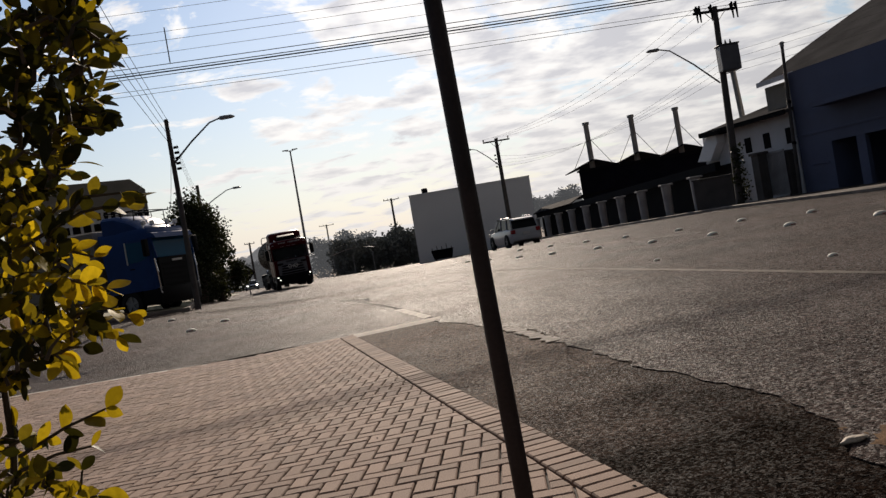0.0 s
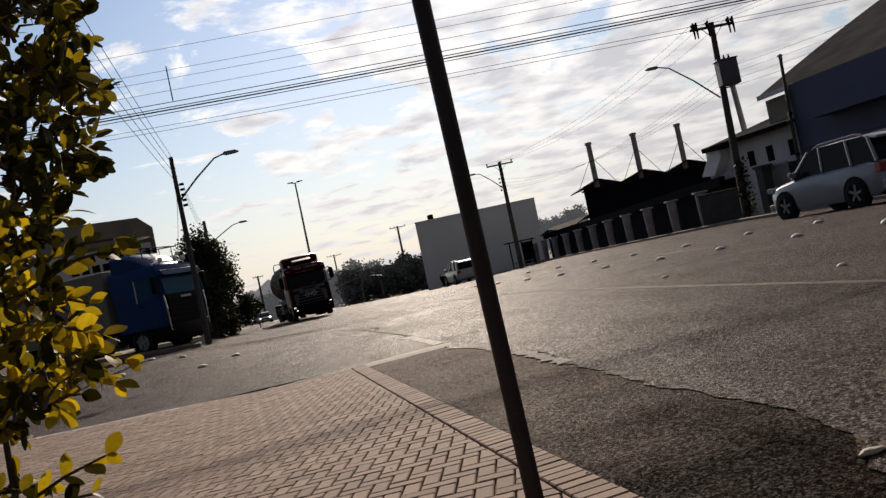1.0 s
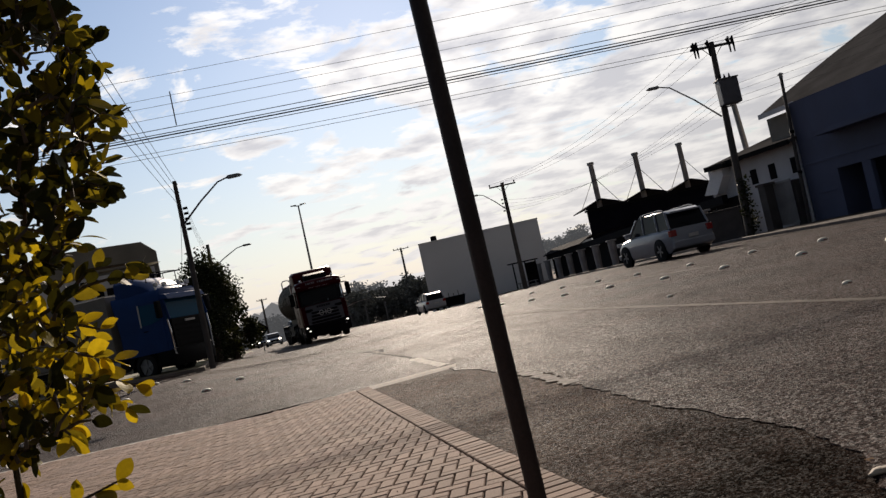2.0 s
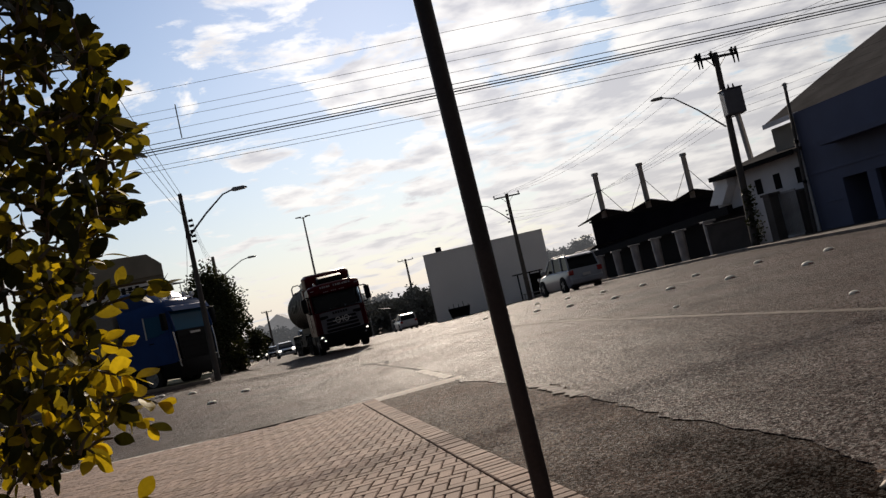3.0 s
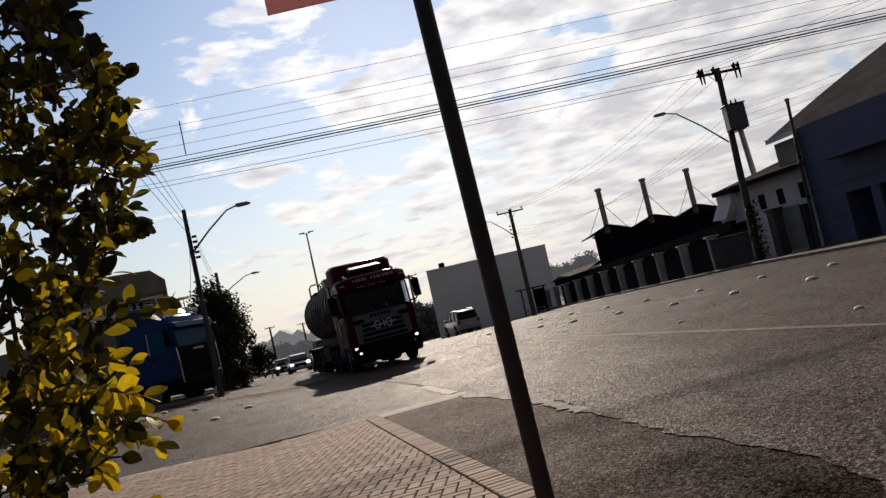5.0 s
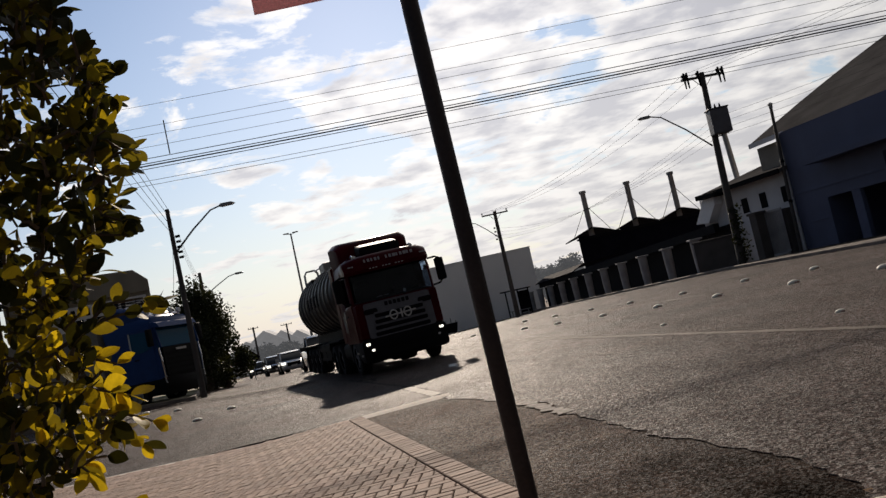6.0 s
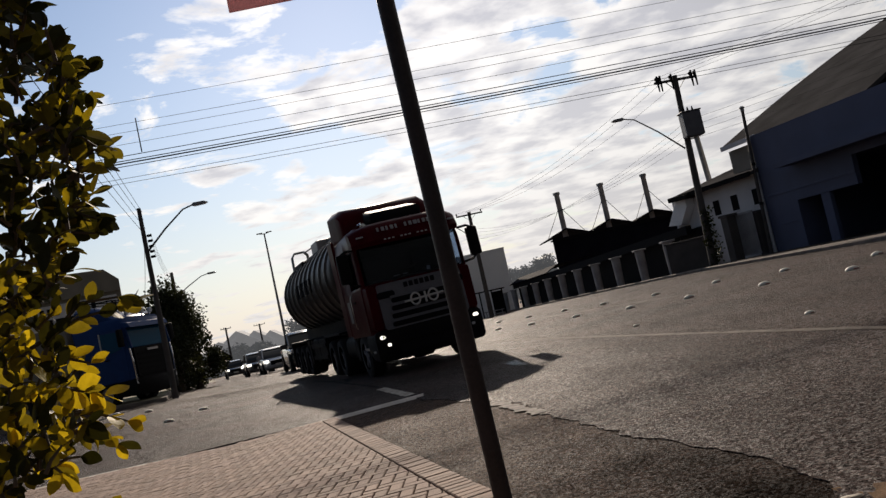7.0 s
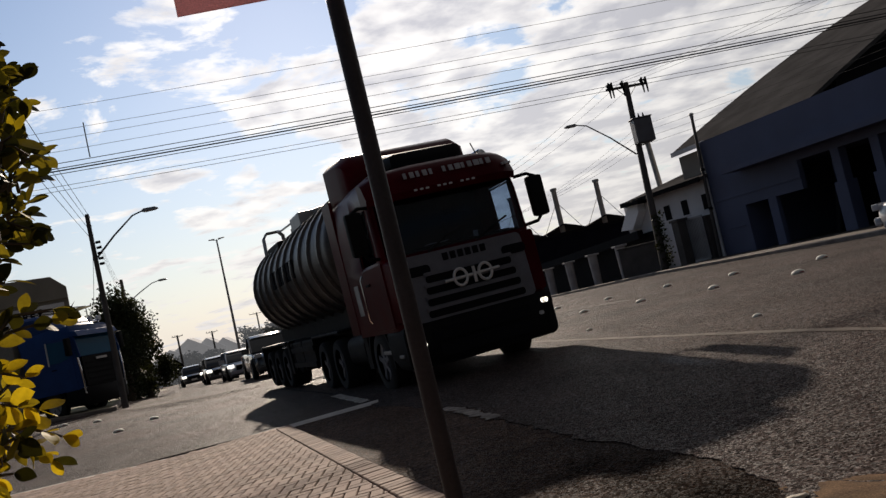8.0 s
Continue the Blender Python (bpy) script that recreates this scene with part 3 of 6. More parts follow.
# creeper on its foot
def leaf_shape(bm, m, L, W, mi=0, fold=0.16):
    """One pointed leaf, folded along its rib and bent."""
    pts = [(0, 0, 0), (0.22, 0.62, 0.03), (0.55, 1.0, 0.0), (0.82, 0.62, -0.06), (1, 0, -0.14)]
    mid = [bm.verts.new(m @ Vector((p[0] * L, 0, p[2] * L))) for p in pts]
    lft = [bm.verts.new(m @ Vector((p[0] * L, p[1] * W / 2, p[2] * L + fold * p[1] * W))) for p in pts[1:4]]
    rgt = [bm.verts.new(m @ Vector((p[0] * L, -p[1] * W / 2, p[2] * L + fold * p[1] * W))) for p in pts[1:4]]
    for side in (lft, rgt[::1]):
        fs = [(mid[0], mid[1], side[0]), (mid[1], mid[2], side[1], side[0]), (mid[2], mid[3], side[2], side[1]), (mid[3], mid[4], side[2])]
        for f in fs:
            bm.faces.new(f if side is rgt else f[::-1]).material_index = mi


def leaf_cloud(rng, centre, spread_r, count, L, bm):
    for _ in range(count):
        v = Vector((rng.gauss(0, 1), rng.gauss(0, 1), rng.gauss(0, 1)))
        v = v.normalized() * rng.random() ** 0.4
        p = Vector(centre) + Vector((v.x * spread_r[0], v.y * spread_r[1], v.z * spread_r[2]))
        e = Euler((rng.uniform(0, 6.3), rng.uniform(-1, 1), rng.uniform(0, 6.3))).to_matrix().to_4x4()
        leaf_shape(bm, Matrix.Translation(p) @ e, L * rng.uniform(0.7, 1.3), L * 0.6)


rng = random.Random(5)
bm = bmesh.new()
for q in range(9):
    leaf_cloud(rng, (rng.uniform(-0.25, 0.3), -0.25, 0.3 + q * 0.28), (0.3, 0.25, 0.3), 40, 0.14, bm)
creeper = part("creeper", bm, M_FOLIAGE)
creeper.location = TP
tagged(creeper, "dark leafy creeper climbing the power pole foot", "plant", kind="stuff")

# pole by the white building
x, y, z = base_at(4.65, 68)
p2 = thing("power_pole", Matrix.Translation((x, y, z)), "concrete power pole with crossarm and lamp", "utility pole")
H2 = rise(68, 5.95) - z
part("pole", pole_body(H2, 0.2, 0.13), M_CONC, p2)
crossarm(p2, H2 - 0.2, 1.05, 1, 0, (-1.0, 0.1, 0.95))
lamp_arm(p2, rise(68, 4.13) - z, -2.4, 1.65)
for k in range(4):
    part("insulator", tube([(-0.2, -0.1, H2 - 1.3 - 0.3 * k), (-0.35, -0.1, H2 - 1.3 - 0.3 * k)], 0.06, 8), M_BLACK, p2, "spool insulator", True)
P2TOP = Vector((x, y, z + H2))

# poles on the verge
x, y, z = base_at(-16.1, 34)
lp = thing("power_pole", Matrix.Translation((x, y, z)), "dark concrete pole with a long bent street lamp", "utility pole")
H3 = rise(34, 10.3) - z
part("pole", pole_body(H3, 0.12, 0.075), M_CONC, lp)
lamp_arm(lp, rise(34, 7.5) - z, 2.35, 1.42)
for k in range(5):
    part("insulator", tube([(0.14, -0.08, H3 - 1.1 - 0.2 * k), (0.3, -0.08, H3 - 1.1 - 0.2 * k)], 0.05, 8), M_BLACK, lp, "spool insulator", True)
LPTOP = Vector((x, y, z + H3))
x, y, z = base_at(-14.9, 59)
lp2 = thing("power_pole", Matrix.Translation((x, y, z)), "dark concrete pole with a bent lamp behind a tree", "utility pole")
H4 = rise(59, 6.0) - z
part("pole", pole_body(H4, 0.14, 0.10), M_CONC, lp2)
lamp_arm(lp2, rise(59, 4.4) - z, 2.7, 1.1)
LP2TOP = Vector((x, y, z + H4))
# tall two-armed lamp mast
x, y, z = base_at(-8.75, 84)
tm = thing("lamp_mast", Matrix.Translation((x, y, z)), "tall thin steel mast with two lamp heads", "street lamp")
H5 = rise(84, 7.35) - z
part("mast", tube([(0, 0, -0.3), (0, 0, H5 * 0.6), (0, 0, H5)], [0.15, 0.1, 0.07], 10), M_STEEL, tm, "", True)
for s in (-1, 1):
    arm = part("lamp_arm", tube([(0, 0, H5 - 0.1), (s * 0.5, 0, H5 + 0.02)], 0.03, 6), M_STEEL, tm)
    part("lamp_head", box((s * 0.45 - 0.28, -0.12, H5), (s * 0.45 + 0.28, 0.12, H5 + 0.09), 0.02), M_STEEL, arm)
for az, d, el, half in ((-2.8, 130, 3.25, 1.2), (-7.25, 190, 2.25, 1.6), (-12.3, 150, 1.9, 0.9), (-10.2, 170, 1.7, 1.1)):
    x, y, z = base_at(az, d)
    fp = thing("power_pole", Matrix.Translation((x, y, z)), "far concrete power pole with a crossarm", "utility pole", "far power poles")
    hh = rise(d, el) - z
    part("pole", pole_body(hh, 0.22, 0.14), M_CONC, fp)
    crossarm(fp, hh - 0.2, half, 1, 0, (-half + 0.1, -half * 0.4, half - 0.1))


def wire(name, a, b, sag, r, label, group=""):
    a, b = Vector(a), Vector(b)
    n = 28
    pts = [a.lerp(b, i / n) - Vector((0, 0, sag * 4 * (i / n) * (1 - i / n))) for i in range(n + 1)]
    return tagged(part(name, tube(pts, r, 5), M_WIRE, None, "", True), label, "cable", group)


def polar(az, el, d):
    x, y = spot(az, d)
    return (x, y, rise(d, el))


# the bundle that crosses above the street: (elevation at the two ends)
for k, (e0, e1, r) in enumerate(((16.6, 13.9, 0.0052), (15.45, 12.9, 0.0052), (15.0, 12.5, 0.0052), (14.35, 12.0, 0.0052), (13.75, 11.4, 0.010), (13.5, 11.15, 0.012), (13.38, 11.0, 0.018), (13.2, 10.9, 0.010), (12.6, 10.2, 0.006), (12.35, 10.0, 0.006))):
    wire("overhead_cable", polar(-33, e0 - 1.2, 32), polar(43, e1 - 1.6, 30), 0.22, r * 1.15, "black overhead cable sagging across the street", "overhead cables")
sp = polar(-15.25, 15.8, 27.0)
spb = polar(-15.25, 13.7, 27.0)
tagged(part("cable_spacer", tube([sp, spb], 0.02, 6), M_WIRE), "thin vertical spacer rod on the overhead cables", "spacer")
# from the verge pole over the viewer, and on along the road
for k in range(4):
    wire("pole_cable", LPTOP + Vector((0.1, 0, -0.15 - 0.32 * k)), (-1.1 - 0.3 * k, -6.0, 8.0 - 0.1 * k), 0.25, 0.008, "thin cable from the verge pole", "pole cables")
    wire("pole_cable", LPTOP + Vector((0.25, 0, -1.0 - 0.2 * k)), LP2TOP + Vector((0.1, 0, -0.3 - 0.25 * k)), 0.5, 0.005, "thin cable along the verge poles", "pole cables")
for k in range(2):
    wire("pole_cable", LPTOP + Vector((0, 0, -1.0 - k * 0.3)), (-13.6 + k * 0.7, 44, 4.2), 0.7, 0.009, "slack service cable to a building", "pole cables")
for k, q in enumerate((-0.95, -0.25, 0.75)):
    wire("pole_cable", TP + Vector((0.3 + q, 0, H1 + 0.05)), P2TOP + Vector((q, 0, 0.05)), 0.9, 0.007, "thin cable along the far side poles", "pole cables")
    wire("pole_cable", TP + Vector((0.3 + q, 0, H1 + 0.05)), (26 + q, 12, 9.2), 0.5, 0.006, "thin cable along the far side poles", "pole cables")
for k in range(4):
    wire("pole_cable", TP + Vector((0.35, 0, 6.0 + 0.3 * k)), P2TOP + Vector((-0.2, 0, -1.3 - 0.3 * k)), 1.1, 0.006, "low cable along the far side poles", "pole cables")
    wire("pole_cable", TP + Vector((0.35, 0, 6.0 + 0.3 * k)), (27, 13, 7.1 + 0.2 * k), 0.5, 0.006, "low cable along the far side poles", "pole cables")

# ---- buildings on the far side ----
FE, FI = Vector((0.28, -0.96)), Vector((0.96, 0.28))   # along the street, and inland
F0 = Vector((16.7, 39.4))


def street_pose(s, q, z=None):
    p = F0 + FE * s + FI * q
    zz = land(*(F0 + FE * max(s, -6) + FI * 0)) + 0.14 if z is None else z
    return Matrix(((FE.x, FI.x, 0, p.x), (FE.y, FI.y, 0, p.y), (0, 0, 1, zz), (0, 0, 0, 1)))


FZ = land(F0.x, F0.y) + 0.10
blue = thing("blue_building", street_pose(0, 0, FZ), "dark blue-grey rendered hall with a deep open porch", "building")
TOP = rise(42.8, 6.4) - FZ
# facade: local x along the street, y inland
part("wall", box((0, 0, 0), (2.05, 0.25, TOP)), M_WALL_BLUE, blue)
part("wall", box((2.05, 0, 2.1), (5.6, 0.25, TOP)), M_WALL_BLUE, blue, "blue-grey wall over the low porch opening")
part("wall", box((5.6, 0, 3.3), (34, 0.25, TOP)), M_WALL_BLUE, blue, "blue-grey parapet band over the porch")
part("wall", box((0, 0.25, 0), (0.25, 14, TOP)), M_WALL_BLUE, blue)
part("wall", box((2.05, 5.5, 0), (34, 5.75, TOP)), M_WALL_BLUE, blue, "shaded back wall of the porch")
part("wall", box((1.8, 0.25, 0), (2.05, 5.5, TOP)), M_WALL_BLUE, blue)
part("porch_soffit", box((2.05, 0.25, 3.3), (34, 5.5, 3.45)), M_WALL_BLUE, blue)
part("wall_band", box((0, -0.04, 2.56), (5.6, -0.003, 2.66), 0.01), M_WALL_BLUE, blue, "dark moulding line")
part("wall_band", box((0.75, -0.04, 1.2), (1.75, -0.003, 1.26), 0.01), M_WALL_BLUE, blue, "dark moulding line")
part("canopy", prism([(2.2, 3.42), (34, 3.42), (34, 3.62), (2.2, 3.62)], 1.0, 0, Matrix.Translation((0, -0.503, 0.2))), M_WALL_BLUE, blue, "thin canopy slab")
for s, w, h in ((3.45, 0.5, 2.1), (7.35, 0.42, 3.3), (9.25, 0.42, 3.3), (13.5, 0.42, 3.3), (17.5, 0.42, 3.3)):
    col = part("column", box((s, 0.02, 0), (s + w, 0.24 if h < 3 else 0.02 + w, h), 0.02), M_WALL_BLUE, blue, "square blue-grey painted column")
    if h > 3:
        part("plinth", box((s - 0.09, -0.07, 0), (s + w + 0.09, 0.02 + w + 0.09, 2.0), 0.02), M_WALL_BLUE, col)
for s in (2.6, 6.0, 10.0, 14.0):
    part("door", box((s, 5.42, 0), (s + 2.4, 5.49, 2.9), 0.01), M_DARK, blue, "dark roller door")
part("downpipe", tube([(-0.05, -0.07, 0), (-0.05, -0.07, TOP - 0.1)], 0.05, 8), M_HALL, blue, "thin white downpipe", True)
part("floor_slab", box((0, 0.0, -0.5), (34, 14, 0.04)), M_KERB, blue)
part("roof", box((0, 0.25, TOP - 0.5), (34, 6, TOP - 0.35)), M_ROOF, blue)

# the arched hall roof behind it
hall = thing("arched_hall", street_pose(-2.6, 0, FZ), "large grey arched hall with curved sheet roof", "building")
def hall_z(q):
    return TOP - 0.1 + 0.50 * q - 0.0045 * q * q


prof = [(q, hall_z(q)) for q in spread([(0.32, 44, 24)])]
rows_n = spread([(0, 9.4, 20)])
outer = [[(s, q, z + 0.0) for q, z in prof] for s in rows_n]
bm = sheet(outer, flip=True)
r = bmesh.ops.extrude_face_region(bm, geom=list(bm.faces))
bmesh.ops.translate(bm, vec=(0, 0, -0.18), verts=[g for g in r["geom"] if isinstance(g, bmesh.types.BMVert)])
bmesh.ops.recalc_face_normals(bm, faces=bm.faces)
roof = part("roof", bm, M_ROOF, hall, "curved grey sheet roof")
part("wall", box((0, 0.7, 3.6), (2.55, 0.95, TOP - 0.2)), M_WALL_BEIGE, hall, "beige plaster street wall")
# near gable coloured near-black to paint the shadow of the roof edge
bm = bmesh.new()
add_prism(bm, [(q, z - 0.19) for q, z in prof[1:]] + [(44, 0), (0.3, 0)], 0.2)
bm.transform(Matrix.Translation((9.1, 0, 0)) @ Matrix.Rotation(math.pi / 2, 4, "Z"))
part("gable", bm, M_DARK, hall, "gable end under the roof edge, its shadow coloured near-black")
bm = bmesh.new()
add_prism(bm, [(q, z - 0.19) for q, z in prof[1:]] + [(44, 0), (0.3, 0)], 0.2)
bm.transform(Matrix.Translation((0.2, 0, 0)) @ Matrix.Rotation(math.pi / 2, 4, "Z"))
part("gable", bm, M_WALL_BEIGE, hall, "beige gable end")
part("fascia", box((0, 0.255, hall_z(0.32) - 0.2), (2.6, 0.31, hall_z(0.32) + 0.02)), M_WALL_WHITE, hall, "white eave board")
x, y = spot(22.6, 42.6)
vent = thing("vent_pipe", Matrix.Translation((x, y, FZ - 0.1)), "tall thin dark vent pipe standing where the buildings meet", "vent pipe")
VH = rise(42.6, 8.1) - FZ + 0.1
part("pipe", tube([(0, 0, 0), (0.12, 0, VH * 0.5), (0.27, 0, VH)], [0.085, 0.08, 0.07], 10), M_CONC, vent, "", True)
part("cap", tube([(0.27, 0, VH + q) for q in (-0.05, 0.1, 0.12, 0.2)], [0.09, 0.09, 0.15, 0.05], 10), M_STEEL, vent)
for q in (0.35, 0.62):
    part("clamp", tube([(0.25 * q, 0, VH * q), (0.25 * q + 0.02, 0, VH * q + 0.12)], 0.10, 10), M_BLACK, vent)

# two-storey house: local x along the street, y inland
HZ = land(*(F0 + FE * -4)) + 0.1
house = thing("house", street_pose(-7.4, 0.05, HZ), "white two-storey house with grey sheet roof", "house")
HT = rise(45, 3.95) - HZ
part("wall", box((0, 0, 0), (7.25, 0.2, HT)), M_WALL_WHITE, house)
part("wall", box((7.05, 0.2, 0), (7.25, 1.1, HT)), M_WALL_WHITE, house)
part("wall", box((0, 0.2, 0), (0.2, 6, HT)), M_WALL_WHITE, house)
rf = part("roof", prism([(-0.5, -0.05), (-0.5, 0.1), (6, 1.55), (6, 1.4)], 6.9, 0, Matrix.Translation((4.0, 0, HT)) @ Matrix.Rotation(math.pi / 2, 4, "Z")), M_ROOF, house, "sloping grey-brown roof")
part("eave_board", box((0.55, -0.58, HT - 0.1), (7.4, -0.5, HT + 0.12)), M_DARK, rf)
# panes and opening are near-black panels painting the unlit inside
for s in (3.5, 4.95, 6.58):
    w = part("window", box((s, -0.02, HT - 1.42), (s + 0.5, 0.03, HT - 0.68), 0.01), M_DARK, house, "small dark upper window")
    part("window_frame", box((s - 0.06, -0.05, HT - 1.48), (s + 0.56, -0.021, HT - 1.42)), M_WALL_WHITE, w)
part("window", box((4.6, -0.02, 0.3), (6.3, 0.03, 1.5), 0.01), M_DARK, house, "near-black panel standing in for a shaded ground floor opening")
AZ = FZ - HZ
bm = prism([(0.0, 2.5 + AZ), (1.15, 2.4 + AZ), (2.0, 3.24 + AZ), (2.0, 3.72 + AZ), (1.2, 3.76 + AZ)], 0.5, 0.02, Matrix.Translation((0, -0.27, 0)))
part("awning", bm, M_HALL, house, "tilted pale side panel under the eave")
part("porch_roof", prism([(0.9, HT - 0.15), (2.6, HT - 0.2), (2.6, HT + 0.02), (0.9, HT + 0.08)], 0.8, 0.02, Matrix.Translation((0, -0.42, 0))), M_DARK, house)
flue = thing("roof_flue", Matrix.Translation((*spot(20.15, 52), rise(52, 3.0))), "tall pale steel flue rising from the house roof", "flue")
part("pipe", tube([(0, 0, -0.8), (-0.25, 0, rise(52, 8.0) - rise(52, 3.0))], [0.17, 0.15], 12), M_STEEL, flue, "", True)

# gate and piers beside the pole
for az, d, w, h in ((20.6, 43.5, 0.5, 2.15), (22.3, 43.0, 0.3, 2.0)):
    x, y, z = base_at(az, d)
    gp = thing("gate_pier", facing(x, y, z + 0.1, FE.x, FE.y), "square weathered gate pier", "pier", "gate piers")
    part("shaft", box((-w / 2, -w / 2, 0), (w / 2, w / 2, h), 0.02), M_CONC, gp)
    part("cap", box((-w / 2 - 0.07, -w / 2 - 0.07, h), (w / 2 + 0.07, w / 2 + 0.07, h + 0.12), 0.02), M_CONC, gp)
x, y, z = base_at(21.4, 43.4)
gate = thing("gate", facing(x, y, z + 0.1, FE.x, FE.y), "pale slatted metal gate between piers", "gate")
part("gate_frame", box((-0.9, -0.04, 2.1), (0.8, 0.04, 2.2)), M_COL, gate)
part("gate_frame", box((-0.9, -0.04, 0.15), (0.8, 0.04, 0.22)), M_COL, gate)
for k in range(15):
    part("slat", box((-0.88 + k * 0.115, -0.02, 0.22), (-0.81 + k * 0.115, 0.02, 2.1)), M_COL, gate)
# low wall between the pole and the colonnade
x, y, z = base_at(17.6, 45)
wl_ = thing("low_wall", facing(x, y, z + 0.1, 0.75, -0.66), "weathered plaster yard wall", "wall")
part("wall", box((-0.9, -0.1, 0), (1.1, 0.1, 1.5), 0.02), M_CONC, wl_)
part("coping", box((-0.95, -0.15, 1.5), (1.15, 0.15, 1.58), 0.02), M_CONC, wl_)

# colonnade: round piers before a dark shed
C0, C1 = Vector((13.31, 44.5)), Vector((8.51, 84.0))
NCOL = 11
for k in range(NCOL):
    q = k / (NCOL - 1)
    p = C0.lerp(C1, q)
    zz = land(p.x, p.y) + 0.08
    c = thing("column", Matrix.Translation((p.x, p.y, zz)), "plain grey concrete column with flat cap", "column", "columns of the dark shed")
    part("shaft", tube([(0, 0, 0), (0, 0, 1.75)], [0.22, 0.27], 14), M_COL, c, "", True)
    part("cap", box((-0.33, -0.33, 1.75), (0.33, 0.33, 1.84), 0.02), M_COL, c)
d = (C1 - C0).normalized()
nn = Vector((-d.y, d.x)) * -1
L = (C1 - C0).length
shed = thing("dark_shed", facing(C0.x, C0.y, land(*C0) + 0.05, d.x, d.y), "long dark open shed behind columns", "shed")
# back wall and beam near-black, standing in for shade between the columns
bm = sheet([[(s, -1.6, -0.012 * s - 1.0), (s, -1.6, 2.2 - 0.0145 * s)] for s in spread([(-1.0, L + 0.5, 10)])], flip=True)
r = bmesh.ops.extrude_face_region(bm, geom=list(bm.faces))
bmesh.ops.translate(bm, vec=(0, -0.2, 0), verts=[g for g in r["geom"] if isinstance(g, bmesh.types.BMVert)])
part("back_wall", bm, M_DARK, shed, "back wall in near-black for the shed's inner shade")
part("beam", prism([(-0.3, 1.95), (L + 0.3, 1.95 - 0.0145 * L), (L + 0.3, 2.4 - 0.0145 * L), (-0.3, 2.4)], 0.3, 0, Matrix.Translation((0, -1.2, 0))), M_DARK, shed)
bm = sheet([[(s, -0.9, 2.42 - 0.0145 * s), (s, -2.0, 2.95 - 0.0145 * s), (s, -6.0, 3.2 - 0.0145 * s)] for s in (27, 33, L + 1)], flip=True)
r = bmesh.ops.extrude_face_region(bm, geom=list(bm.faces))
bmesh.ops.translate(bm, vec=(0, 0, -0.08), verts=[g for g in r["geom"] if isinstance(g, bmesh.types.BMVert)])
part("roof", bm, M_TENT, shed, "low grey lean-to roof")

# membrane roof on masts
TY = 88.0
tx0, tx1 = TY * math.tan(radians(9.5)), TY * math.tan(radians(19.5))
masts = [TY * math.tan(radians(a)) for a in (10.55, 13.42, 16.2, 19.0)]
tz = land(tx0, TY)
tent = thing("membrane_hall", Matrix.Translation((0, TY, tz)), "dark membrane hall hung from three steel masts", "tent")
zv, zp = rise(TY, 3.0) - tz, rise(TY, 3.55) - tz


def tent_top(x, q):
    dd = min(abs(x - m) for m in masts)
    return zv + (zp - zv) * max(0.0, 1 - dd / 2.3) ** 0.9 * (1 - 0.3 * q)


rows = [[(x, 9 * q - 1.0, tent_top(x, q)) for x in spread([(tx0, tx1, 64)])] for q in (0, 0.1, 0.25, 0.5, 1)]
bm = sheet(rows)
r = bmesh.ops.extrude_edge_only(bm, edges=[e for e in bm.edges if e.is_boundary])
bmesh.ops.translate(bm, vec=(0, 0, -0.12), verts=[g for g in r["geom"] if isinstance(g, bmesh.types.BMVert)])
part("membrane", bm, M_TENT, tent, "dark sagging membrane with pointed peaks", True)
part("wall", box((tx0 + 0.05, -0.96, -0.6), (tx1, -0.7, zv - 0.03)), M_TENT, tent)
part("gutter", box((tx0 - 0.2, -1.12, zv - 0.3), (tx1, -1.003, zv - 0.12)), M_DARK, tent)
for m in masts[:3]:
    zt = rise(TY, 6.05) - tz
    ms = part("mast", tube([(m, 0.2, 0), (m, 0.2, zt - 0.35), (m, 0.2, zt - 0.3)], [0.3, 0.26, 0.3], 14), M_COL, tent, "pale round mast", True)
    part("mast_head", tube([(m, 0.2, zt - 0.3), (m, 0.2, zt - 0.05), (m, 0.2, zt)], [0.36, 0.36, 0.1], 8), M_STEEL, ms)
    for s in (-1, 1):
        part("stay", tube([(m, 0.2, zt - 1.5), (m + s * 2.1, -0.6, zv - 0.1)], 0.03, 5), M_WIRE, tent, "thin stay cable")

# white hall at the end of the road
WY = 88.0
wx0, wx1 = WY * math.tan(radians(-1.62)), WY * math.tan(radians(6.38))
wz = land(0, WY) - 0.4
wt = rise(WY, 3.17) - wz
wh = thing("white_hall", Matrix.Translation((0, WY, wz)), "large plain white windowless hall", "building")
part("wall", box((wx0, 0, 0), (wx1, 0.3, wt)), M_HALL, wh)
part("wall", box((wx0, 0.3, 0), (wx0 + 0.3, 18, wt)), M_HALL, wh)
part("wall", box((wx1 - 0.3, 0.3, 0), (wx1, 18, wt)), M_HALL, wh)
part("roof", box((wx0 + 0.3, 0.3, wt - 0.5), (wx1 - 0.3, 18, wt - 0.3)), M_ROOF, wh)
part("coping", box((wx0 - 0.04, -0.05, wt), (wx1 + 0.04, 0.34, wt + 0.1), 0.02), M_HALL, wh)
tk = WY * math.tan(radians(-0.55))
part("roof_tank", tube([(tk, 0.6, wt - 0.3), (tk, 0.6, wt + 0.55), (tk, 0.6, wt + 0.6)], [0.32, 0.32, 0.2], 12), M_DARK, wh, "small dark tank on the roof edge", True)


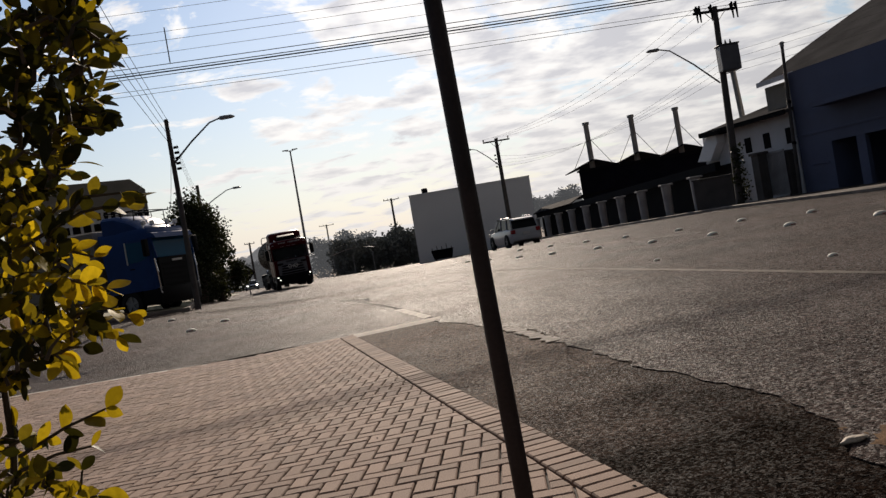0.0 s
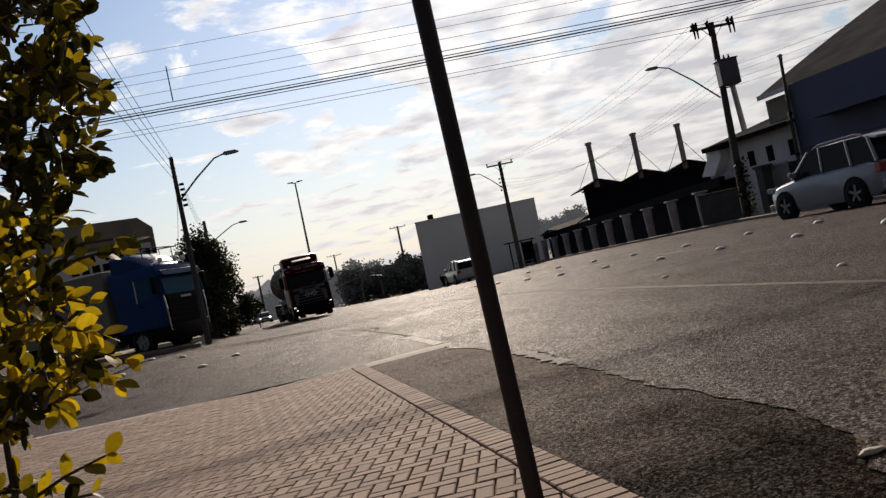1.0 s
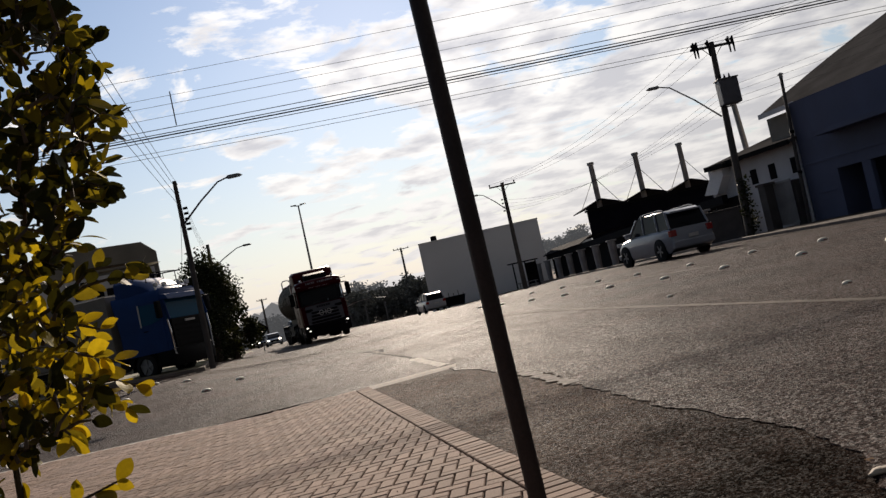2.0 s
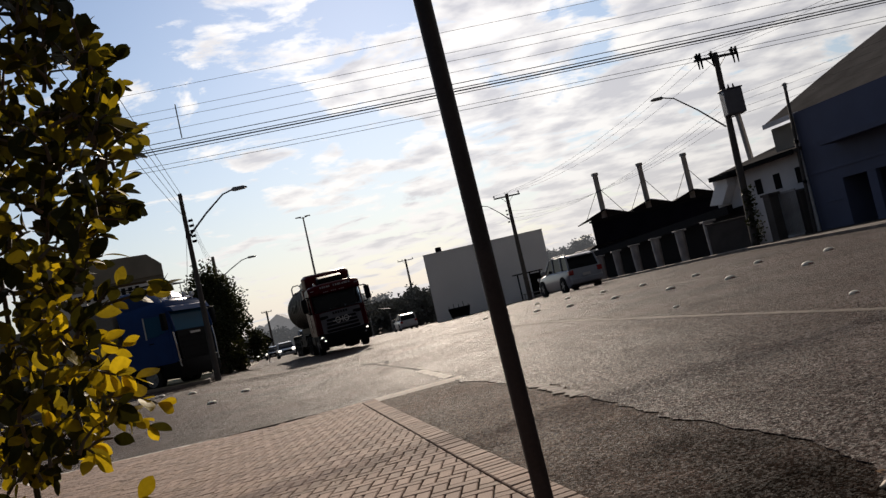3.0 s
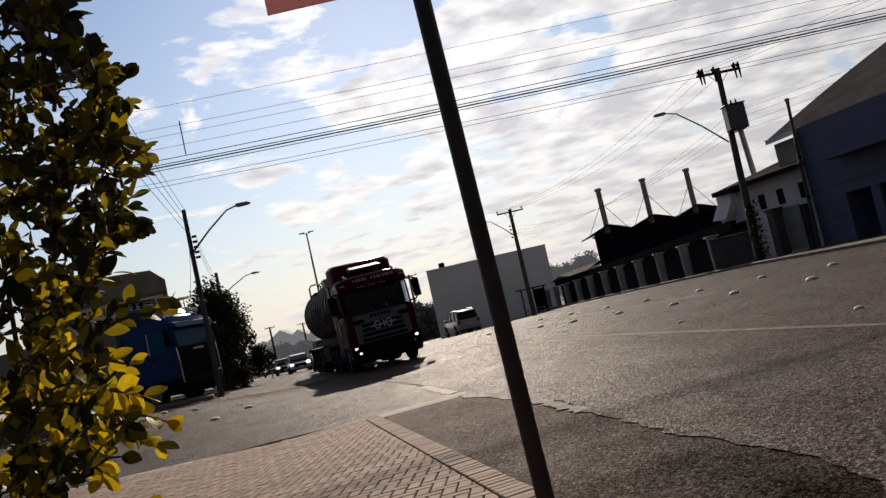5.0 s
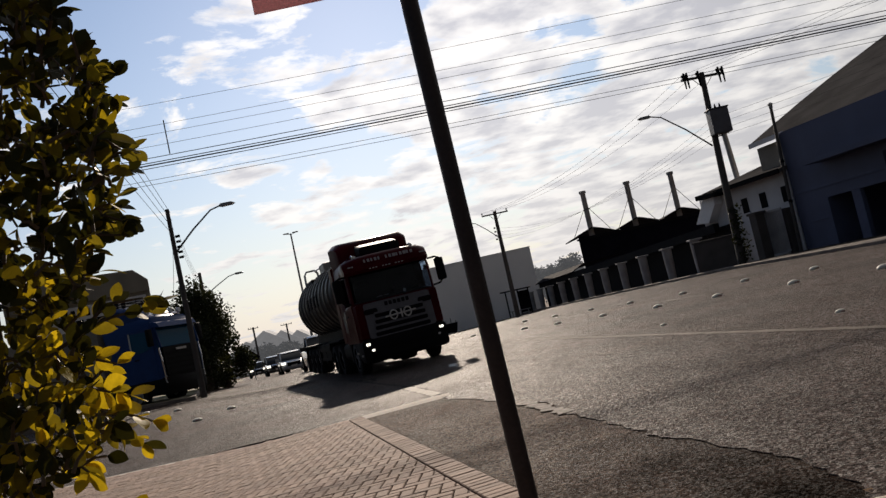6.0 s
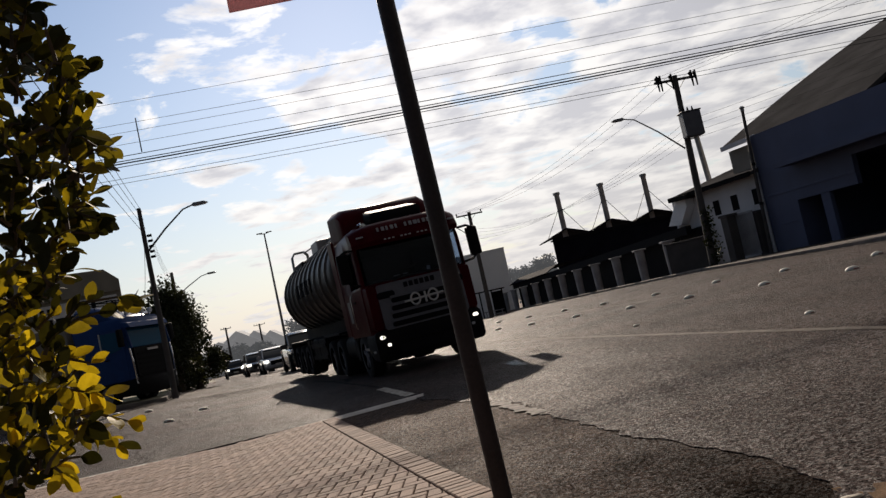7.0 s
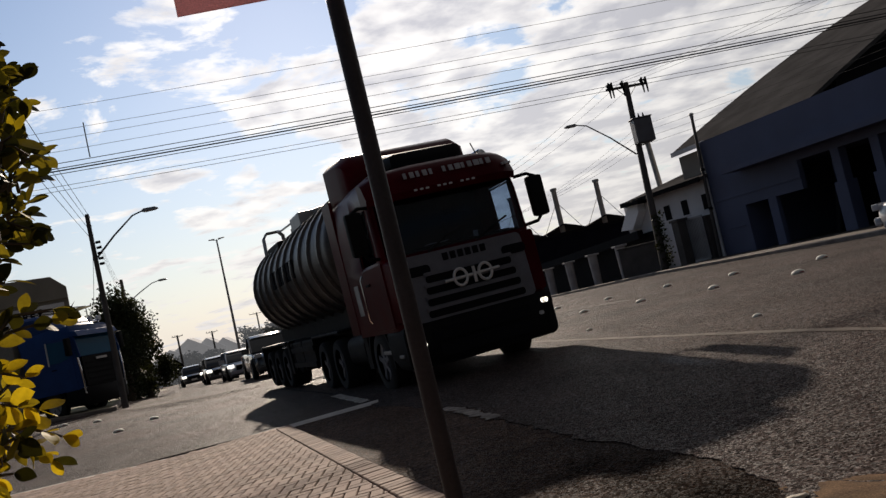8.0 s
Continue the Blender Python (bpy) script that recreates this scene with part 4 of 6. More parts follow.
# ---- trees, far woods and hills ----
def tree(name, x, y, h, crown_w, seed, label, droop=0.0, trunk_h=0.35):
    """A tapered trunk with limbs, and a crown of many leaves in uneven clumps."""
    rg = random.Random(seed)
    z = land(x, y)
    t = thing(name, Matrix.Translation((x, y, z)), label, "tree")
    bm = bmesh.new()
    add_tube(bm, [(0, 0, -0.2), (0.1, 0, h * trunk_h), (0.05, 0.1, h * 0.75)], [0.2, 0.14, 0.04], 8)
    clumps = []
    for k in range(26):
        a, q = rg.uniform(0, 6.283), rg.random()
        zz = h * (0.2 + 0.75 * q)
        rr = crown_w * 0.5 * math.sin(math.pi * min(1, 0.25 + 0.75 * q)) ** 0.6 * rg.uniform(0.45, 1.0)
        c = Vector((math.cos(a) * rr, math.sin(a) * rr, zz - droop * rr * 0.3))
        clumps.append(c)
        if k % 3 == 0:
            add_tube(bm, [(0.05, 0, zz * 0.7), tuple(c * 0.6 + Vector((0, 0, zz * 0.3))), tuple(c)], [0.06, 0.04, 0.015], 5)
    part("trunk", bm, M_BARK, t, "dark trunk and limbs", True)
    bm = bmesh.new()
    for c in clumps:
        w = crown_w * rg.uniform(0.14, 0.24)
        leaf_cloud(rg, c, (w, w, w * (1.0 + droop)), 420, 0.15, bm)
    part("crown", bm, M_FOLIAGE, t, "dark dense foliage")
    return t


tree("tree", -11.6, 41.5, 4.6, 3.6, 3, "dark drooping tree beside the verge pole", 0.5, 0.2)
tree("tree", -13.2, 46, 4.2, 3.4, 4, "dark dense tree behind the verge pole", 0.3, 0.2)
tree("tree", -11.7, 45.0, 3.0, 2.4, 6, "low dark bushy tree on the verge", 0.4, 0.15)


def woods(name, azs, d, el0, el1, seed, material, label, n, size):
    """A far wood: many leafy clumps heaped to an uneven top."""
    rg = random.Random(seed)
    bm = bmesh.new()
    for k in range(n):
        az = azs[0] + (azs[1] - azs[0]) * rg.random()
        q = 0.55 + 0.45 * noise.noise((az * 0.9, seed, 0)) + 0.3 * noise.noise((az * 2.7, seed, 3))
        top = rise(d, el0 + (el1 - el0) * max(0.0, min(1.2, q)))
        x, y = spot(az, d * rg.uniform(0.94, 1.08))
        z0 = land(x, y) - 0.5
        r = size * rg.uniform(0.6, 1.2)
        zc = z0 + (top - z0 - r * 0.6) * rg.random() ** 0.55
        leaf_cloud(rg, (x, y, zc), (r, r, r * 0.9), 80, size * 0.3, bm)
    return tagged(part(name, bm, material), label, "woods", kind="stuff")


M_WOOD = mat("distant wood", (0.20, 0.21, 0.195), 0.95, vary=0.4, scale=0.5, bump=0.6, bump_scale=3, bump_dist=0.3)
woods("far_wood", (-6.9, -1.2), 128, 0.2, 1.75, 11, M_WOOD, "dark far wood behind the road", 260, 1.5)
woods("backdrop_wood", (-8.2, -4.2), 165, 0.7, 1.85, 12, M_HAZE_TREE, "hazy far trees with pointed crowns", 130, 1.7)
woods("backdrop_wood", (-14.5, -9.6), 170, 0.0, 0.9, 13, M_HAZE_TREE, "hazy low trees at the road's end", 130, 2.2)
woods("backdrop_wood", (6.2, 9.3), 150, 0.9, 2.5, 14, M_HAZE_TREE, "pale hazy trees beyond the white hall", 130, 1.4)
# walls and roofs share the glowing hill material, so haze is painted in
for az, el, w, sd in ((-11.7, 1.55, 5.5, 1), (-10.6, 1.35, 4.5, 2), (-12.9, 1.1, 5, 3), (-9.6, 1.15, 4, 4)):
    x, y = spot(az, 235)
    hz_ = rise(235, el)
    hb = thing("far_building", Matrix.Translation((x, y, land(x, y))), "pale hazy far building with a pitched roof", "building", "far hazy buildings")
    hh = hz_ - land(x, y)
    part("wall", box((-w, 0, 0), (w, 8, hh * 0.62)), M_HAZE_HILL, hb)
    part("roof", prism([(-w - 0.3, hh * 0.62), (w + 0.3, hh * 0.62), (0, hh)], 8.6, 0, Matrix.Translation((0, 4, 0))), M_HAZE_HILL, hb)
rows = []
for q in (0.0, 0.4, 1.0):
    rows.append([(x, 900 + 200 * q, -14 + q * (26 + 10 * noise.noise((x * 0.006, 1.5, 0)) + 6 * noise.noise((x * 0.02, 4, 0)))) for x in spread([(-700, 700, 90)])])
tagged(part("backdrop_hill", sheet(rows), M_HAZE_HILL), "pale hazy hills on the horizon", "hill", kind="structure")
# curved pale canopy beside the far wood
x, y = spot(-5.9, 105)
cz = land(x, y)
can = thing("far_canopy", Matrix.Translation((x, y, cz)), "pale curved canopy roof on thin legs", "canopy")
part("roof", sheet([[(-2.6 + 0.52 * k, q, 2.2 - 0.0 * k + 0.9 * math.sin(math.pi * (0.15 + 0.06 * k)) ) for k in range(11)] for q in (0, 2.5)]), M_WALL_WHITE, can, "thin pale curved roof")
for s in (-2.4, 0, 2.4):
    part("leg", tube([(s, 0.4, 0), (s, 0.4, 2.3)], 0.05, 6), M_STEEL, can)
# building on the side street
x, y = spot(-20.9, 58)
bz = land(x, y)
lb = thing("grey_building", facing(x, y, bz, 0.94, 0.34), "grey rendered building with a pale name band", "building")
LT = rise(58, 6.4) - bz
part("wall", box((-5.5, 0, 0), (2.9, 0.3, LT - 0.9)), M_WALL_BEIGE, lb)
part("parapet", prism([(-5.5, LT - 0.9), (2.9, LT - 0.9), (2.9, LT - 0.2), (2.1, LT + 0.55), (-3.5, LT + 0.75), (-5.5, LT + 0.3)], 0.4, 0.03), M_WALL_BEIGE, lb, "dark rounded parapet")
part("wall", box((2.6, 0.3, 0), (2.9, 10, LT - 0.9)), M_WALL_BEIGE, lb)
nb = part("name_band", box((-4.8, -0.06, LT - 2.6), (2.6, -0.003, LT - 1.1), 0.02), M_WALL_WHITE, lb, "pale name band with worn lettering")
for k in range(9):
    if k != 4:
        part("letter_bar", box((-2.3 + k * 0.42, -0.1, LT - 1.75), (-2.05 + k * 0.42, -0.062, LT - 1.3)), M_DARK, nb)
for k in range(6):
    part("letter_bar", box((-2.3 + k * 0.62, -0.1, LT - 2.4), (-1.85 + k * 0.62, -0.062, LT - 1.95)), M_DARK, nb)
for s in (2.35, 2.75):
    part("vent_pipe", tube([(s, -0.3, LT - 3.6), (s, -0.3, LT - 1.5)], 0.14, 10), M_DARK, lb, "dark upright pipe", True)
# diamond road sign seen from behind
x, y = spot(-12.75, 56)
ds = thing("warning_sign", Matrix.Translation((x, y, land(x, y) + 0.1)), "back of a diamond road sign on a thin post", "road sign")
part("post", tube([(0, 0, 0), (0, 0, 1.7)], 0.035, 8), M_STEEL, ds)
part("plate", box((-0.38, -0.02, -0.38), (0.38, 0.0, 0.38), 0.004, Matrix.Translation((0, -0.05, 1.35)) @ Matrix.Rotation(radians(45), 4, "Y")), M_DARK, ds)


# ---- vehicles ----
def wheel(parent, x, y, r, w, rim_mat=None, double=False):
    """A tyre with a rim of five spokes, hub and bolts; it turns about its own y axis."""
    hub = new("wheel")
    hub.parent = parent
    hub.location = (x, y, r)
    s = 1 if y > 0 else -1
    bm = bmesh.new()
    prof = [(-w / 2, r * 0.62), (-w / 2, r * 0.9), (-w * 0.4, r * 0.985), (-w * 0.15, r), (w * 0.15, r), (w * 0.4, r * 0.985), (w / 2, r * 0.9), (w / 2, r * 0.62)]
    nseg = 28
    rings = [[bm.verts.new((math.cos(2 * math.pi * k / nseg) * rr, yy, math.sin(2 * math.pi * k / nseg) * rr)) for yy, rr in prof] for k in range(nseg)]
    for k in range(nseg):
        for i in range(len(prof) - 1):
            bm.faces.new((rings[k][i], rings[k][i + 1], rings[(k + 1) % nseg][i + 1], rings[(k + 1) % nseg][i]))
    bmesh.ops.recalc_face_normals(bm, faces=bm.faces)
    part("tyre", bm, M_TYRE, hub, "", True)
    bm = bmesh.new()
    add_tube(bm, [(0, s * w * 0.30, 0), (0, s * w * 0.18, 0)], [r * 0.64, r * 0.60], 24)
    add_tube(bm, [(0, s * w * 0.44, 0), (0, s * w * 0.2, 0)], [r * 0.12, r * 0.18], 12)
    for k in range(5):
        add_box(bm, (-r * 0.09, s * w * 0.36 - 0.02, 0.05), (r * 0.09, s * w * 0.36 + 0.02, r * 0.62), 0, Matrix.Rotation(2 * math.pi * k / 5, 4, "Y"))
    part("rim", bm, rim_mat or M_STEEL, hub, "metal rim")
    return hub


def loft(sections, closed=True):
    """A hull through cross-sections (lists of points of one length)."""
    bm = bmesh.new()
    rings = [[bm.verts.new(p) for p in s] for s in sections]
    n = len(rings[0])
    for a, b in zip(rings, rings[1:]):
        for i in range(n if closed else n - 1):
            bm.faces.new((a[i], a[(i + 1) % n], b[(i + 1) % n], b[i]))
    bm.faces.new(rings[0][::-1]), bm.faces.new(rings[-1])
    bmesh.ops.recalc_face_normals(bm, faces=bm.faces)
    return bm


def car(name, label, paint, L, W, H, nose, waist, tail_roof, wheel_r, lit=False, pickup=False, rails=False):
    """A car, x forward, its origin on the ground under its middle."""
    c = thing(name, Matrix(), label, "car")
    h0 = 0.22
    hb = waist
    stations = [(-0.5, 0.86, 0.62), (-0.485, 0.94, 0.97), (-0.42, 0.985, 1.0), (-0.2, 1.0, 1.0), (0.1, 1.0, 0.99), (0.22, 0.99, 0.97), (0.36, 0.97, 0.90), (0.45, 0.90, 0.82), (0.49, 0.76, 0.7), (0.5, 0.6, 0.6)]
    secs = []
    for fx, fw, fz in stations:
        x, w, top = fx * L, W / 2 * fw, hb * fz if fx < 0.15 else min(hb * fz, nose + (hb - nose) * max(0, (0.5 - fx) / 0.35) ** 0.5)
        lo = h0 + (0.12 if abs(fx) > 0.46 else 0)
        secs.append([(x, -w * 0.93, lo), (x, -w, lo + 0.16), (x, -w, top * 0.72), (x, -w * 0.95, top * 0.93), (x, -w * 0.84, top), (x, w * 0.84, top), (x, w * 0.95, top * 0.93), (x, w, top * 0.72), (x, w, lo + 0.16), (x, w * 0.93, lo)])
    body = part("body", loft(secs), paint, c, "", True)
    # glass house: dark glass with a painted roof over it
    rear = -0.47 if not pickup else -0.08
    g = []
    for fx, fz, fw in ((rear, 0.0, 0.86), (rear + 0.05, 0.78, 0.80), (rear + 0.09, 0.94, 0.77), (0.0 if not pickup else 0.04, 0.97, 0.77), (0.07, 0.86, 0.79), (0.235, 0.0, 0.86)):
        x, w, z = fx * L, W / 2 * fw, hb + (H - hb) * fz
        g.append([(x, -W / 2 * 0.86, hb - 0.03), (x, -w, max(z, hb - 0.02)), (x, w, max(z, hb - 0.02)), (x, W / 2 * 0.86, hb - 0.03)])
    part("glazing", loft(g), M_GLASS, c, "dark tinted windows", True)
    rs = []
    for fx, fz, fw in ((rear + 0.015, 0.86, 0.70), (rear + 0.07, 0.97, 0.76), (-0.2 if not pickup else -0.0, 1.0, 0.76), (0.03, 0.97, 0.76), (0.085, 0.87, 0.74)):
        x, w, z = fx * L, W / 2 * fw, hb + (H - hb) * fz
        rs.append([(x, -w, z - 0.06), (x, -w * 0.9, z), (x, w * 0.9, z), (x, w, z - 0.06)])
    part("roof", loft(rs), paint, c, "", True)
    for s in (-1, 1):
        for fx0, fx1, in ((0.07, 0.235), (rear + 0.05, rear + 0.0)):
            part("pillar", tube([(fx0 * L, s * W / 2 * 0.79, hb + (H - hb) * 0.88), (fx1 * L, s * W / 2 * 0.87, hb - 0.02)], 0.045, 6), paint, c)
        part("pillar", tube([(-0.03 * L, s * W / 2 * 0.785, hb + (H - hb) * 0.95), (-0.04 * L, s * W / 2 * 0.87, hb)], 0.04, 6), paint, c)
        if not pickup:
            part("pillar", tube([(-0.25 * L, s * W / 2 * 0.785, hb + (H - hb) * 0.95), (-0.28 * L, s * W / 2 * 0.87, hb)], 0.045, 6), paint, c)
        m = part("mirror", box((0.16 * L, s * W / 2 * 0.98 - 0.02, hb + 0.02), (0.16 * L + 0.1, s * (W / 2 + 0.2), hb + 0.17), 0.03), paint, c)
        part("headlamp", box((0.45 * L, s * W * 0.38 - 0.17, nose - 0.16), (0.497 * L, s * W * 0.38 + 0.12, nose - 0.01), 0.02), M_LAMP_ON if lit else M_LAMP, c, "headlamp")
        part("tail_lamp", box((-0.502 * L, s * W * 0.41 - 0.12, hb * 0.72), (-0.46 * L, s * W * 0.41 + 0.13, hb * 0.93), 0.02), M_TAIL, c, "red tail lamp")
        if rails:
            part("roof_rail", tube([(-0.36 * L, s * W * 0.34, H + 0.01), (-0.3 * L, s * W * 0.345, H + 0.06), (0.0, s * W * 0.345, H + 0.05), (0.05 * L, s * W * 0.34, H - 0.03)], 0.022, 6), M_STEEL, c)
        for fx in (-0.3, 0.31):
            part("wheel_arch", tube([(fx * L, s * (W / 2 - 0.12), wheel_r), (fx * L, s * (W / 2 + 0.012), wheel_r)], wheel_r + 0.07, 20), M_BLACK, c, "dark wheel arch")
            wheel(c, fx * L, s * (W / 2 - 0.07), wheel_r, 0.22)
    part("grille", box((0.47 * L, -W * 0.26, 0.48), (0.503 * L, W * 0.26, nose - 0.06), 0.02), M_BLACK, c, "black grille")
    part("bumper", box((-0.512 * L, -W * 0.46, 0.36), (-0.47 * L, W * 0.46, 0.62), 0.05), paint, c)
    part("bumper", box((0.46 * L, -W * 0.44, 0.3), (0.508 * L, W * 0.44, 0.5), 0.05), paint, c)
    part("plate", box((-0.516 * L, -0.2, 0.68), (-0.5 * L, 0.2, 0.81)), M_PALE, c, "pale number plate")
    part("plate", box((0.5 * L, -0.2, 0.42), (0.511 * L, 0.2, 0.54)), M_PALE, c, "pale number plate")
    if not pickup:
        part("wiper", tube([(-0.478 * L, -0.1, hb + 0.08), (-0.465 * L, 0.3, hb + 0.14)], 0.012, 5), M_BLACK, c)
    return c


suv = car("suv", "silver off-road wagon driving away", M_SILVER, 4.75, 1.85, 1.82, 1.0, 1.12, 0, 0.38, rails=True)
white_suv = car("suv", "white compact off-road wagon driving away", M_WHITECAR, 4.4, 1.82, 1.66, 0.95, 1.06, 0, 0.36, rails=True)
silver_car = car("car", "silver saloon with lit headlamps following the tanker", M_SILVER, 4.4, 1.75, 1.48, 0.8, 0.92, 0, 0.32, lit=True)
dark_car = car("car", "dark hatchback with lit headlamps in the oncoming queue", M_DARKCAR, 4.1, 1.72, 1.5, 0.82, 0.94, 0, 0.32, lit=True)
small_car = car("car", "small dark car at the end of the queue", M_DARKCAR, 3.9, 1.68, 1.5, 0.82, 0.94, 0, 0.31, lit=True)
pick_up = car("pickup", "dark pickup truck close behind the tanker", M_DARKCAR, 5.1, 1.85, 1.78, 1.0, 1.08, 0, 0.38, pickup=True)
entering = car("car", "white car entering along the far side", M_WHITECAR, 4.3, 1.75, 1.5, 0.82, 0.94, 0, 0.32)
# before the white hall: a rubbish skip and a street shelter
px, py = spot(-0.05, 84)
skip = thing("rubbish_skip", facing(px, py, land(px, py), 1, 0.05), "dark steel rubbish skip with upright stakes", "skip")
body = part("body", prism([(-0.85, 0.1), (0.85, 0.1), (1.05, 0.95), (-1.05, 0.95)], 1.4, 0.02), M_DARK, skip)
part("rim", box((-1.08, -0.74, 0.95), (1.08, -0.66, 1.02), 0.01), M_BLACK, body)
for k in range(4):
    part("rib", box((-0.85 + k * 0.55, -0.76, 0.15), (-0.78 + k * 0.55, -0.70, 0.95)), M_BLACK, body)
for k, h in enumerate((1.25, 1.4, 1.3, 1.5, 1.2)):
    part("stake", tube([(-0.95 + k * 0.47, -0.5, 0.6), (-0.97 + k * 0.47, -0.5, h)], 0.03, 6), M_BLACK, skip)
for x in (-0.7, 0.7):
    part("runner", box((x - 0.06, -0.65, 0), (x + 0.06, 0.65, 0.11), 0.01), M_BLACK, skip)
px, py = spot(4.85, 74)
shelter = thing("street_shelter", facing(px, py, land(px, py) + 0.05, 0.98, -0.2), "dark street shelter with a thin flat roof", "shelter")
part("roof", box((-1.25, -0.8, 2.15), (1.25, 0.6, 2.25), 0.02), M_DARK, shelter)
part("back_panel", box((0.15, 0.35, 0.2), (1.0, 0.4, 2.05), 0.01), M_DARK, shelter)
part("bench", box((-0.9, 0.0, 0.42), (0.9, 0.35, 0.48), 0.01), M_COL, shelter)
for x in (-0.95, 0.1, 1.0):
    part("post", tube([(x, 0.37, 0), (x, 0.37, 2.15)], 0.06, 8), M_DARK, shelter)
    part("bench_leg", box((x * 0.7 - 0.03, 0.1, 0), (x * 0.7 + 0.03, 0.3, 0.42)), M_COL, shelter)


def cab_sections(W, z_low, z_roof, x_front, x_back, rake):
    """Cross-sections of a lorry cab from front to back: (x, lower, upper)."""
    out = []
    for q, wf, zf in ((0.0, 0.90, 0.0), (0.02, 0.95, 0.0), (0.08, 1.0, 0.0), (0.5, 1.0, 0.0), (1.0, 1.0, 0.0)):
        x = x_front + (x_back - x_front) * q
        w = W / 2 * wf
        out.append([(x, -w, z_low), (x, -w, z_roof * 0.55), (x - rake * 0.4, -w * 0.995, z_roof * 0.82), (x - rake, -w * 0.965, z_roof - 0.14), (x - rake - 0.08, -w * 0.86, z_roof), (x - rake - 0.08, w * 0.86, z_roof), (x - rake, w * 0.965, z_roof - 0.14), (x - rake * 0.4, w * 0.995, z_roof * 0.82), (x, w, z_roof * 0.55), (x, w, z_low)])
    return out


def rounded(x, y0, y1, z0, z1, r=0.06):
    pts = []
    for cy, cz, a in ((y1 - r, z1 - r, 0), (y0 + r, z1 - r, 90), (y0 + r, z0 + r, 180), (y1 - r, z0 + r, 270)):
        for k in range(4):
            t = radians(a + 30 * k)
            pts.append((x, cy + r * math.cos(t), cz + r * math.sin(t)))
    return pts


def panel_x(x0, x1, y0, y1, z0, z1, r=0.06, lean=0.0, narrow=0.0):
    """A rounded plate facing forward, leaning back with height and narrower at the top."""
    def shift(p):
        q = (p[2] - z0) / max(1e-6, z1 - z0)
        return (p[0] - lean * q, p[1] * (1 - narrow * q), p[2])
    return loft([[shift(p) for p in rounded(x1, y0, y1, z0, z1, r)], [shift(p) for p in rounded(x0, y0, y1, z0, z1, r)]])


def arch(x, y, z, r, w, th=0.05):
    """A curved mudguard over a wheel."""
    secs = []
    for k in range(13):
        a = math.pi * (-0.05 + 1.1 * k / 12)
        c, s = math.cos(a), math.sin(a)
        secs.append([(x + (r + q) * c, y + o * w / 2, z + (r + q) * s) for q, o in ((0, -1), (0, 1), (th, 1), (th, -1))])
    return loft(secs)


def tanker_truck():
    """Tractor and tank semi-trailer; x forward, origin on the ground under the front bumper."""
    t = thing("tanker_truck", Matrix(), "dark red tanker lorry with ribbed steel tank and lit headlamps", "lorry")
    W = 2.5
    bm = loft(cab_sections(W, 0.95, 3.14, -0.03, -2.25, 0.16))
    for co, no in (((0, 0, 1.99), (0, 0, 1)), ((0, 0, 2.72), (0, 0, 1)), ((-0.42, 0, 0), (1, 0, 0)), ((-1.16, 0, 0), (1, 0, 0))):
        bmesh.ops.bisect_plane(bm, geom=list(bm.verts) + list(bm.edges) + list(bm.faces), plane_co=co, plane_no=no)
    bm.normal_update()
    gone = []
    for f in bm.faces:
        c = f.calc_center_median()
        if 1.99 < c.z < 2.72 and (f.normal.x > 0.7 or (abs(f.normal.y) > 0.7 and -1.16 < c.x < -0.42)):
            gone.append(f)
    bmesh.ops.delete(bm, geom=gone, context="FACES")
    cab = part("cab", bm, M_REDCAB, t, "dark red cab shell", True)
    thick = cab.modifiers.new("thickness", "SOLIDIFY")
    thick.thickness, thick.offset = 0.03, -1.0
    # inside: dashboard, wheel, seats and a bunk wall
    part("dashboard", loft([rounded(-0.16, -1.1, 1.1, 1.5, 2.02, 0.06), rounded(-0.5, -1.1, 1.1, 1.5, 2.06, 0.06), rounded(-0.62, -1.1, 1.1, 1.5, 1.9, 0.06)]), M_DARK, cab, "dark dashboard", True)
    n = 20
    ring = [Vector((-0.72 - 0.1 * math.sin(2 * math.pi * k / n), 0.55 + 0.22 * math.cos(2 * math.pi * k / n), 2.0 + 0.2 * math.sin(2 * math.pi * k / n))) for k in range(n)]
    bm = bmesh.new()
    for k in range(n):
        add_tube(bm, [ring[k], ring[(k + 1) % n]], 0.018, 6)
    part("steering_wheel", bm, M_BLACK, cab)
    for y in (-0.6, 0.6):
        part("seat", loft([rounded(x, y - 0.25, y + 0.25, 1.6, z, 0.1) for x, z in ((-0.95, 1.75), (-1.25, 1.85), (-1.3, 2.5), (-1.45, 2.6), (-1.5, 2.4))]), M_DARK, cab, "dark cab seat", True)
    part("bunk_wall", box((-1.75, -1.18, 1.2), (-1.7, 1.18, 3.0), 0.01), M_DARK, cab)
    # front: bumper, grille, lamps
    bumper = part("bumper", loft([rounded(0.06, -1.1, 1.1, 0.34, 0.98, 0.12), rounded(0.0, -1.24, 1.24, 0.32, 1.0, 0.12), rounded(-0.5, -1.26, 1.26, 0.36, 1.0, 0.1), rounded(-0.75, -1.26, 1.26, 0.5, 1.0, 0.1)]), M_BLACK, t, "deep dark bumper", True)
    part("air_slot", panel_x(0.03, 0.085, -0.75, 0.75, 0.44, 0.62, 0.05), M_DARK, bumper)
    part("air_slot", panel_x(0.03, 0.09, -0.8, 0.8, 0.68, 0.86, 0.05), M_DARK, bumper)
    part("step", box((-0.35, -1.27, 0.55), (-0.15, -1.1, 0.6), 0.01), M_STEEL, bumper)
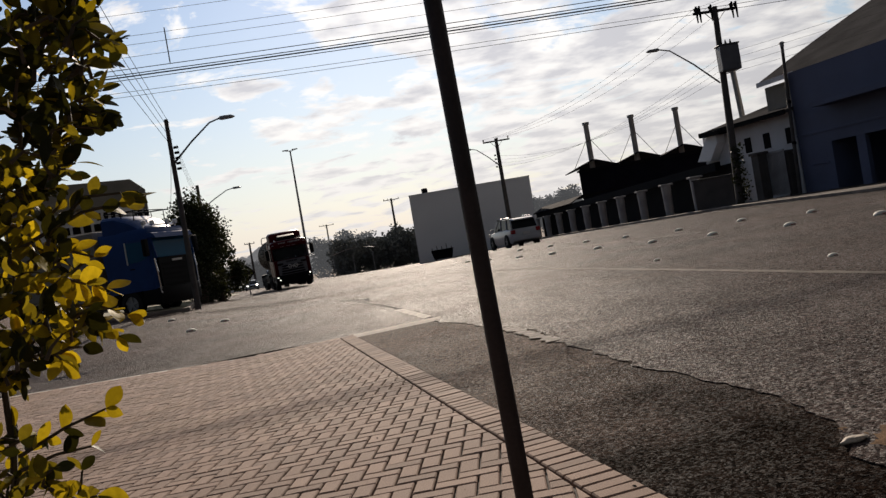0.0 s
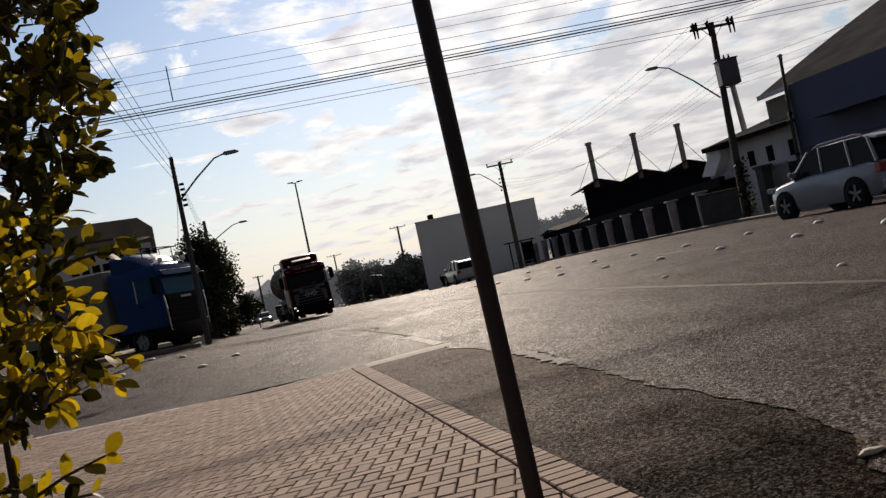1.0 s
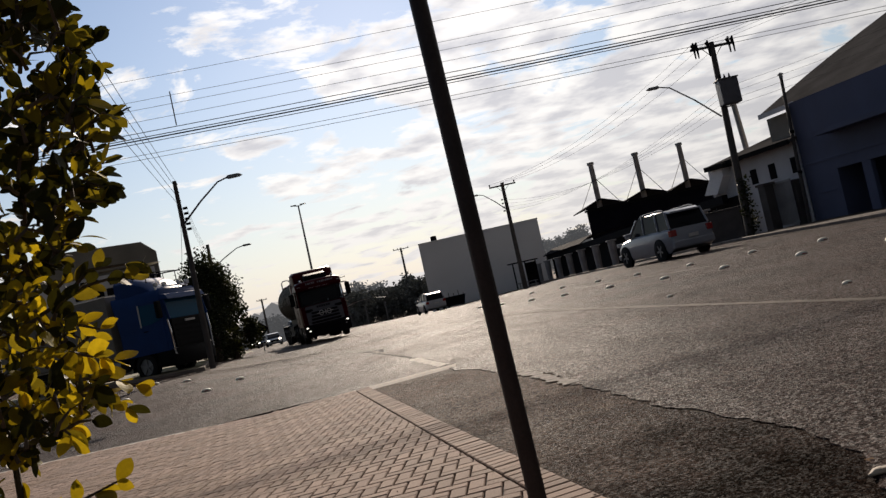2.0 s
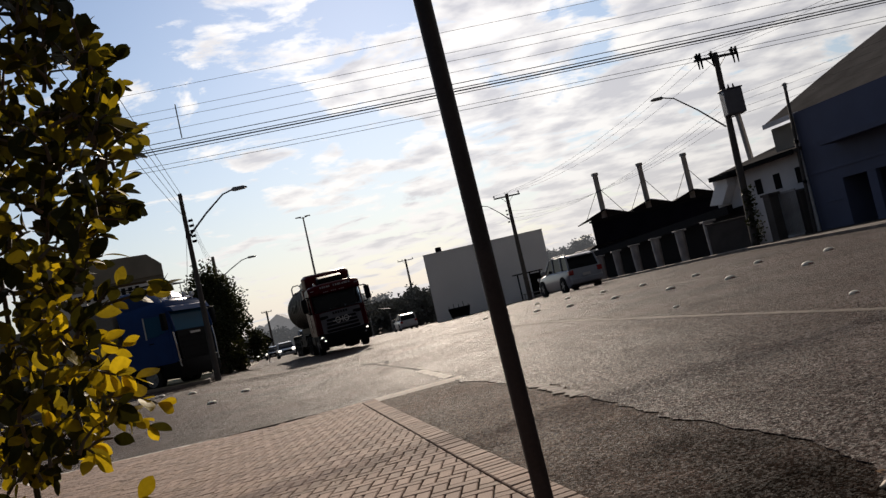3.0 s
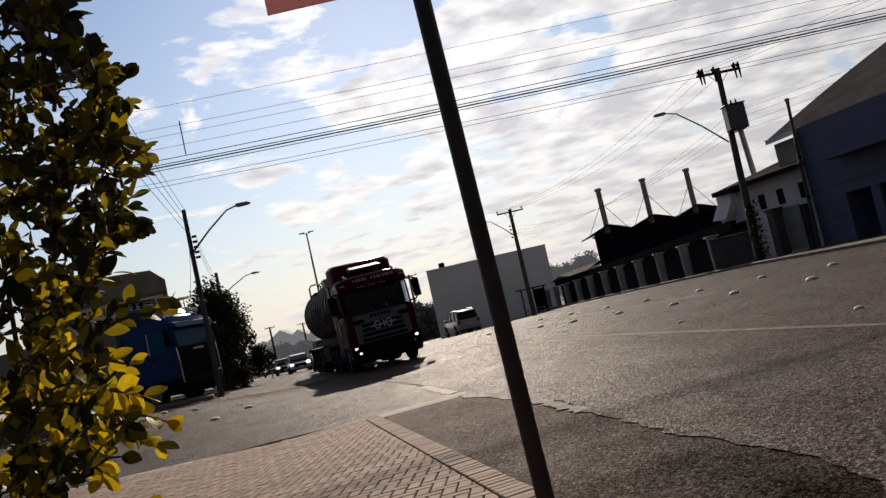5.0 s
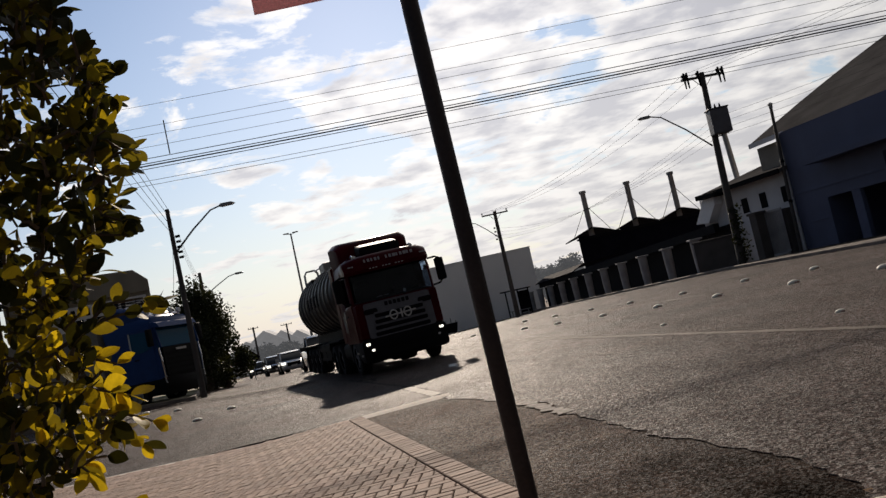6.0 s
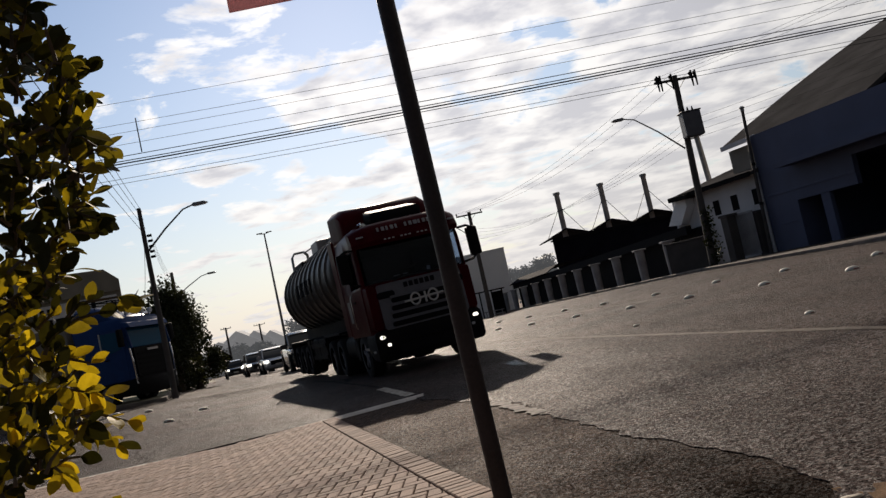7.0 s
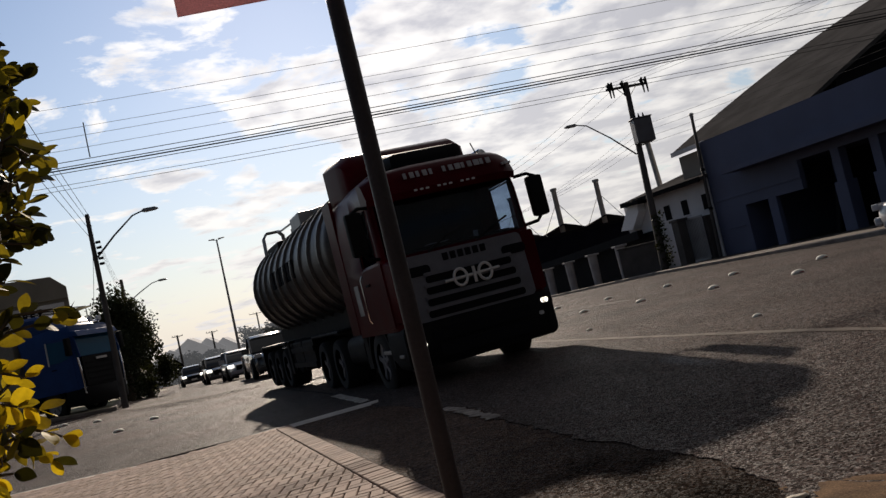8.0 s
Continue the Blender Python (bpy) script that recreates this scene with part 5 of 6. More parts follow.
    grille = part("grille", panel_x(-0.02, 0.08, -0.98, 0.98, 0.98, 1.95, 0.08, 0.06, 0.0), M_GREYCAB, t, "broad grey grille panel", True)
    for k in range(4):
        z0 = 1.02 + k * 0.17
        part("grille_slot", panel_x(0.075 - 0.012 * k, 0.095 - 0.012 * k, -0.8 + 0.03 * k, 0.8 - 0.03 * k, z0, z0 + 0.105, 0.04), M_DARK, grille, "dark grille opening")
        part("grille_slat", panel_x(0.09 - 0.012 * k, 0.115 - 0.012 * k, -0.82 + 0.03 * k, 0.82 - 0.03 * k, z0 + 0.106, z0 + 0.16, 0.02), M_GREYCAB, grille)
    for s in (-1, 1):
        part("intake", panel_x(0.02, 0.055, s * 0.8 - 0.2, s * 0.8 + 0.2, 1.66, 1.8, 0.06), M_DARK, grille, "dark side intake")
    for k in range(6):
        part("letter_bar", box((0.02, -0.36 + k * 0.125, 1.80), (0.035, -0.27 + k * 0.125, 1.9)), M_DARK, grille)
    # pale round emblem of rings and a bar
    em = part("emblem", tube([(0.112, -0.44, 1.49), (0.118, 0.46, 1.52)], 0.022, 6), M_PALE, grille, "pale emblem of two rings and a bar")
    for cy in (-0.19, 0.22):
        bm = bmesh.new()
        n = 24
        ring = [Vector((0.12, cy + 0.105 * math.cos(2 * math.pi * k / n), 1.505 + 0.125 * math.sin(2 * math.pi * k / n))) for k in range(n)]
        for k in range(n):
            add_tube(bm, [ring[k], ring[(k + 1) % n]], 0.023, 6)
        part("emblem_ring", bm, M_PALE, em)
    part("emblem_bar", tube([(0.12, 0.04, 1.38), (0.12, 0.04, 1.62)], 0.026, 6), M_PALE, em)
    for s in (-1, 1):
        lamp = part("headlamp", panel_x(-0.12, 0.045, s * 1.06 - 0.16, s * 1.06 + 0.17, 0.755, 0.975, 0.06, 0.05), M_BLACK, t, "headlamp cluster", True)
        part("lit_lens", panel_x(0.03, 0.06, s * 1.08 - 0.065, s * 1.08 + 0.065, 0.815, 0.895, 0.038), M_LAMP_ON, lamp, "lit headlamp lens")
        part("fog_lamp", panel_x(0.05, 0.075, s * 0.98 - 0.04, s * 0.98 + 0.04, 0.645, 0.705, 0.025), M_LAMP_ON if s < 0 else M_LAMP, lamp, "small lower lamp")
        part("corner_panel", loft([rounded(0.03, min(s * 0.98, s * 1.2), max(s * 0.98, s * 1.2), 1.03, 1.95, 0.05), rounded(-0.3, min(s * 1.0, s * 1.262), max(s * 1.0, s * 1.262), 1.03, 1.97, 0.05)]), M_REDCAB, t, "dark red corner deflector", True)
    # windscreen, visor and roof
    part("windscreen", loft([[(-0.02, -1.10, 1.985), (-0.02, 1.10, 1.985), (-0.125, 1.11, 2.74), (-0.125, -1.11, 2.74)], [(-0.03, -1.105, 1.985), (-0.03, 1.105, 1.985), (-0.135, 1.115, 2.74), (-0.135, -1.115, 2.74)]]), M_SCREEN, t, "dark tinted windscreen")
    part("paper", box((-0.34, -0.45, 2.062), (-0.16, -0.12, 2.068), 0), M_PALE, t, "pale paper behind the windscreen")
    part("paper", box((-0.17, 0.02, 2.06), (-0.16, 0.1, 2.14), 0, Matrix.Rotation(radians(-8), 4, "X")), M_PALE, t)
    for s in (-0.55, 0.25):
        part("wiper", tube([(0.03, s, 1.96), (0.02, s + 0.35, 2.12), (0.0, s + 0.6, 2.2)], 0.014, 5), M_BLACK, t)
    vs_ = []
    for k in range(17):
        y = -1.245 + 2.49 * k / 16
        o = 0.09 - 0.26 * abs(y / 1.245) ** 5
        zt = 3.16 - 0.10 * abs(y / 1.245) ** 4
        vs_.append([(o - 0.02, y, 2.71), (o + 0.03, y, 2.80), (o - 0.01, y, zt - 0.20), (o - 0.10, y, zt - 0.06), (o - 0.22, y, zt), (o - 0.34, y, zt - 0.01), (o - 0.30, y, 2.76)])
    visor = part("visor", loft(vs_), M_REDCAB, t, "dark red sun visor panel", True)
    for k, (y0, w) in enumerate([(-0.62 + 0.105 * i, 0.05 + 0.02 * (i % 2)) for i in range(5)] + [(0.02 + 0.105 * i, 0.05 + 0.02 * (i % 3)) for i in range(8)]):
        part("letter_bar", box((0.0, y0, -0.042), (0.012, y0 + w, 0.042), 0, Matrix.Translation((0.084, -0.05, 2.99)) @ Matrix.Rotation(radians(-20), 4, "Y")), M_COL, visor)
    for k in range(12):
        if k % 4 < 3:
            part("marker_lamp", box((0.105, -0.56 + k * 0.095, 2.77), (0.124, -0.51 + k * 0.095, 2.795)), M_LAMP, visor)
    for s in (-1, 1):
        for k in range(4):
            part("marker_lamp", box((-0.06, s * 1.06 + k * 0.04 - 0.07, 2.90), (0.04, s * 1.06 + k * 0.04 - 0.045, 2.93)), M_LAMP, visor)
    # roof gear: cooler box, horns, deflector
    cooler = part("roof_cooler", loft([rounded(-0.42, -0.5, 0.5, 3.2, 3.3, 0.04), rounded(-0.5, -0.6, 0.6, 3.18, 3.4, 0.08), rounded(-1.05, -0.62, 0.62, 3.18, 3.5, 0.1), rounded(-1.25, -0.55, 0.55, 3.2, 3.4, 0.08)]), M_BLACK, t, "dark roof cooler box", True)
    for y in (-0.5, 0.5):
        part("cooler_foot", box((-1.1, y - 0.04, 3.12), (-0.55, y + 0.04, 3.2), 0.01), M_BLACK, cooler)
        # rails are added so their chrome gives the cab roof bright spots
        part("roof_rail", tube([(-0.3, y * 1.75, 3.15), (-0.4, y * 1.75, 3.22), (-1.2, y * 1.75, 3.22), (-1.3, y * 1.75, 3.15)], 0.02, 6), M_CHROME, t, "thin chrome tube added for bright spots on the roof", True)
    for s in (-0.85, 0.85):
        part("horn", tube([(-0.3, s, 3.14), (-0.5, s, 3.14), (-0.75, s, 3.12)], [0.075, 0.03, 0.025], 10), M_CHROME, t, "chrome roof horn", True)
    de = []
    for x, z, w in ((-1.36, 3.26, 0.95), (-1.41, 3.47, 1.04), (-1.54, 3.63, 1.09), (-1.8, 3.71, 1.13), (-2.45, 3.74, 1.17)):
        de.append([(x, -w, 3.04), (x, -w, z - 0.12), (x, -w + 0.16, z), (x, w - 0.16, z), (x, w, z - 0.12), (x, w, 3.04)])
    part("roof_deflector", loft(de), M_REDCAB, t, "dark red roof wind deflector", True)
    part("antenna", tube([(-0.25, 0.75, 3.1), (-0.4, 0.75, 3.34)], 0.01, 5), M_BLACK, t)
    # sides
    for s in (-1, 1):
        side = part("door", box((-1.25, s * 1.25 - 0.012, 1.0), (-0.2, s * 1.25 + 0.012, 1.96), 0.01), M_REDCAB, t, "dark red cab door")
        pts = [(-0.40, 1.99), (-0.44, 2.72), (-1.18, 2.72), (-1.18, 1.99)]
        part("side_window", prism(pts, 0.008, 0, Matrix.Translation((0, s * 1.222, 0))), M_SCREEN, side, "side window")
        part("window_frame", tube([(-0.40, s * 1.245, 1.99), (-0.44, s * 1.232, 2.70), (-1.18, s * 1.232, 2.70), (-1.18, s * 1.245, 1.99)], 0.022, 6), M_BLACK, side)
        part("grab_rail", tube([(-1.32, s * 1.26, 1.15), (-1.34, s * 1.29, 1.2), (-1.34, s * 1.29, 1.85), (-1.32, s * 1.26, 1.9)], 0.016, 6), M_CHROME, t, "thin chrome grab rail", True)
        part("door_step", box((-1.2, s * 1.2 - 0.05, 0.62), (-0.75, s * 1.2 + 0.06, 0.68), 0.01), M_STEEL, t)
        part("door_handle", box((-1.15, s * 1.268 - 0.02, 1.72), (-0.95, s * 1.268 + 0.02, 1.76), 0.008), M_BLACK, side)
        part("side_vent", box((-1.95, s * 1.256 - 0.006, 1.3), (-1.7, s * 1.256 + 0.006, 1.8), 0.004), M_STEEL, t, "pale side vent")
        part("side_fairing", box((-2.79, s * 1.24 - 0.02, 1.0), (-2.25, s * 1.22 + 0.02, 3.15), 0.015), M_REDCAB, t, "dark red side wind panel")
        part("mirror_bracket", tube([(-0.22, s * 1.24, 2.72), (-0.1, s * 1.42, 2.72), (-0.08, s * 1.55, 2.66)], 0.025, 6), M_BLACK, t)
        part("mirror_bracket", tube([(-0.22, s * 1.24, 2.02), (-0.1, s * 1.42, 2.04), (-0.08, s * 1.5, 2.12)], 0.025, 6), M_BLACK, t)
        mi = part("mirror", box((-0.2, s * 1.52 - 0.13, 2.1), (-0.04, s * 1.52 + 0.13, 2.68), 0.05), M_BLACK, t, "tall dark mirror housing", True)
        part("mirror_glass", box((-0.206, s * 1.52 - 0.1, 2.15), (-0.201, s * 1.52 + 0.1, 2.62)), M_CHROME, mi)
        part("mudguard", arch(-1.4, s * 1.06, 0.5, 0.6, 0.36), M_BLACK, t, "dark wheel arch", True)
        part("side_tank", loft([rounded(x, min(s * 0.62, s * 1.2), max(s * 0.62, s * 1.2), 0.45, 1.0, 0.18) for x in (-3.6, -2.45)]), M_BLACK, t, "dark fuel tank", True)
        part("chassis_beam", box((-13.5, s * 0.45 - 0.06, 0.82), (-2.3, s * 0.45 + 0.06, 1.08)), M_BLACK, t)
        rail = part("side_guard", box((-9.2, s * 1.2 - 0.02, 0.85), (-6.6, s * 1.2 + 0.02, 0.97), 0.01), M_BLACK, t)
        part("side_guard", box((-9.2, s * 1.2 - 0.02, 0.5), (-6.6, s * 1.2 + 0.02, 0.62), 0.01), M_BLACK, t)
        for x in (-9.15, -8.0, -6.7):
            part("guard_post", box((x, s * 1.17 - 0.02, 0.45), (x + 0.08, s * 1.17 + 0.02, 1.1)), M_BLACK, rail)
        part("fender", box((-6.3, s * 0.98 - 0.3, 1.1), (-3.8, s * 0.98 + 0.27, 1.16), 0.03), M_BLACK, t, "flat dark mudguard")
        part("fender", box((-13.4, s * 0.98 - 0.3, 1.1), (-9.5, s * 0.98 + 0.27, 1.16), 0.03), M_BLACK, t, "flat dark mudguard")
        part("mudflap", box((-13.48, s * 0.98 - 0.28, 0.25), (-13.43, s * 0.98 + 0.28, 1.1)), M_BLACK, t)
        for x, w in ((-1.4, 0.32), (-4.4, 0.56), (-5.7, 0.56), (-10.2, 0.5), (-11.45, 0.5), (-12.7, 0.5)):
            wheel(t, x, s * (1.25 - w / 2 - 0.02), 0.5, w, M_GREYCAB)
    part("underbody", box((-2.3, -0.85, 0.5), (-0.5, 0.85, 1.0), 0.05), M_BLACK, t)
    for s in (-1, 1):
        # black panel is added here to fill the shade under the trailer
        part("shade_panel", box((-9.6, s * 1.21 - 0.02, 0.36), (-9.3, s * 1.21 + 0.02, 1.15), 0.02), M_BLACK, t, "black panel added to fill the shade under the trailer")
        part("spare_wheel", tube([(-9.3, s * 0.6, 0.75), (-9.3, s * 1.05, 0.75)], 0.40, 20), M_TYRE, t, "spare wheel", True)
        part("tool_box", box((-9.1, min(s * 0.6, s * 1.18), 0.52), (-6.7, max(s * 0.6, s * 1.18), 1.1), 0.04), M_BLACK, t, "dark tool box")
        part("side_skirt", box((-2.3, s * 1.2 - 0.03, 0.4), (-2.05, s * 1.2 + 0.03, 1.0), 0.02), M_BLACK, t)
    part("exhaust_stack", tube([(-2.5, -1.0, 0.8), (-2.5, -1.0, 2.6), (-2.6, -1.0, 2.9)], 0.08, 10), M_STEEL, t, "", True)
    # tank: a steel barrel with raised rings
    secs, n, R, zc = [], 40, 1.22, 2.56
    for x, rf in ((-2.95, 0.55), (-2.98, 0.86), (-3.08, 0.97), (-3.2, 1.0), (-12.1, 1.0), (-12.25, 0.97), (-12.38, 0.86), (-12.4, 0.55)):
        secs.append([(x, R * rf * math.cos(2 * math.pi * k / n) * 1.06, zc + R * rf * math.sin(2 * math.pi * k / n)) for k in range(n)])
    tank = part("tank", loft(secs), M_TANK, t, "ribbed steel tank barrel", True)
    for i in range(10):
        x = -3.6 - i * 0.92
        secs = []
        for dx, rf in ((0.075, 0.998), (0.05, 1.045), (-0.05, 1.045), (-0.075, 0.998)):
            secs.append([(x + dx, R * rf * math.cos(2 * math.pi * k / n) * 1.06, zc + R * rf * math.sin(2 * math.pi * k / n)) for k in range(n)])
        part("tank_ring", loft(secs), M_TANK, tank, "", True)
    for k in range(7):
        part("letter_bar", box((-9.0 + k * 0.42, -1.315, 2.45), (-8.72 + k * 0.42, -1.28, 2.85)), M_DARK, tank)
    part("walkway", box((-11.9, -0.35, 3.78), (-4.2, 0.35, 3.84), 0.01), M_STEEL, t, "steel walkway on the tank")
    for x in (-4.9, -7.4, -10.2):
        part("manhole", tube([(x, 0, 3.76), (x, 0, 3.96), (x, 0, 3.99)], [0.3, 0.3, 0.24], 16), M_STEEL, t, "round tank lid", True)
    part("valve_box", box((-8.6, -0.62, 3.6), (-7.5, 0.5, 4.0), 0.04), M_STEEL, t, "dark steel valve box")
    for q in (0.0, 0.2):
        part("guard_hoop", tube([(-11.0 - q, -0.9, 3.5), (-11.0 - q, -0.88, 3.95), (-11.0 - q, -0.78, 4.08), (-11.0 - q, -0.45, 4.08), (-11.0 - q, -0.35, 3.95), (-11.0 - q, -0.35, 3.7)], 0.03, 8), M_STEEL, t, "bent steel guard hoop", True)
    part("hand_rail", tube([(-11.0, -0.5, 4.06), (-10.4, -0.5, 4.0), (-8.6, -0.5, 3.95)], 0.025, 6), M_STEEL, t)
    part("hose_tray", box((-10.6, -0.95, 3.35), (-9.0, -0.7, 3.6), 0.05), M_BLACK, t)
    for s in (-1, 1):
        part("tank_cradle", box((-13.0, s * 0.6 - 0.08, 1.05), (-3.4, s * 0.6 + 0.08, 1.55)), M_BLACK, t)
    part("rear_bumper", box((-13.7, -1.2, 0.5), (-13.55, 1.2, 0.75), 0.02), M_BLACK, t)
    part("kingpin_deck", box((-6.2, -0.5, 1.08), (-3.8, 0.5, 1.2), 0.02), M_BLACK, t)
    # a high cab: what stands above the grille is an eighth taller
    for ob in t.children_recursive:
        if ob.type == "MESH" and ob.parent.name.split(".")[0] != "wheel" and min(v.co.x for v in ob.data.vertices) > -2.9:
            for v in ob.data.vertices:
                v.co.z += 0.125 * max(0.0, v.co.z - 1.75)
    return t


tanker = tanker_truck()


def blue_truck():
    t = thing("blue_lorry", Matrix(), "parked bright blue lorry with a dark front", "lorry")
    part("cab", loft(cab_sections(2.5, 0.95, 3.3, -0.03, -2.3, 0.2)), M_BLUECAB, t, "blue cab shell", True)
    part("bumper", loft([rounded(0.06, -1.1, 1.1, 0.34, 0.98, 0.12), rounded(0.0, -1.24, 1.24, 0.32, 1.0, 0.12), rounded(-0.75, -1.26, 1.26, 0.4, 1.0, 0.1)]), M_BLACK, t, "deep dark bumper", True)
    g = part("grille", panel_x(-0.02, 0.07, -1.05, 1.05, 1.0, 2.1, 0.08, 0.05), M_BLACK, t, "tall black grille", True)
    for k in range(5):
        part("grille_slat", panel_x(0.07 - 0.008 * k, 0.09 - 0.008 * k, -0.9, 0.9, 1.08 + k * 0.19, 1.12 + k * 0.19, 0.015), M_BLACK, g)
    part("letter_bar", box((0.03, -0.3, 1.93), (0.06, 0.3, 2.01)), M_PALE, g)
    part("windscreen", loft([[(0.005, -1.12, 2.12), (0.005, 1.12, 2.12), (-0.14, 1.13, 2.9), (-0.14, -1.13, 2.9)], [(-0.08, -1.17, 2.12), (-0.08, 1.17, 2.12), (-0.22, 1.16, 2.9), (-0.22, -1.16, 2.9)]]), M_SKY_GLASS, t, "dark curved windscreen, blue reflection put into its colour")
    for y in (-1.14, 1.14):
        part("screen_pillar", tube([(0.02, y, 2.1), (-0.13, y, 2.92)], 0.05, 8), M_BLUECAB, t, "blue windscreen pillar", True)
    part("visor", loft([[(0.12, -1.12, 2.86), (0.12, 1.12, 2.86), (0.0, 1.14, 3.05), (0.0, -1.14, 3.05)], [(-0.15, -1.25, 2.9), (-0.15, 1.25, 2.9), (-0.22, 1.22, 3.1), (-0.22, -1.22, 3.1)]]), M_BLUECAB, t, "blue sun visor", True)
    de = []
    for x, z, w in ((-0.6, 3.32, 0.95), (-1.1, 3.68, 1.05), (-1.7, 3.92, 1.12), (-2.3, 3.95, 1.12)):
        de.append([(x, -w, 3.25), (x, -w, z - 0.12), (x, -w + 0.16, z), (x, w - 0.16, z), (x, w, z - 0.12), (x, w, 3.25)])
    part("roof_deflector", loft(de), M_BLUECAB, t, "blue roof fairing", True)
    bar = part("roof_bar", tube([(-0.5, -1.0, 3.42), (-0.5, 1.0, 3.42)], 0.035, 8), M_CHROME, t, "chrome roof lamp bar", True)
    for y in (-0.95, -0.45, 0.45, 0.95):
        part("bar_leg", tube([(-0.5, y, 3.2), (-0.5, y, 3.42)], 0.025, 6), M_CHROME, bar)
        part("roof_lamp", tube([(-0.42, y, 3.5), (-0.52, y, 3.5), (-0.56, y, 3.5)], [0.09, 0.09, 0.03], 12), M_LAMP, bar, "round roof lamp", True)
    rack = part("roof_rack", tube([(-0.7, -0.9, 4.02), (-2.3, -0.9, 4.1)], 0.025, 6), M_BLACK, t, "dark tubular roof rack")
    part("rack_rail", tube([(-0.7, 0.9, 4.02), (-2.3, 0.9, 4.1)], 0.025, 6), M_BLACK, rack)
    for x in (-0.9, -1.5, -2.2):
        part("rack_rail", tube([(x, -0.9, 3.65), (x, -0.9, 4.05), (x, 0.9, 4.05), (x, 0.9, 3.65)], 0.022, 6), M_BLACK, rack)
    for s in (-1, 1):
        d = part("door", box((-1.3, s * 1.25 - 0.012, 1.0), (-0.2, s * 1.25 + 0.012, 2.9), 0.01), M_BLUECAB, t, "blue cab door")
        part("side_window", prism([(-0.3, 2.15), (-0.4, 2.78), (-1.2, 2.82), (-1.2, 2.05), (-0.75, 2.05)], 0.01, 0, Matrix.Translation((0, s * 1.268, 0))), M_SKY_GLASS, d, "side window, blue reflection put into its colour")
        part("window_trim", box((-1.27, s * 1.27 - 0.01, 2.0), (-1.21, s * 1.27 + 0.01, 2.85)), M_PALE, d, "pale window edge")
        part("door_handle", box((-1.15, s * 1.268 - 0.02, 1.8), (-0.95, s * 1.268 + 0.02, 1.84), 0.008), M_BLACK, d)
        part("headlamp", panel_x(-0.1, 0.05, s * 1.05 - 0.15, s * 1.05 + 0.15, 0.76, 1.0, 0.06, 0.04), M_LAMP, t, "unlit headlamp", True)
        part("corner_trim", tube([(0.03, s * 1.16, 0.9), (0.02, s * 1.19, 1.6), (-0.03, s * 1.2, 2.1)], 0.03, 6), M_CHROME, t, "bright corner trim")
        part("mirror", box((-0.2, s * 1.5 - 0.12, 2.2), (-0.04, s * 1.5 + 0.12, 2.85), 0.05), M_BLACK, t, "tall dark mirror housing", True)
        part("mirror_bracket", tube([(-0.22, s * 1.24, 2.8), (-0.1, s * 1.5, 2.8)], 0.025, 6), M_BLACK, t)
        part("mudguard", arch(-1.4, s * 1.06, 0.5, 0.6, 0.36), M_BLACK, t, "dark wheel arch", True)
        part("chassis_beam", box((-9.5, s * 0.45 - 0.06, 0.82), (-2.3, s * 0.45 + 0.06, 1.08)), M_BLACK, t)
        part("side_tank", loft([rounded(x, min(s * 0.62, s * 1.2), max(s * 0.62, s * 1.2), 0.45, 1.0, 0.18) for x in (-4.2, -2.6)]), M_STEEL, t, "steel fuel tank", True)
        for x, w in ((-1.4, 0.32), (-5.4, 0.56), (-6.7, 0.56)):
            wheel(t, x, s * (1.25 - w / 2 - 0.02), 0.5, w)
    part("cargo_body", box((-9.8, -1.25, 1.15), (-2.7, 1.25, 3.5), 0.05), M_WALL_BEIGE, t, "pale cargo body")
    part("underbody", box((-2.3, -1.1, 0.55), (-0.5, 1.1, 1.0), 0.05), M_BLACK, t)
    return t


bt_ = blue_truck()
bx, by = -10.25, 33.67
bt_.matrix_world = facing(bx, by, land(bx, by) + 0.01, 0.937, -0.349)


# ---- road studs, stone and small things ----
def stud(x, y, k=1.0, label="worn white domed road stud on asphalt"):
    s = thing("road_stud", facing(x, y, road_z(x, y), LANE.x, LANE.y), label, "road stud", "road studs")
    bm, rings, n = bmesh.new(), [], 14
    for q, h in ((1.0, 0.0), (0.99, 0.012), (0.86, 0.036), (0.6, 0.056), (0.25, 0.066)):
        rings.append([bm.verts.new((0.10 * q * k * math.cos(2 * math.pi * i / n), 0.125 * q * k * math.sin(2 * math.pi * i / n), h * k)) for i in range(n)])
    for r0, r1 in zip(rings, rings[1:]):
        for i in range(n):
            bm.faces.new((r0[i], r0[(i + 1) % n], r1[(i + 1) % n], r1[i]))
    bm.faces.new(rings[-1])
    part("block", bm, M_STUD, s, "", True)
    part("reflector", box((-0.100 * k, -0.05 * k, 0.012 * k), (-0.088 * k, 0.05 * k, 0.026 * k)), M_TAIL, s, "dull reflector strip")
    return s


first = stud(6.45, 16.2)
for x, y in ((3.5, 14.55), (4.3, 9.75)):
    stud(x, y, 0.5, "small flat road stud on the lane line")
STUDS = [(5.65, 18.3), (4.86, 20.3), (4.05, 23.0), (3.15, 25.5), (2.4, 28.2), (1.6, 31.5), (0.9, 34.5), (7.4, 21.5), (6.35, 23.4), (5.5, 26.2), (4.8, 29.2), (3.95, 32.2), (3.1, 35.4), (7.15, 14.2), (8.0, 18.8), (8.7, 16.2), (-5.9, 22.6), (-6.15, 20.4), (-9.0, 25.2), (-8.5, 21.5), (-7.9, 24.6)]
for x, y in STUDS:
    copy_thing(first, facing(x, y, road_z(x, y), LANE.x, LANE.y))

rg = random.Random(8)


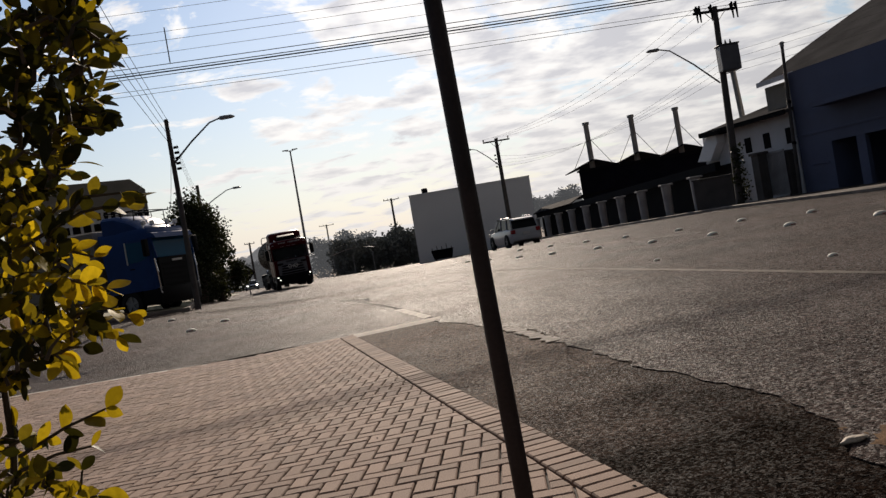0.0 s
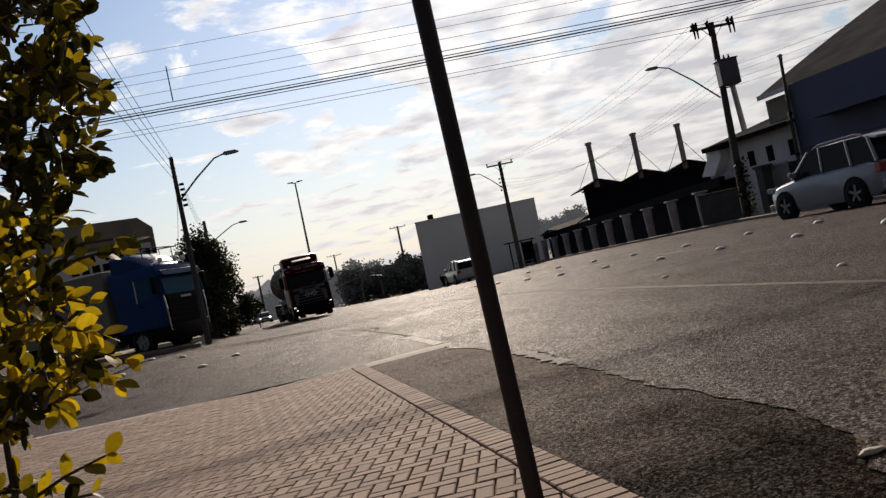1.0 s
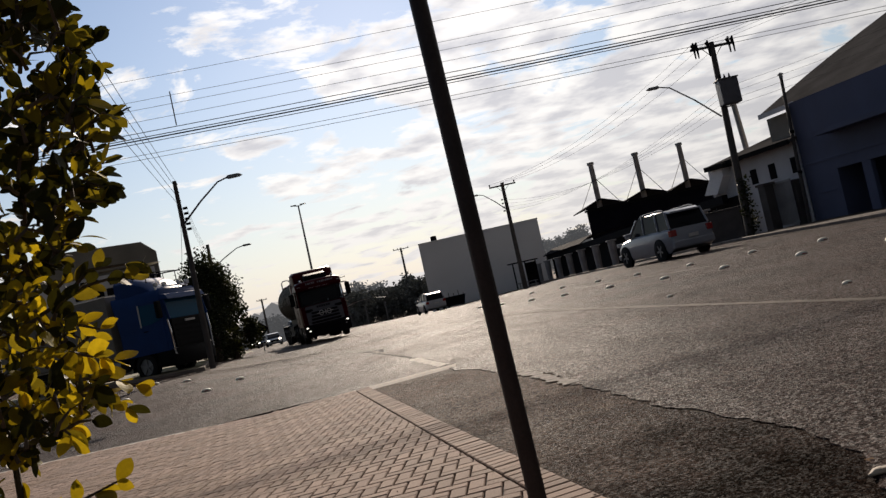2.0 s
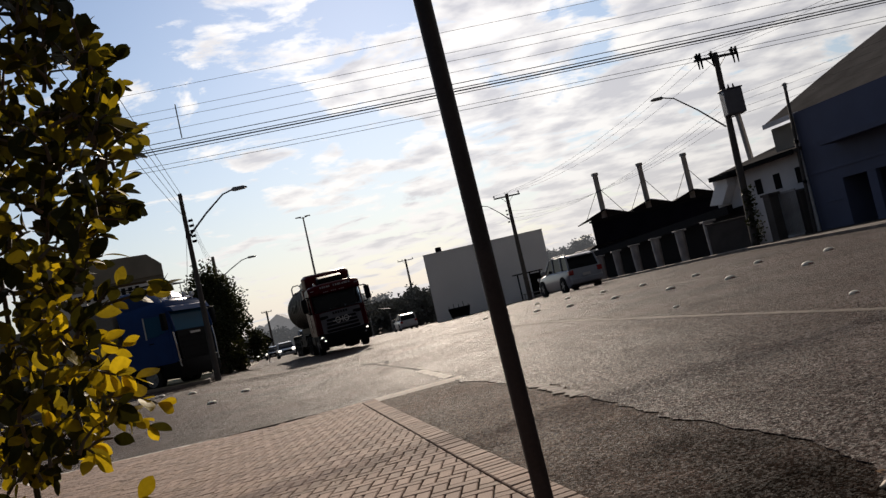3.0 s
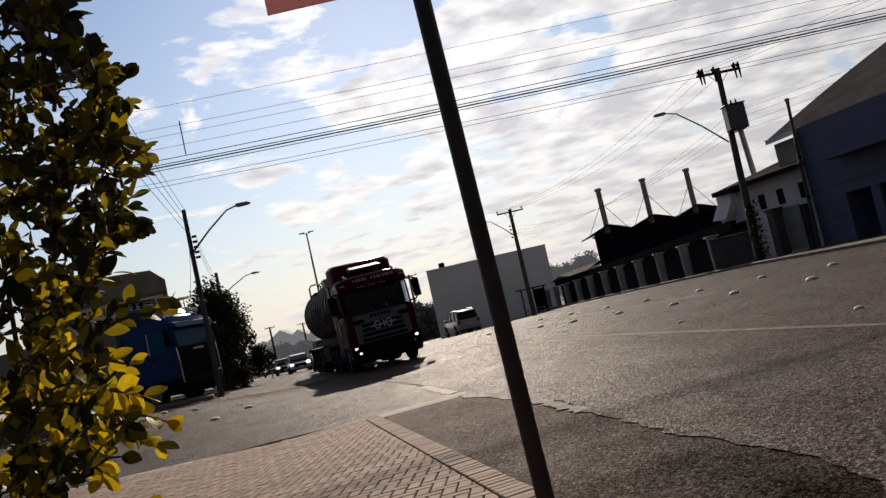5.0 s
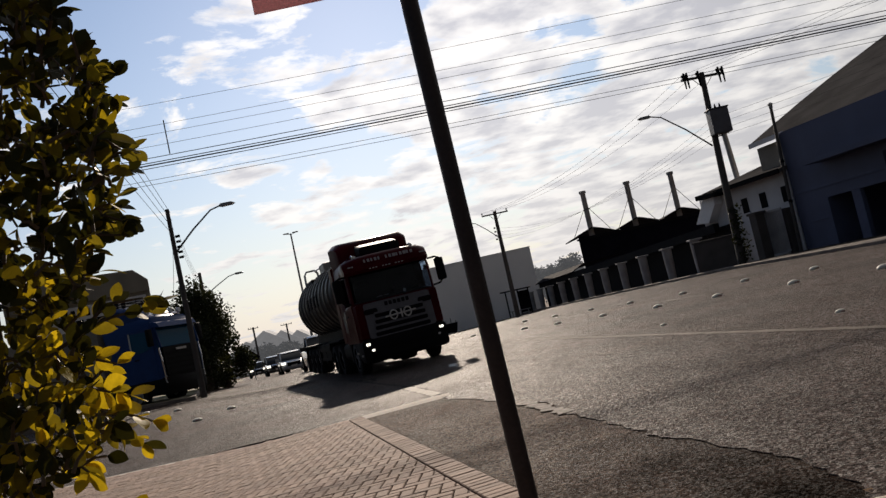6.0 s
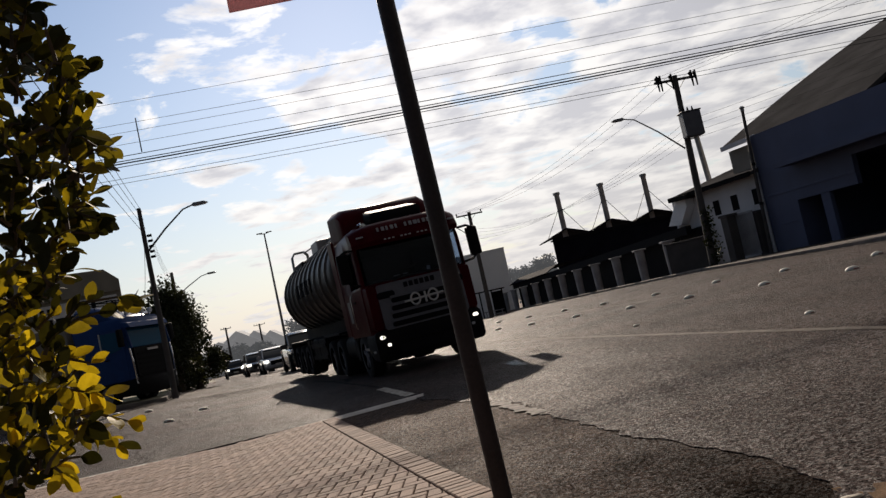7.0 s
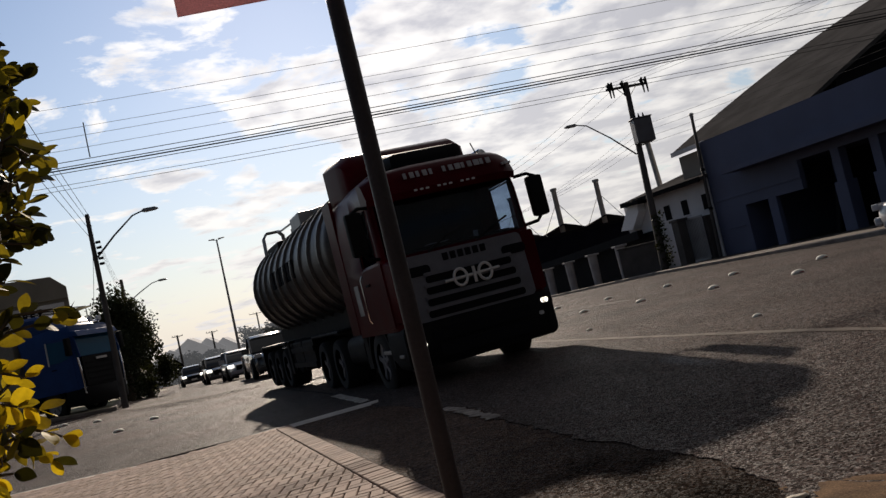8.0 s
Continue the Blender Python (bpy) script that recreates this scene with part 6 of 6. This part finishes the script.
def rock(name, x, y, r, flat, seed, material, label, z=None, turn=0.0):
    bm = bmesh.new()
    bmesh.ops.create_icosphere(bm, subdivisions=3, radius=1.0)
    for v in bm.verts:
        k = 1 + 0.35 * noise.noise(v.co * 1.3 + Vector((seed, 0, 0))) + 0.12 * noise.noise(v.co * 4 + Vector((seed, 3, 0)))
        v.co = Vector((v.co.x * r[0] * k, v.co.y * r[1] * k, v.co.z * flat * k))
    ob = part(name, bm, material, None, "", True)
    ob.matrix_world = Matrix.Translation((x, y, (land(x, y) - 0.014 if z is None else z) + flat * 0.7)) @ Matrix.Rotation(turn, 4, "Z")
    return tagged(ob, label, "stone")


# ochre dirt washed over the edge of the road
rows = []
for i in range(31):
    q = i / 30
    y = 1.5 + 2.05 * q
    xa = 1.30 + 0.16 * q + 0.07 * noise.noise((q * 7, 1, 0))
    wide = (0.95 * math.sin(math.pi * (0.12 + 0.86 * q)) ** 0.8 + 0.12 * noise.noise((q * 9, 4, 0)))
    row = []
    for j in range(19):
        x = xa + wide * j / 18
        heap = math.sin(math.pi * j / 18) * math.sin(math.pi * min(1, 0.02 + q)) ** 0.5
        row.append((x, y, road_z(x, y) - 0.003 + 0.013 * heap + 0.008 * noise.noise((x * 14, y * 14, 2)) + 0.003 * noise.noise((x * 45, y * 45, 5))))
    rows.append(row)
tagged(part("dirt_patch", sheet(rows), M_OCHRE, None, "", True), "ochre sand washed onto the road edge", "dirt", kind="structure")
rock("stone", 1.43, 3.34, (0.062, 0.022), 0.014, 2.0, M_STONE, "pale flat stone at the road edge", road_z(1.43, 3.34), 0.35)
bm = bmesh.new()
for _ in range(2200):
    y = 2.4 + 7.0 * rg.random() ** 1.7
    a, b = -0.2204 / 0.9754 * (y - 4.0) + 0.42, road_left(y)
    x = rg.uniform(a + 0.02, max(a + 0.1, b)) if rg.random() < 0.5 else b - abs(rg.gauss(0, 0.10)) + 0.03
    s = 0.003 + 0.013 * rg.random() ** 3
    m = Matrix.Translation((x, y, land(x, y) - 0.012)) @ Euler((rg.uniform(0, 6), rg.uniform(0, 6), rg.uniform(0, 6))).to_matrix().to_4x4()
    vs = bmesh.ops.create_cube(bm, size=s, matrix=m)["verts"]
    for v in vs:
        v.co += Vector((rg.uniform(-s, s), rg.uniform(-s, s), rg.uniform(-s, s))) * 0.25
tagged(part("loose_gravel", bm, M_OLD), "loose dark gravel on the shoulder", "gravel", kind="stuff")

# old cracks and the rim of a patch in the asphalt
M_CRACK = mat("cracked bitumen", (0.018, 0.014, 0.012), 0.95, vary=0.4, scale=8, bump=0.5, bump_scale=60, spec=0.1)
ribbon("road_crack", [(-3.6, 26.5), (-2.7, 23.6), (-2.2, 21.4), (-1.3, 17.6), (-0.75, 15.2), (-0.35, 12.9)], 0.05, M_CRACK, "dark ragged crack in the asphalt", lift=0.004, ragged=0.07)
ribbon("road_crack", [(-3.3, 23.8), (-2.6, 23.3), (-2.2, 22.6), (-2.0, 21.2)], 0.10, M_CRACK, "dark rim of an asphalt patch", lift=0.005, ragged=0.12)

# ---- sign post close by ----
PD = 2.8
psx, psy = PD * math.sin(radians(2.085)), PD * math.cos(radians(2.085))
post = thing("sign_post", Matrix.Translation((psx, psy, land(psx, psy))), "weathered dark steel sign post with a red plate", "road sign")
part("post", tube([(0.021, 0, -0.2), (0.0, 0, 1.18), (-0.031, 0, 3.2)], 0.0295, 20), M_POST, post, "scratched dark steel tube", True)
zb = EYE_Z + 0.018 + 2.8 * math.tan(radians(21.05)) - land(psx, psy)
xs_ = 2.8 * math.tan(radians(-8.45)) - psx
# paleness and translucency stand in for the sun's glare over the red plate
M_SIGN = leaf_mat("pale red sign sheet with painted glare", (0.55, 0.35, 0.36), (0.50, 0.30, 0.31), 0.38, 3.0, (1.0, 1.0, 1.0))
plate = part("plate", box((xs_, -0.036, zb), (xs_ + 1.02, -0.032, zb + 0.55), 0.0), M_SIGN, post, "rectangular red sign plate")
for s in (0.05, 0.45):
    part("clamp", tube([(-0.018, 0, zb + s), (-0.019, 0, zb + s + 0.04)], 0.036, 16), M_STEEL, post, "steel clamp")

# ---- golden hedge bush beside the viewer ----
bush = thing("hedge_bush", Matrix.Translation((-0.36, 0.62, land(-0.36, 0.62))), "golden and green hedge bush with small glossy leaves", "bush")
rg = random.Random(21)
bm_w, bm_d, bm_g, bm_o = bmesh.new(), bmesh.new(), bmesh.new(), bmesh.new()


def bush_edge(z):
    """How far the crown reaches to the right at a height (metres from the bush's middle)."""
    tab = ((-0.2, -0.05), (0.94, 0.085), (0.975, 0.09), (0.99, 0.05), (1.06, 0.045), (1.075, 0.08), (1.09, 0.105), (1.13, 0.105), (1.165, 0.09), (1.20, 0.095), (1.22, 0.112), (1.245, 0.125), (1.275, 0.135), (1.31, 0.128), (1.35, 0.128), (1.375, 0.115), (1.40, 0.105), (1.475, 0.0), (1.575, -0.1))
    for (z0, a), (z1, b) in zip(tab, tab[1:]):
        if z <= z1:
            return a + (b - a) * (z - z0) / (z1 - z0)
    return -0.1


def hedge_leaf(bm, m, L, W):
    """A small egg-shaped leaf, broadest past its middle, folded along its rib and curled at the tip."""
    curl, fold = rg.uniform(-0.05, 0.28), rg.uniform(0.05, 0.28)
    mid, lft, rgt = [], [], []
    for i in range(9):
        q = i / 8
        w = W / 2 * math.sin(math.pi * min(1.0, q ** 1.12)) ** 0.75 if 0 < i < 8 else 0.0
        z = -curl * L * q * q
        mid.append(bm.verts.new(m @ Vector((q * L, 0, z))))
        if 0 < i < 8:
            lft.append(bm.verts.new(m @ Vector((q * L, w, z + fold * w))))
            rgt.append(bm.verts.new(m @ Vector((q * L, -w, z + fold * w))))
    for side, back in ((lft, True), (rgt, False)):
        fs = [(mid[0], mid[1], side[0])] + [(mid[i + 1], mid[i + 2], side[i + 1], side[i]) for i in range(6)] + [(mid[7], mid[8], side[6])]
        for f in fs:
            bm.faces.new(f[::-1] if back else f)


def sprig(base, tip, n_leaf, gold, olive, L):
    """A twig with leaves in pairs, the last one at its tip."""
    base, tip = Vector(base), Vector(tip)
    bend = base.lerp(tip, 0.5) + Vector((rg.uniform(-0.004, 0.004), rg.uniform(-0.004, 0.004), rg.uniform(0.0, 0.008)))
    add_tube(bm_w, [base, bend, tip], [0.0016, 0.0012, 0.0008], 5)
    d = (tip - base).normalized()
    for k in range(n_leaf):
        q = 0.2 + 0.8 * k / max(1, n_leaf - 1)
        p = base.lerp(bend, q * 2) if q < 0.5 else bend.lerp(tip, q * 2 - 1)
        for s in (-1, 1):
            side = d.cross(Vector((rg.uniform(-1, 1), rg.uniform(-1, 1), rg.uniform(-0.3, 1)))).normalized() * s
            ax = (d * rg.uniform(0.4, 1.0) + side * rg.uniform(0.5, 1.0)).normalized()
            # leaves turn their faces up to the light, more or less
            up = Vector((rg.gauss(0, 0.5), rg.gauss(-0.45, 0.7), 0.55))
            up = (up - ax * up.dot(ax)).normalized()
            m = Matrix((ax, up.cross(ax), up)).transposed().to_4x4()
            m.translation = p
            l = L * rg.uniform(0.7, 1.2)
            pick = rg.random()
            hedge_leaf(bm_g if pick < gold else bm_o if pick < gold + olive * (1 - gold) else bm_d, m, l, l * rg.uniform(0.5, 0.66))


for k in range(9):
    a = rg.uniform(-1.5, 1.5)
    part("stem", tube([(rg.uniform(-0.22, -0.08), rg.uniform(-0.1, 0.12), -0.02), (-0.14 + 0.05 * a, 0.02 * a, 0.55), (-0.12 + 0.07 * a, 0.05 * a, 1.0), (-0.12 + 0.06 * a, 0.08 * a, 1.33)], [0.004, 0.0035, 0.003, 0.0015], 6), M_BARK, bush, "thin woody stem", True)
EYE = 1.105
for k in range(1650):
    ze = rg.uniform(0.78, 1.54)
    if ze < 1.07 and rg.random() < (0.55 if ze > 0.99 else 0.1):
        continue
    edge = bush_edge(ze)
    deep = rg.random() ** 1.4
    y = rg.uniform(-0.06, 0.15)
    far = (0.62 + y) / 0.62
    # the crown flares outwards with depth
    x = (edge - 0.36) * far + 0.36 - (0.019 if ze < 1.19 else 0.004) - deep * 0.28
    z = EYE + (ze - EYE) * far
    out = Vector((rg.uniform(-0.2, 0.8) * (1 - deep), rg.uniform(-0.8, 0.6), rg.uniform(-0.3, 0.9))).normalized() * rg.uniform(0.012, 0.024)
    # young growth is golden, mostly low; its loss deeper in paints the inner shade
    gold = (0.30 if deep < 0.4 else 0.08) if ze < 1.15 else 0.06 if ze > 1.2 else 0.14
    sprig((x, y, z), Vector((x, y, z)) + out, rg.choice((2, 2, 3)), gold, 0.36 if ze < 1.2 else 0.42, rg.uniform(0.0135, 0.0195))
# shoots that stand out of the outline: from, to, pairs of leaves, share of golden ones
for x0, z0, x1, z1, n, g in ((0.105, 1.316, 0.122, 1.316, 1, 0), (0.10, 1.27, 0.130, 1.277, 3, 0), (0.09, 1.25, 0.118, 1.242, 3, 0.1), (0.08, 1.23, 0.115, 1.232, 3, 0),
                             (0.05, 1.158, 0.132, 1.178, 6, 0), (0.08, 1.172, 0.122, 1.184, 3, 0), (0.07, 1.15, 0.095, 1.142, 3, 0.9), (0.07, 1.13, 0.100, 1.118, 4, 1), (0.075, 1.11, 0.112, 1.097, 4, 1),
                             (0.07, 1.10, 0.102, 1.083, 4, 0.9), (0.02, 1.01, 0.085, 1.033, 4, 0.7), (0.02, 1.0, 0.07, 1.008, 3, 0.1), (0.01, 0.955, 0.068, 0.972, 4, 0.8), (0.0, 0.945, 0.05, 0.948, 4, 0.7), (-0.03, 1.0, 0.02, 1.02, 4, 0.5)):
    sprig((x0 + 0.007, 0, z0), (x1 + 0.007, 0.005, z1), n, g, 0.4, 0.0185)
tagged(part("twig_mass", bm_w, M_BARK, bush, "fine woody twigs", True), kind="stuff")
tagged(part("olive_foliage", bm_o, M_LEAF_OLIVE, bush, "olive leaves, half-lit tone put into the colour", True), kind="stuff")
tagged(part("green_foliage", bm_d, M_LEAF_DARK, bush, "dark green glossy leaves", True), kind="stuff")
tagged(part("golden_foliage", bm_g, M_LEAF_GOLD, bush, "golden yellow leaves, sunlit look also put into the colour", True), kind="stuff")

# ---- block pavement: herringbone field and a soldier course along its edge ----
BD, BC = Vector((-0.2204, 0.9754)), Vector((0.9754, 0.2204))   # along the edge, and across it
B0 = Vector((0.12, 4.5))                                       # on the inner line of the edge course


def pave_xy(a, c):
    p = B0 + BD * a + BC * c
    return p.x, p.y


def pave_z(x, y):
    return land(x, y)


PAVE = tagged(part("pavement", sheet([[(x, y, pave_z(x, y) + 0.006) for x in [min(xx, B0.x - (y - B0.y) * 0.226 + 0.2) for xx in spread([(-12, -2, 10), (-2, 1.2, 10)])]] for y in spread([(-1.6, 12.9, 48)])]), M_SAND),
              "sand bed of a block pavement", "pavement", kind="structure")


def paver_mesh(l, w, h=0.03, b=0.006):
    """A block with chamfered upper edges."""
    x, y = l / 2, w / 2
    v = [(-x, -y, -h), (x, -y, -h), (x, y, -h), (-x, y, -h), (-x, -y, -b), (x, -y, -b), (x, y, -b), (-x, y, -b), (-x + b, -y + b, 0), (x - b, -y + b, 0), (x - b, y - b, 0), (-x + b, y - b, 0)]
    f = [(8, 9, 10, 11)]
    for i in range(4):
        j = (i + 1) % 4
        f += [(4 + i, 4 + j, 8 + j, 8 + i), (i, j, 4 + j, 4 + i)]
    return v, f


PV, PF = paver_mesh(0.190, 0.090)
p_mesh = bpy.data.meshes.new("paver")
p_mesh.from_pydata(PV, [], PF)
p_mesh.materials.append(M_PAVER)
rg = random.Random(3)


def cut_block(corners):
    """Block outline (along, across) cut off at the edge course."""
    out = []
    for (a0, c0), (a1, c1) in zip(corners, corners[1:] + corners[:1]):
        if c0 <= -0.006:
            out.append((a0, c0))
        if (c0 <= -0.006) != (c1 <= -0.006):
            q = (-0.006 - c0) / (c1 - c0)
            out.append((a0 + (a1 - a0) * q, -0.006))
    return out


GS, GC = math.sin(radians(16.7)), math.cos(radians(16.7))
blocks, cut = [], []
for i in range(-140, 45):
    for j in range(-75, 120):
        # herringbone on a 0.1 m grid, laid askew to the edge course
        k = (i - j) % 4
        if k == 0:
            gx, gy, lie = i + 1.0, j + 0.5, 0
        elif k == 3:
            gx, gy, lie = i + 0.5, j + 1.0, 1
        else:
            continue
        al, ac = (gy * GC - gx * GS) * 0.1, (gx * GC + gy * GS) * 0.1
        if ac > 0.1 or ac < -13 or not -6.5 < al < 9.5:
            continue
        x, y = pave_xy(al, ac)
        if not (-1.5 < y < 12.55 and x > -12):
            continue
        hx, hy = (0.095, 0.045) if lie == 0 else (0.045, 0.095)
        quad = [((gy * 0.1 + sy * hy) * GC - (gx * 0.1 + sx * hx) * GS, (gx * 0.1 + sx * hx) * GC + (gy * 0.1 + sy * hy) * GS) for sx, sy in ((-1, -1), (1, -1), (1, 1), (-1, 1))]
        if max(c for _, c in quad) <= -0.006:
            blocks.append((x, y, lie))
        else:
            q = cut_block(quad)
            if len(q) > 2:
                cut.append(q)


def block_pose(x, y, turn):
    ang = math.atan2(BD.y, BD.x) + turn + rg.uniform(-0.012, 0.012)
    tilt = Euler((rg.uniform(-0.012, 0.012), rg.uniform(-0.012, 0.012), ang))
    slope = Matrix.Rotation(math.atan(-0.042 if x > -3 else 0), 4, "Y")
    return Matrix.Translation((x, y, pave_z(x, y) + 0.026 + rg.uniform(-0.002, 0.002))) @ slope @ tilt.to_matrix().to_4x4()


AX, AY = Vector(pave_xy(1, 0)) - Vector(pave_xy(0, 0)), Vector(pave_xy(0, 1)) - Vector(pave_xy(0, 0))
BASE = math.atan2(BD.y, BD.x)


def grid_turn(lie):
    """Turn of a block against the edge course."""
    v = AY * GC - AX * GS if lie == 0 else AX * GC + AY * GS
    return math.atan2(v.y, v.x) - BASE


blocks.sort(key=lambda q: (q[0] + 0.3) ** 2 + (q[1] - 4.6) ** 2)
for x, y, lie in blocks[:300]:
    ob = new("paver", p_mesh)
    ob.parent = PAVE
    ob.matrix_world = block_pose(x, y, grid_turn(lie))
vs, fs = [], []
for x, y, lie in blocks[300:]:
    m = block_pose(x, y, grid_turn(lie))
    o = len(vs)
    vs += [tuple(m @ Vector(v)) for v in PV]
    fs += [tuple(o + i for i in f) for f in PF]
for q in cut:
    pts = [Vector(pave_xy(*p)) for p in q]
    if sum(pts[i].cross(pts[(i + 1) % len(pts)]) for i in range(len(pts))) < 0:
        pts.reverse()
    mid, o, n = sum(pts, Vector((0, 0))) / len(pts), len(vs), len(pts)
    for z, inn in ((-0.03, 0.0), (-0.006, 0.0), (0.0, 0.006)):
        for p in pts:
            p2 = p + (mid - p).normalized() * inn
            vs.append((p2.x, p2.y, pave_z(p2.x, p2.y) + 0.026 + z))
    fs.append(tuple(o + 2 * n + i for i in range(n)))
    for r in (0, 1):
        fs += [(o + r * n + i, o + r * n + (i + 1) % n, o + (r + 1) * n + (i + 1) % n, o + (r + 1) * n + i) for i in range(n)]
me = bpy.data.meshes.new("pavers")
me.from_pydata(vs, [], fs)
me.materials.append(M_PAVER)
rest = new("pavers", me)
rest.parent = PAVE
tagged(rest, kind="stuff")
for k in range(-62, 82):
    x, y = pave_xy(0.05 + 0.1 * k, 0.105)
    ob = new("edge_paver", p_mesh)
    ob.parent = PAVE
    ob.matrix_world = block_pose(x, y, math.pi / 2)
# dark scraps of dry leaf and grit lying on the blocks
bm = bmesh.new()
for _ in range(170):
    al, ac = rg.uniform(-2.4, 5.5), rg.uniform(-2.6, 0.2)
    x, y = pave_xy(al, ac)
    q = 0.004 + 0.012 * rg.random() ** 2.5
    m = Matrix.Translation((x, y, pave_z(x, y) + 0.030)) @ Euler((rg.uniform(-0.4, 0.4), rg.uniform(-0.4, 0.4), rg.uniform(0, 6))).to_matrix().to_4x4()
    leaf_shape(bm, m, q * 1.6, q)
tagged(part("leaf_litter", bm, M_BARK), "dark scraps of dry leaf on the blocks", "litter", kind="stuff")
# pale concrete edging at the end of the pavement
rows = []
for x in spread([(-12, -0.2, 90)]):
    y = 12.6 - 0.0117 * (x + 0.32) + 0.015 * noise.noise((x * 2, 3, 0))
    rows.append([(x, y + dy, road_z(x, y) + dz) for dy, dz in ((-0.42, -0.035), (-0.3, -0.008), (-0.13, 0.010), (0.06, 0.012), (0.08, 0.002))])
tagged(part("edging", sheet(rows), M_EDGE, None), "pale concrete edging strip of the pavement", "edging", kind="structure")


# ---- what moves ----
def car_row(u, s, away, lift=0.0):
    x, y = on_lane(u, s)
    d = LANE if away else -LANE
    return facing(x, y, road_z(x, y) + lift, d.x, d.y)


def roll_wheels(vehicle, metres):
    """Turn each wheel by the way that the vehicle has gone; metres gives it at each time."""
    for hub in [o for o in vehicle.children if o.name.split(".")[0] == "wheel"]:
        r = hub.location.z
        here = hub.location.copy()
        walk(hub, [(k / 30, Matrix.Translation(here) @ Matrix.Rotation(metres(k / 30) / r, 4, "Y")) for k in range(0, 241)])


def between(table, t):
    for (t0, a), (t1, b) in zip(table, table[1:]):
        if t <= t1:
            return a + (b - a) * (t - t0) / (t1 - t0)
    return table[-1][1]


def motions():
    # the tanker comes down its lane towards the viewer, leaning with the road's camber
    # seconds, metres to go, metres to the side, settling on the road's dips
    run = [(0.0, 47.8, 0.38, 0.0), (0.5, 44.3, 0.37, 0.0), (1.0, 40.8, 0.36, 0.0), (1.5, 37.4, 0.35, 0.0), (3.0, 29.0, 0.36, -0.01), (3.5, 26.2, 0.36, -0.01), (4.0, 23.4, 0.36, -0.01), (4.5, 20.7, 0.36, -0.01), (6.0, 12.0, 0.37, -0.01), (6.5, 9.1, 0.36, -0.01), (7.0, 6.3, 0.33, -0.02), (7.5, 3.3, 0.24, -0.04), (8.0, 0.08, 0.15, -0.10)]
    walk(tanker, [(t, car_row(u, s, False, lift) @ Matrix.Rotation(radians(1.2), 4, "Z") @ Matrix.Rotation(radians(1.8), 4, "X")) for t, s, u, lift in run])
    way = [(t, 47.8 - s) for t, s, u, lift in run]
    roll_wheels(tanker, lambda t: between(way, t))
    for car_, u, away, table in (
        (suv, 12.2, True, [(0.0, -1.7), (0.5, 3.2), (1.0, 8.3), (1.5, 13.7), (3.0, 29.7), (3.5, 35.3), (4.5, 47.0), (6.0, 66.0), (8.0, 91.0)]),
        (white_suv, 12.3, True, [(0.0, 36.2), (0.5, 43.0), (1.0, 49.9), (1.5, 55.7), (3.0, 76.2), (3.5, 84.6), (4.5, 101.0), (6.0, 127.0), (8.0, 160.0)]),
        (silver_car, -0.1, False, [(0.0, 118.0), (1.5, 100.0), (3.0, 75.0), (4.5, 64.0), (6.5, 45.0), (7.0, 41.0), (8.0, 33.5)]),
        (dark_car, -0.7, False, [(0.0, 134.0), (1.5, 114.0), (3.0, 95.0), (4.5, 78.0), (6.5, 52.0), (7.0, 47.5), (8.0, 40.0)]),
        (small_car, -1.4, False, [(0.0, 150.0), (1.5, 130.0), (3.0, 112.0), (4.5, 96.0), (6.5, 73.0), (8.0, 57.0)]),
        (pick_up, 0.35, False, [(0.0, 68.0), (1.5, 57.5), (3.0, 49.0), (4.5, 41.0), (6.5, 31.5), (7.0, 29.5), (8.0, 26.0)]),
        (entering, 12.2, True, [(0.0, -46.0), (4.0, -22.5), (6.0, -10.6), (7.0, -4.9), (8.0, 1.2)]),
    ):
        walk(car_, [(t, car_row(u, s, away)) for t, s in table])
        s0 = table[0][1]
        roll_wheels(car_, lambda t, tb=table, s0=s0: abs(between(tb, t) - s0))


motions()
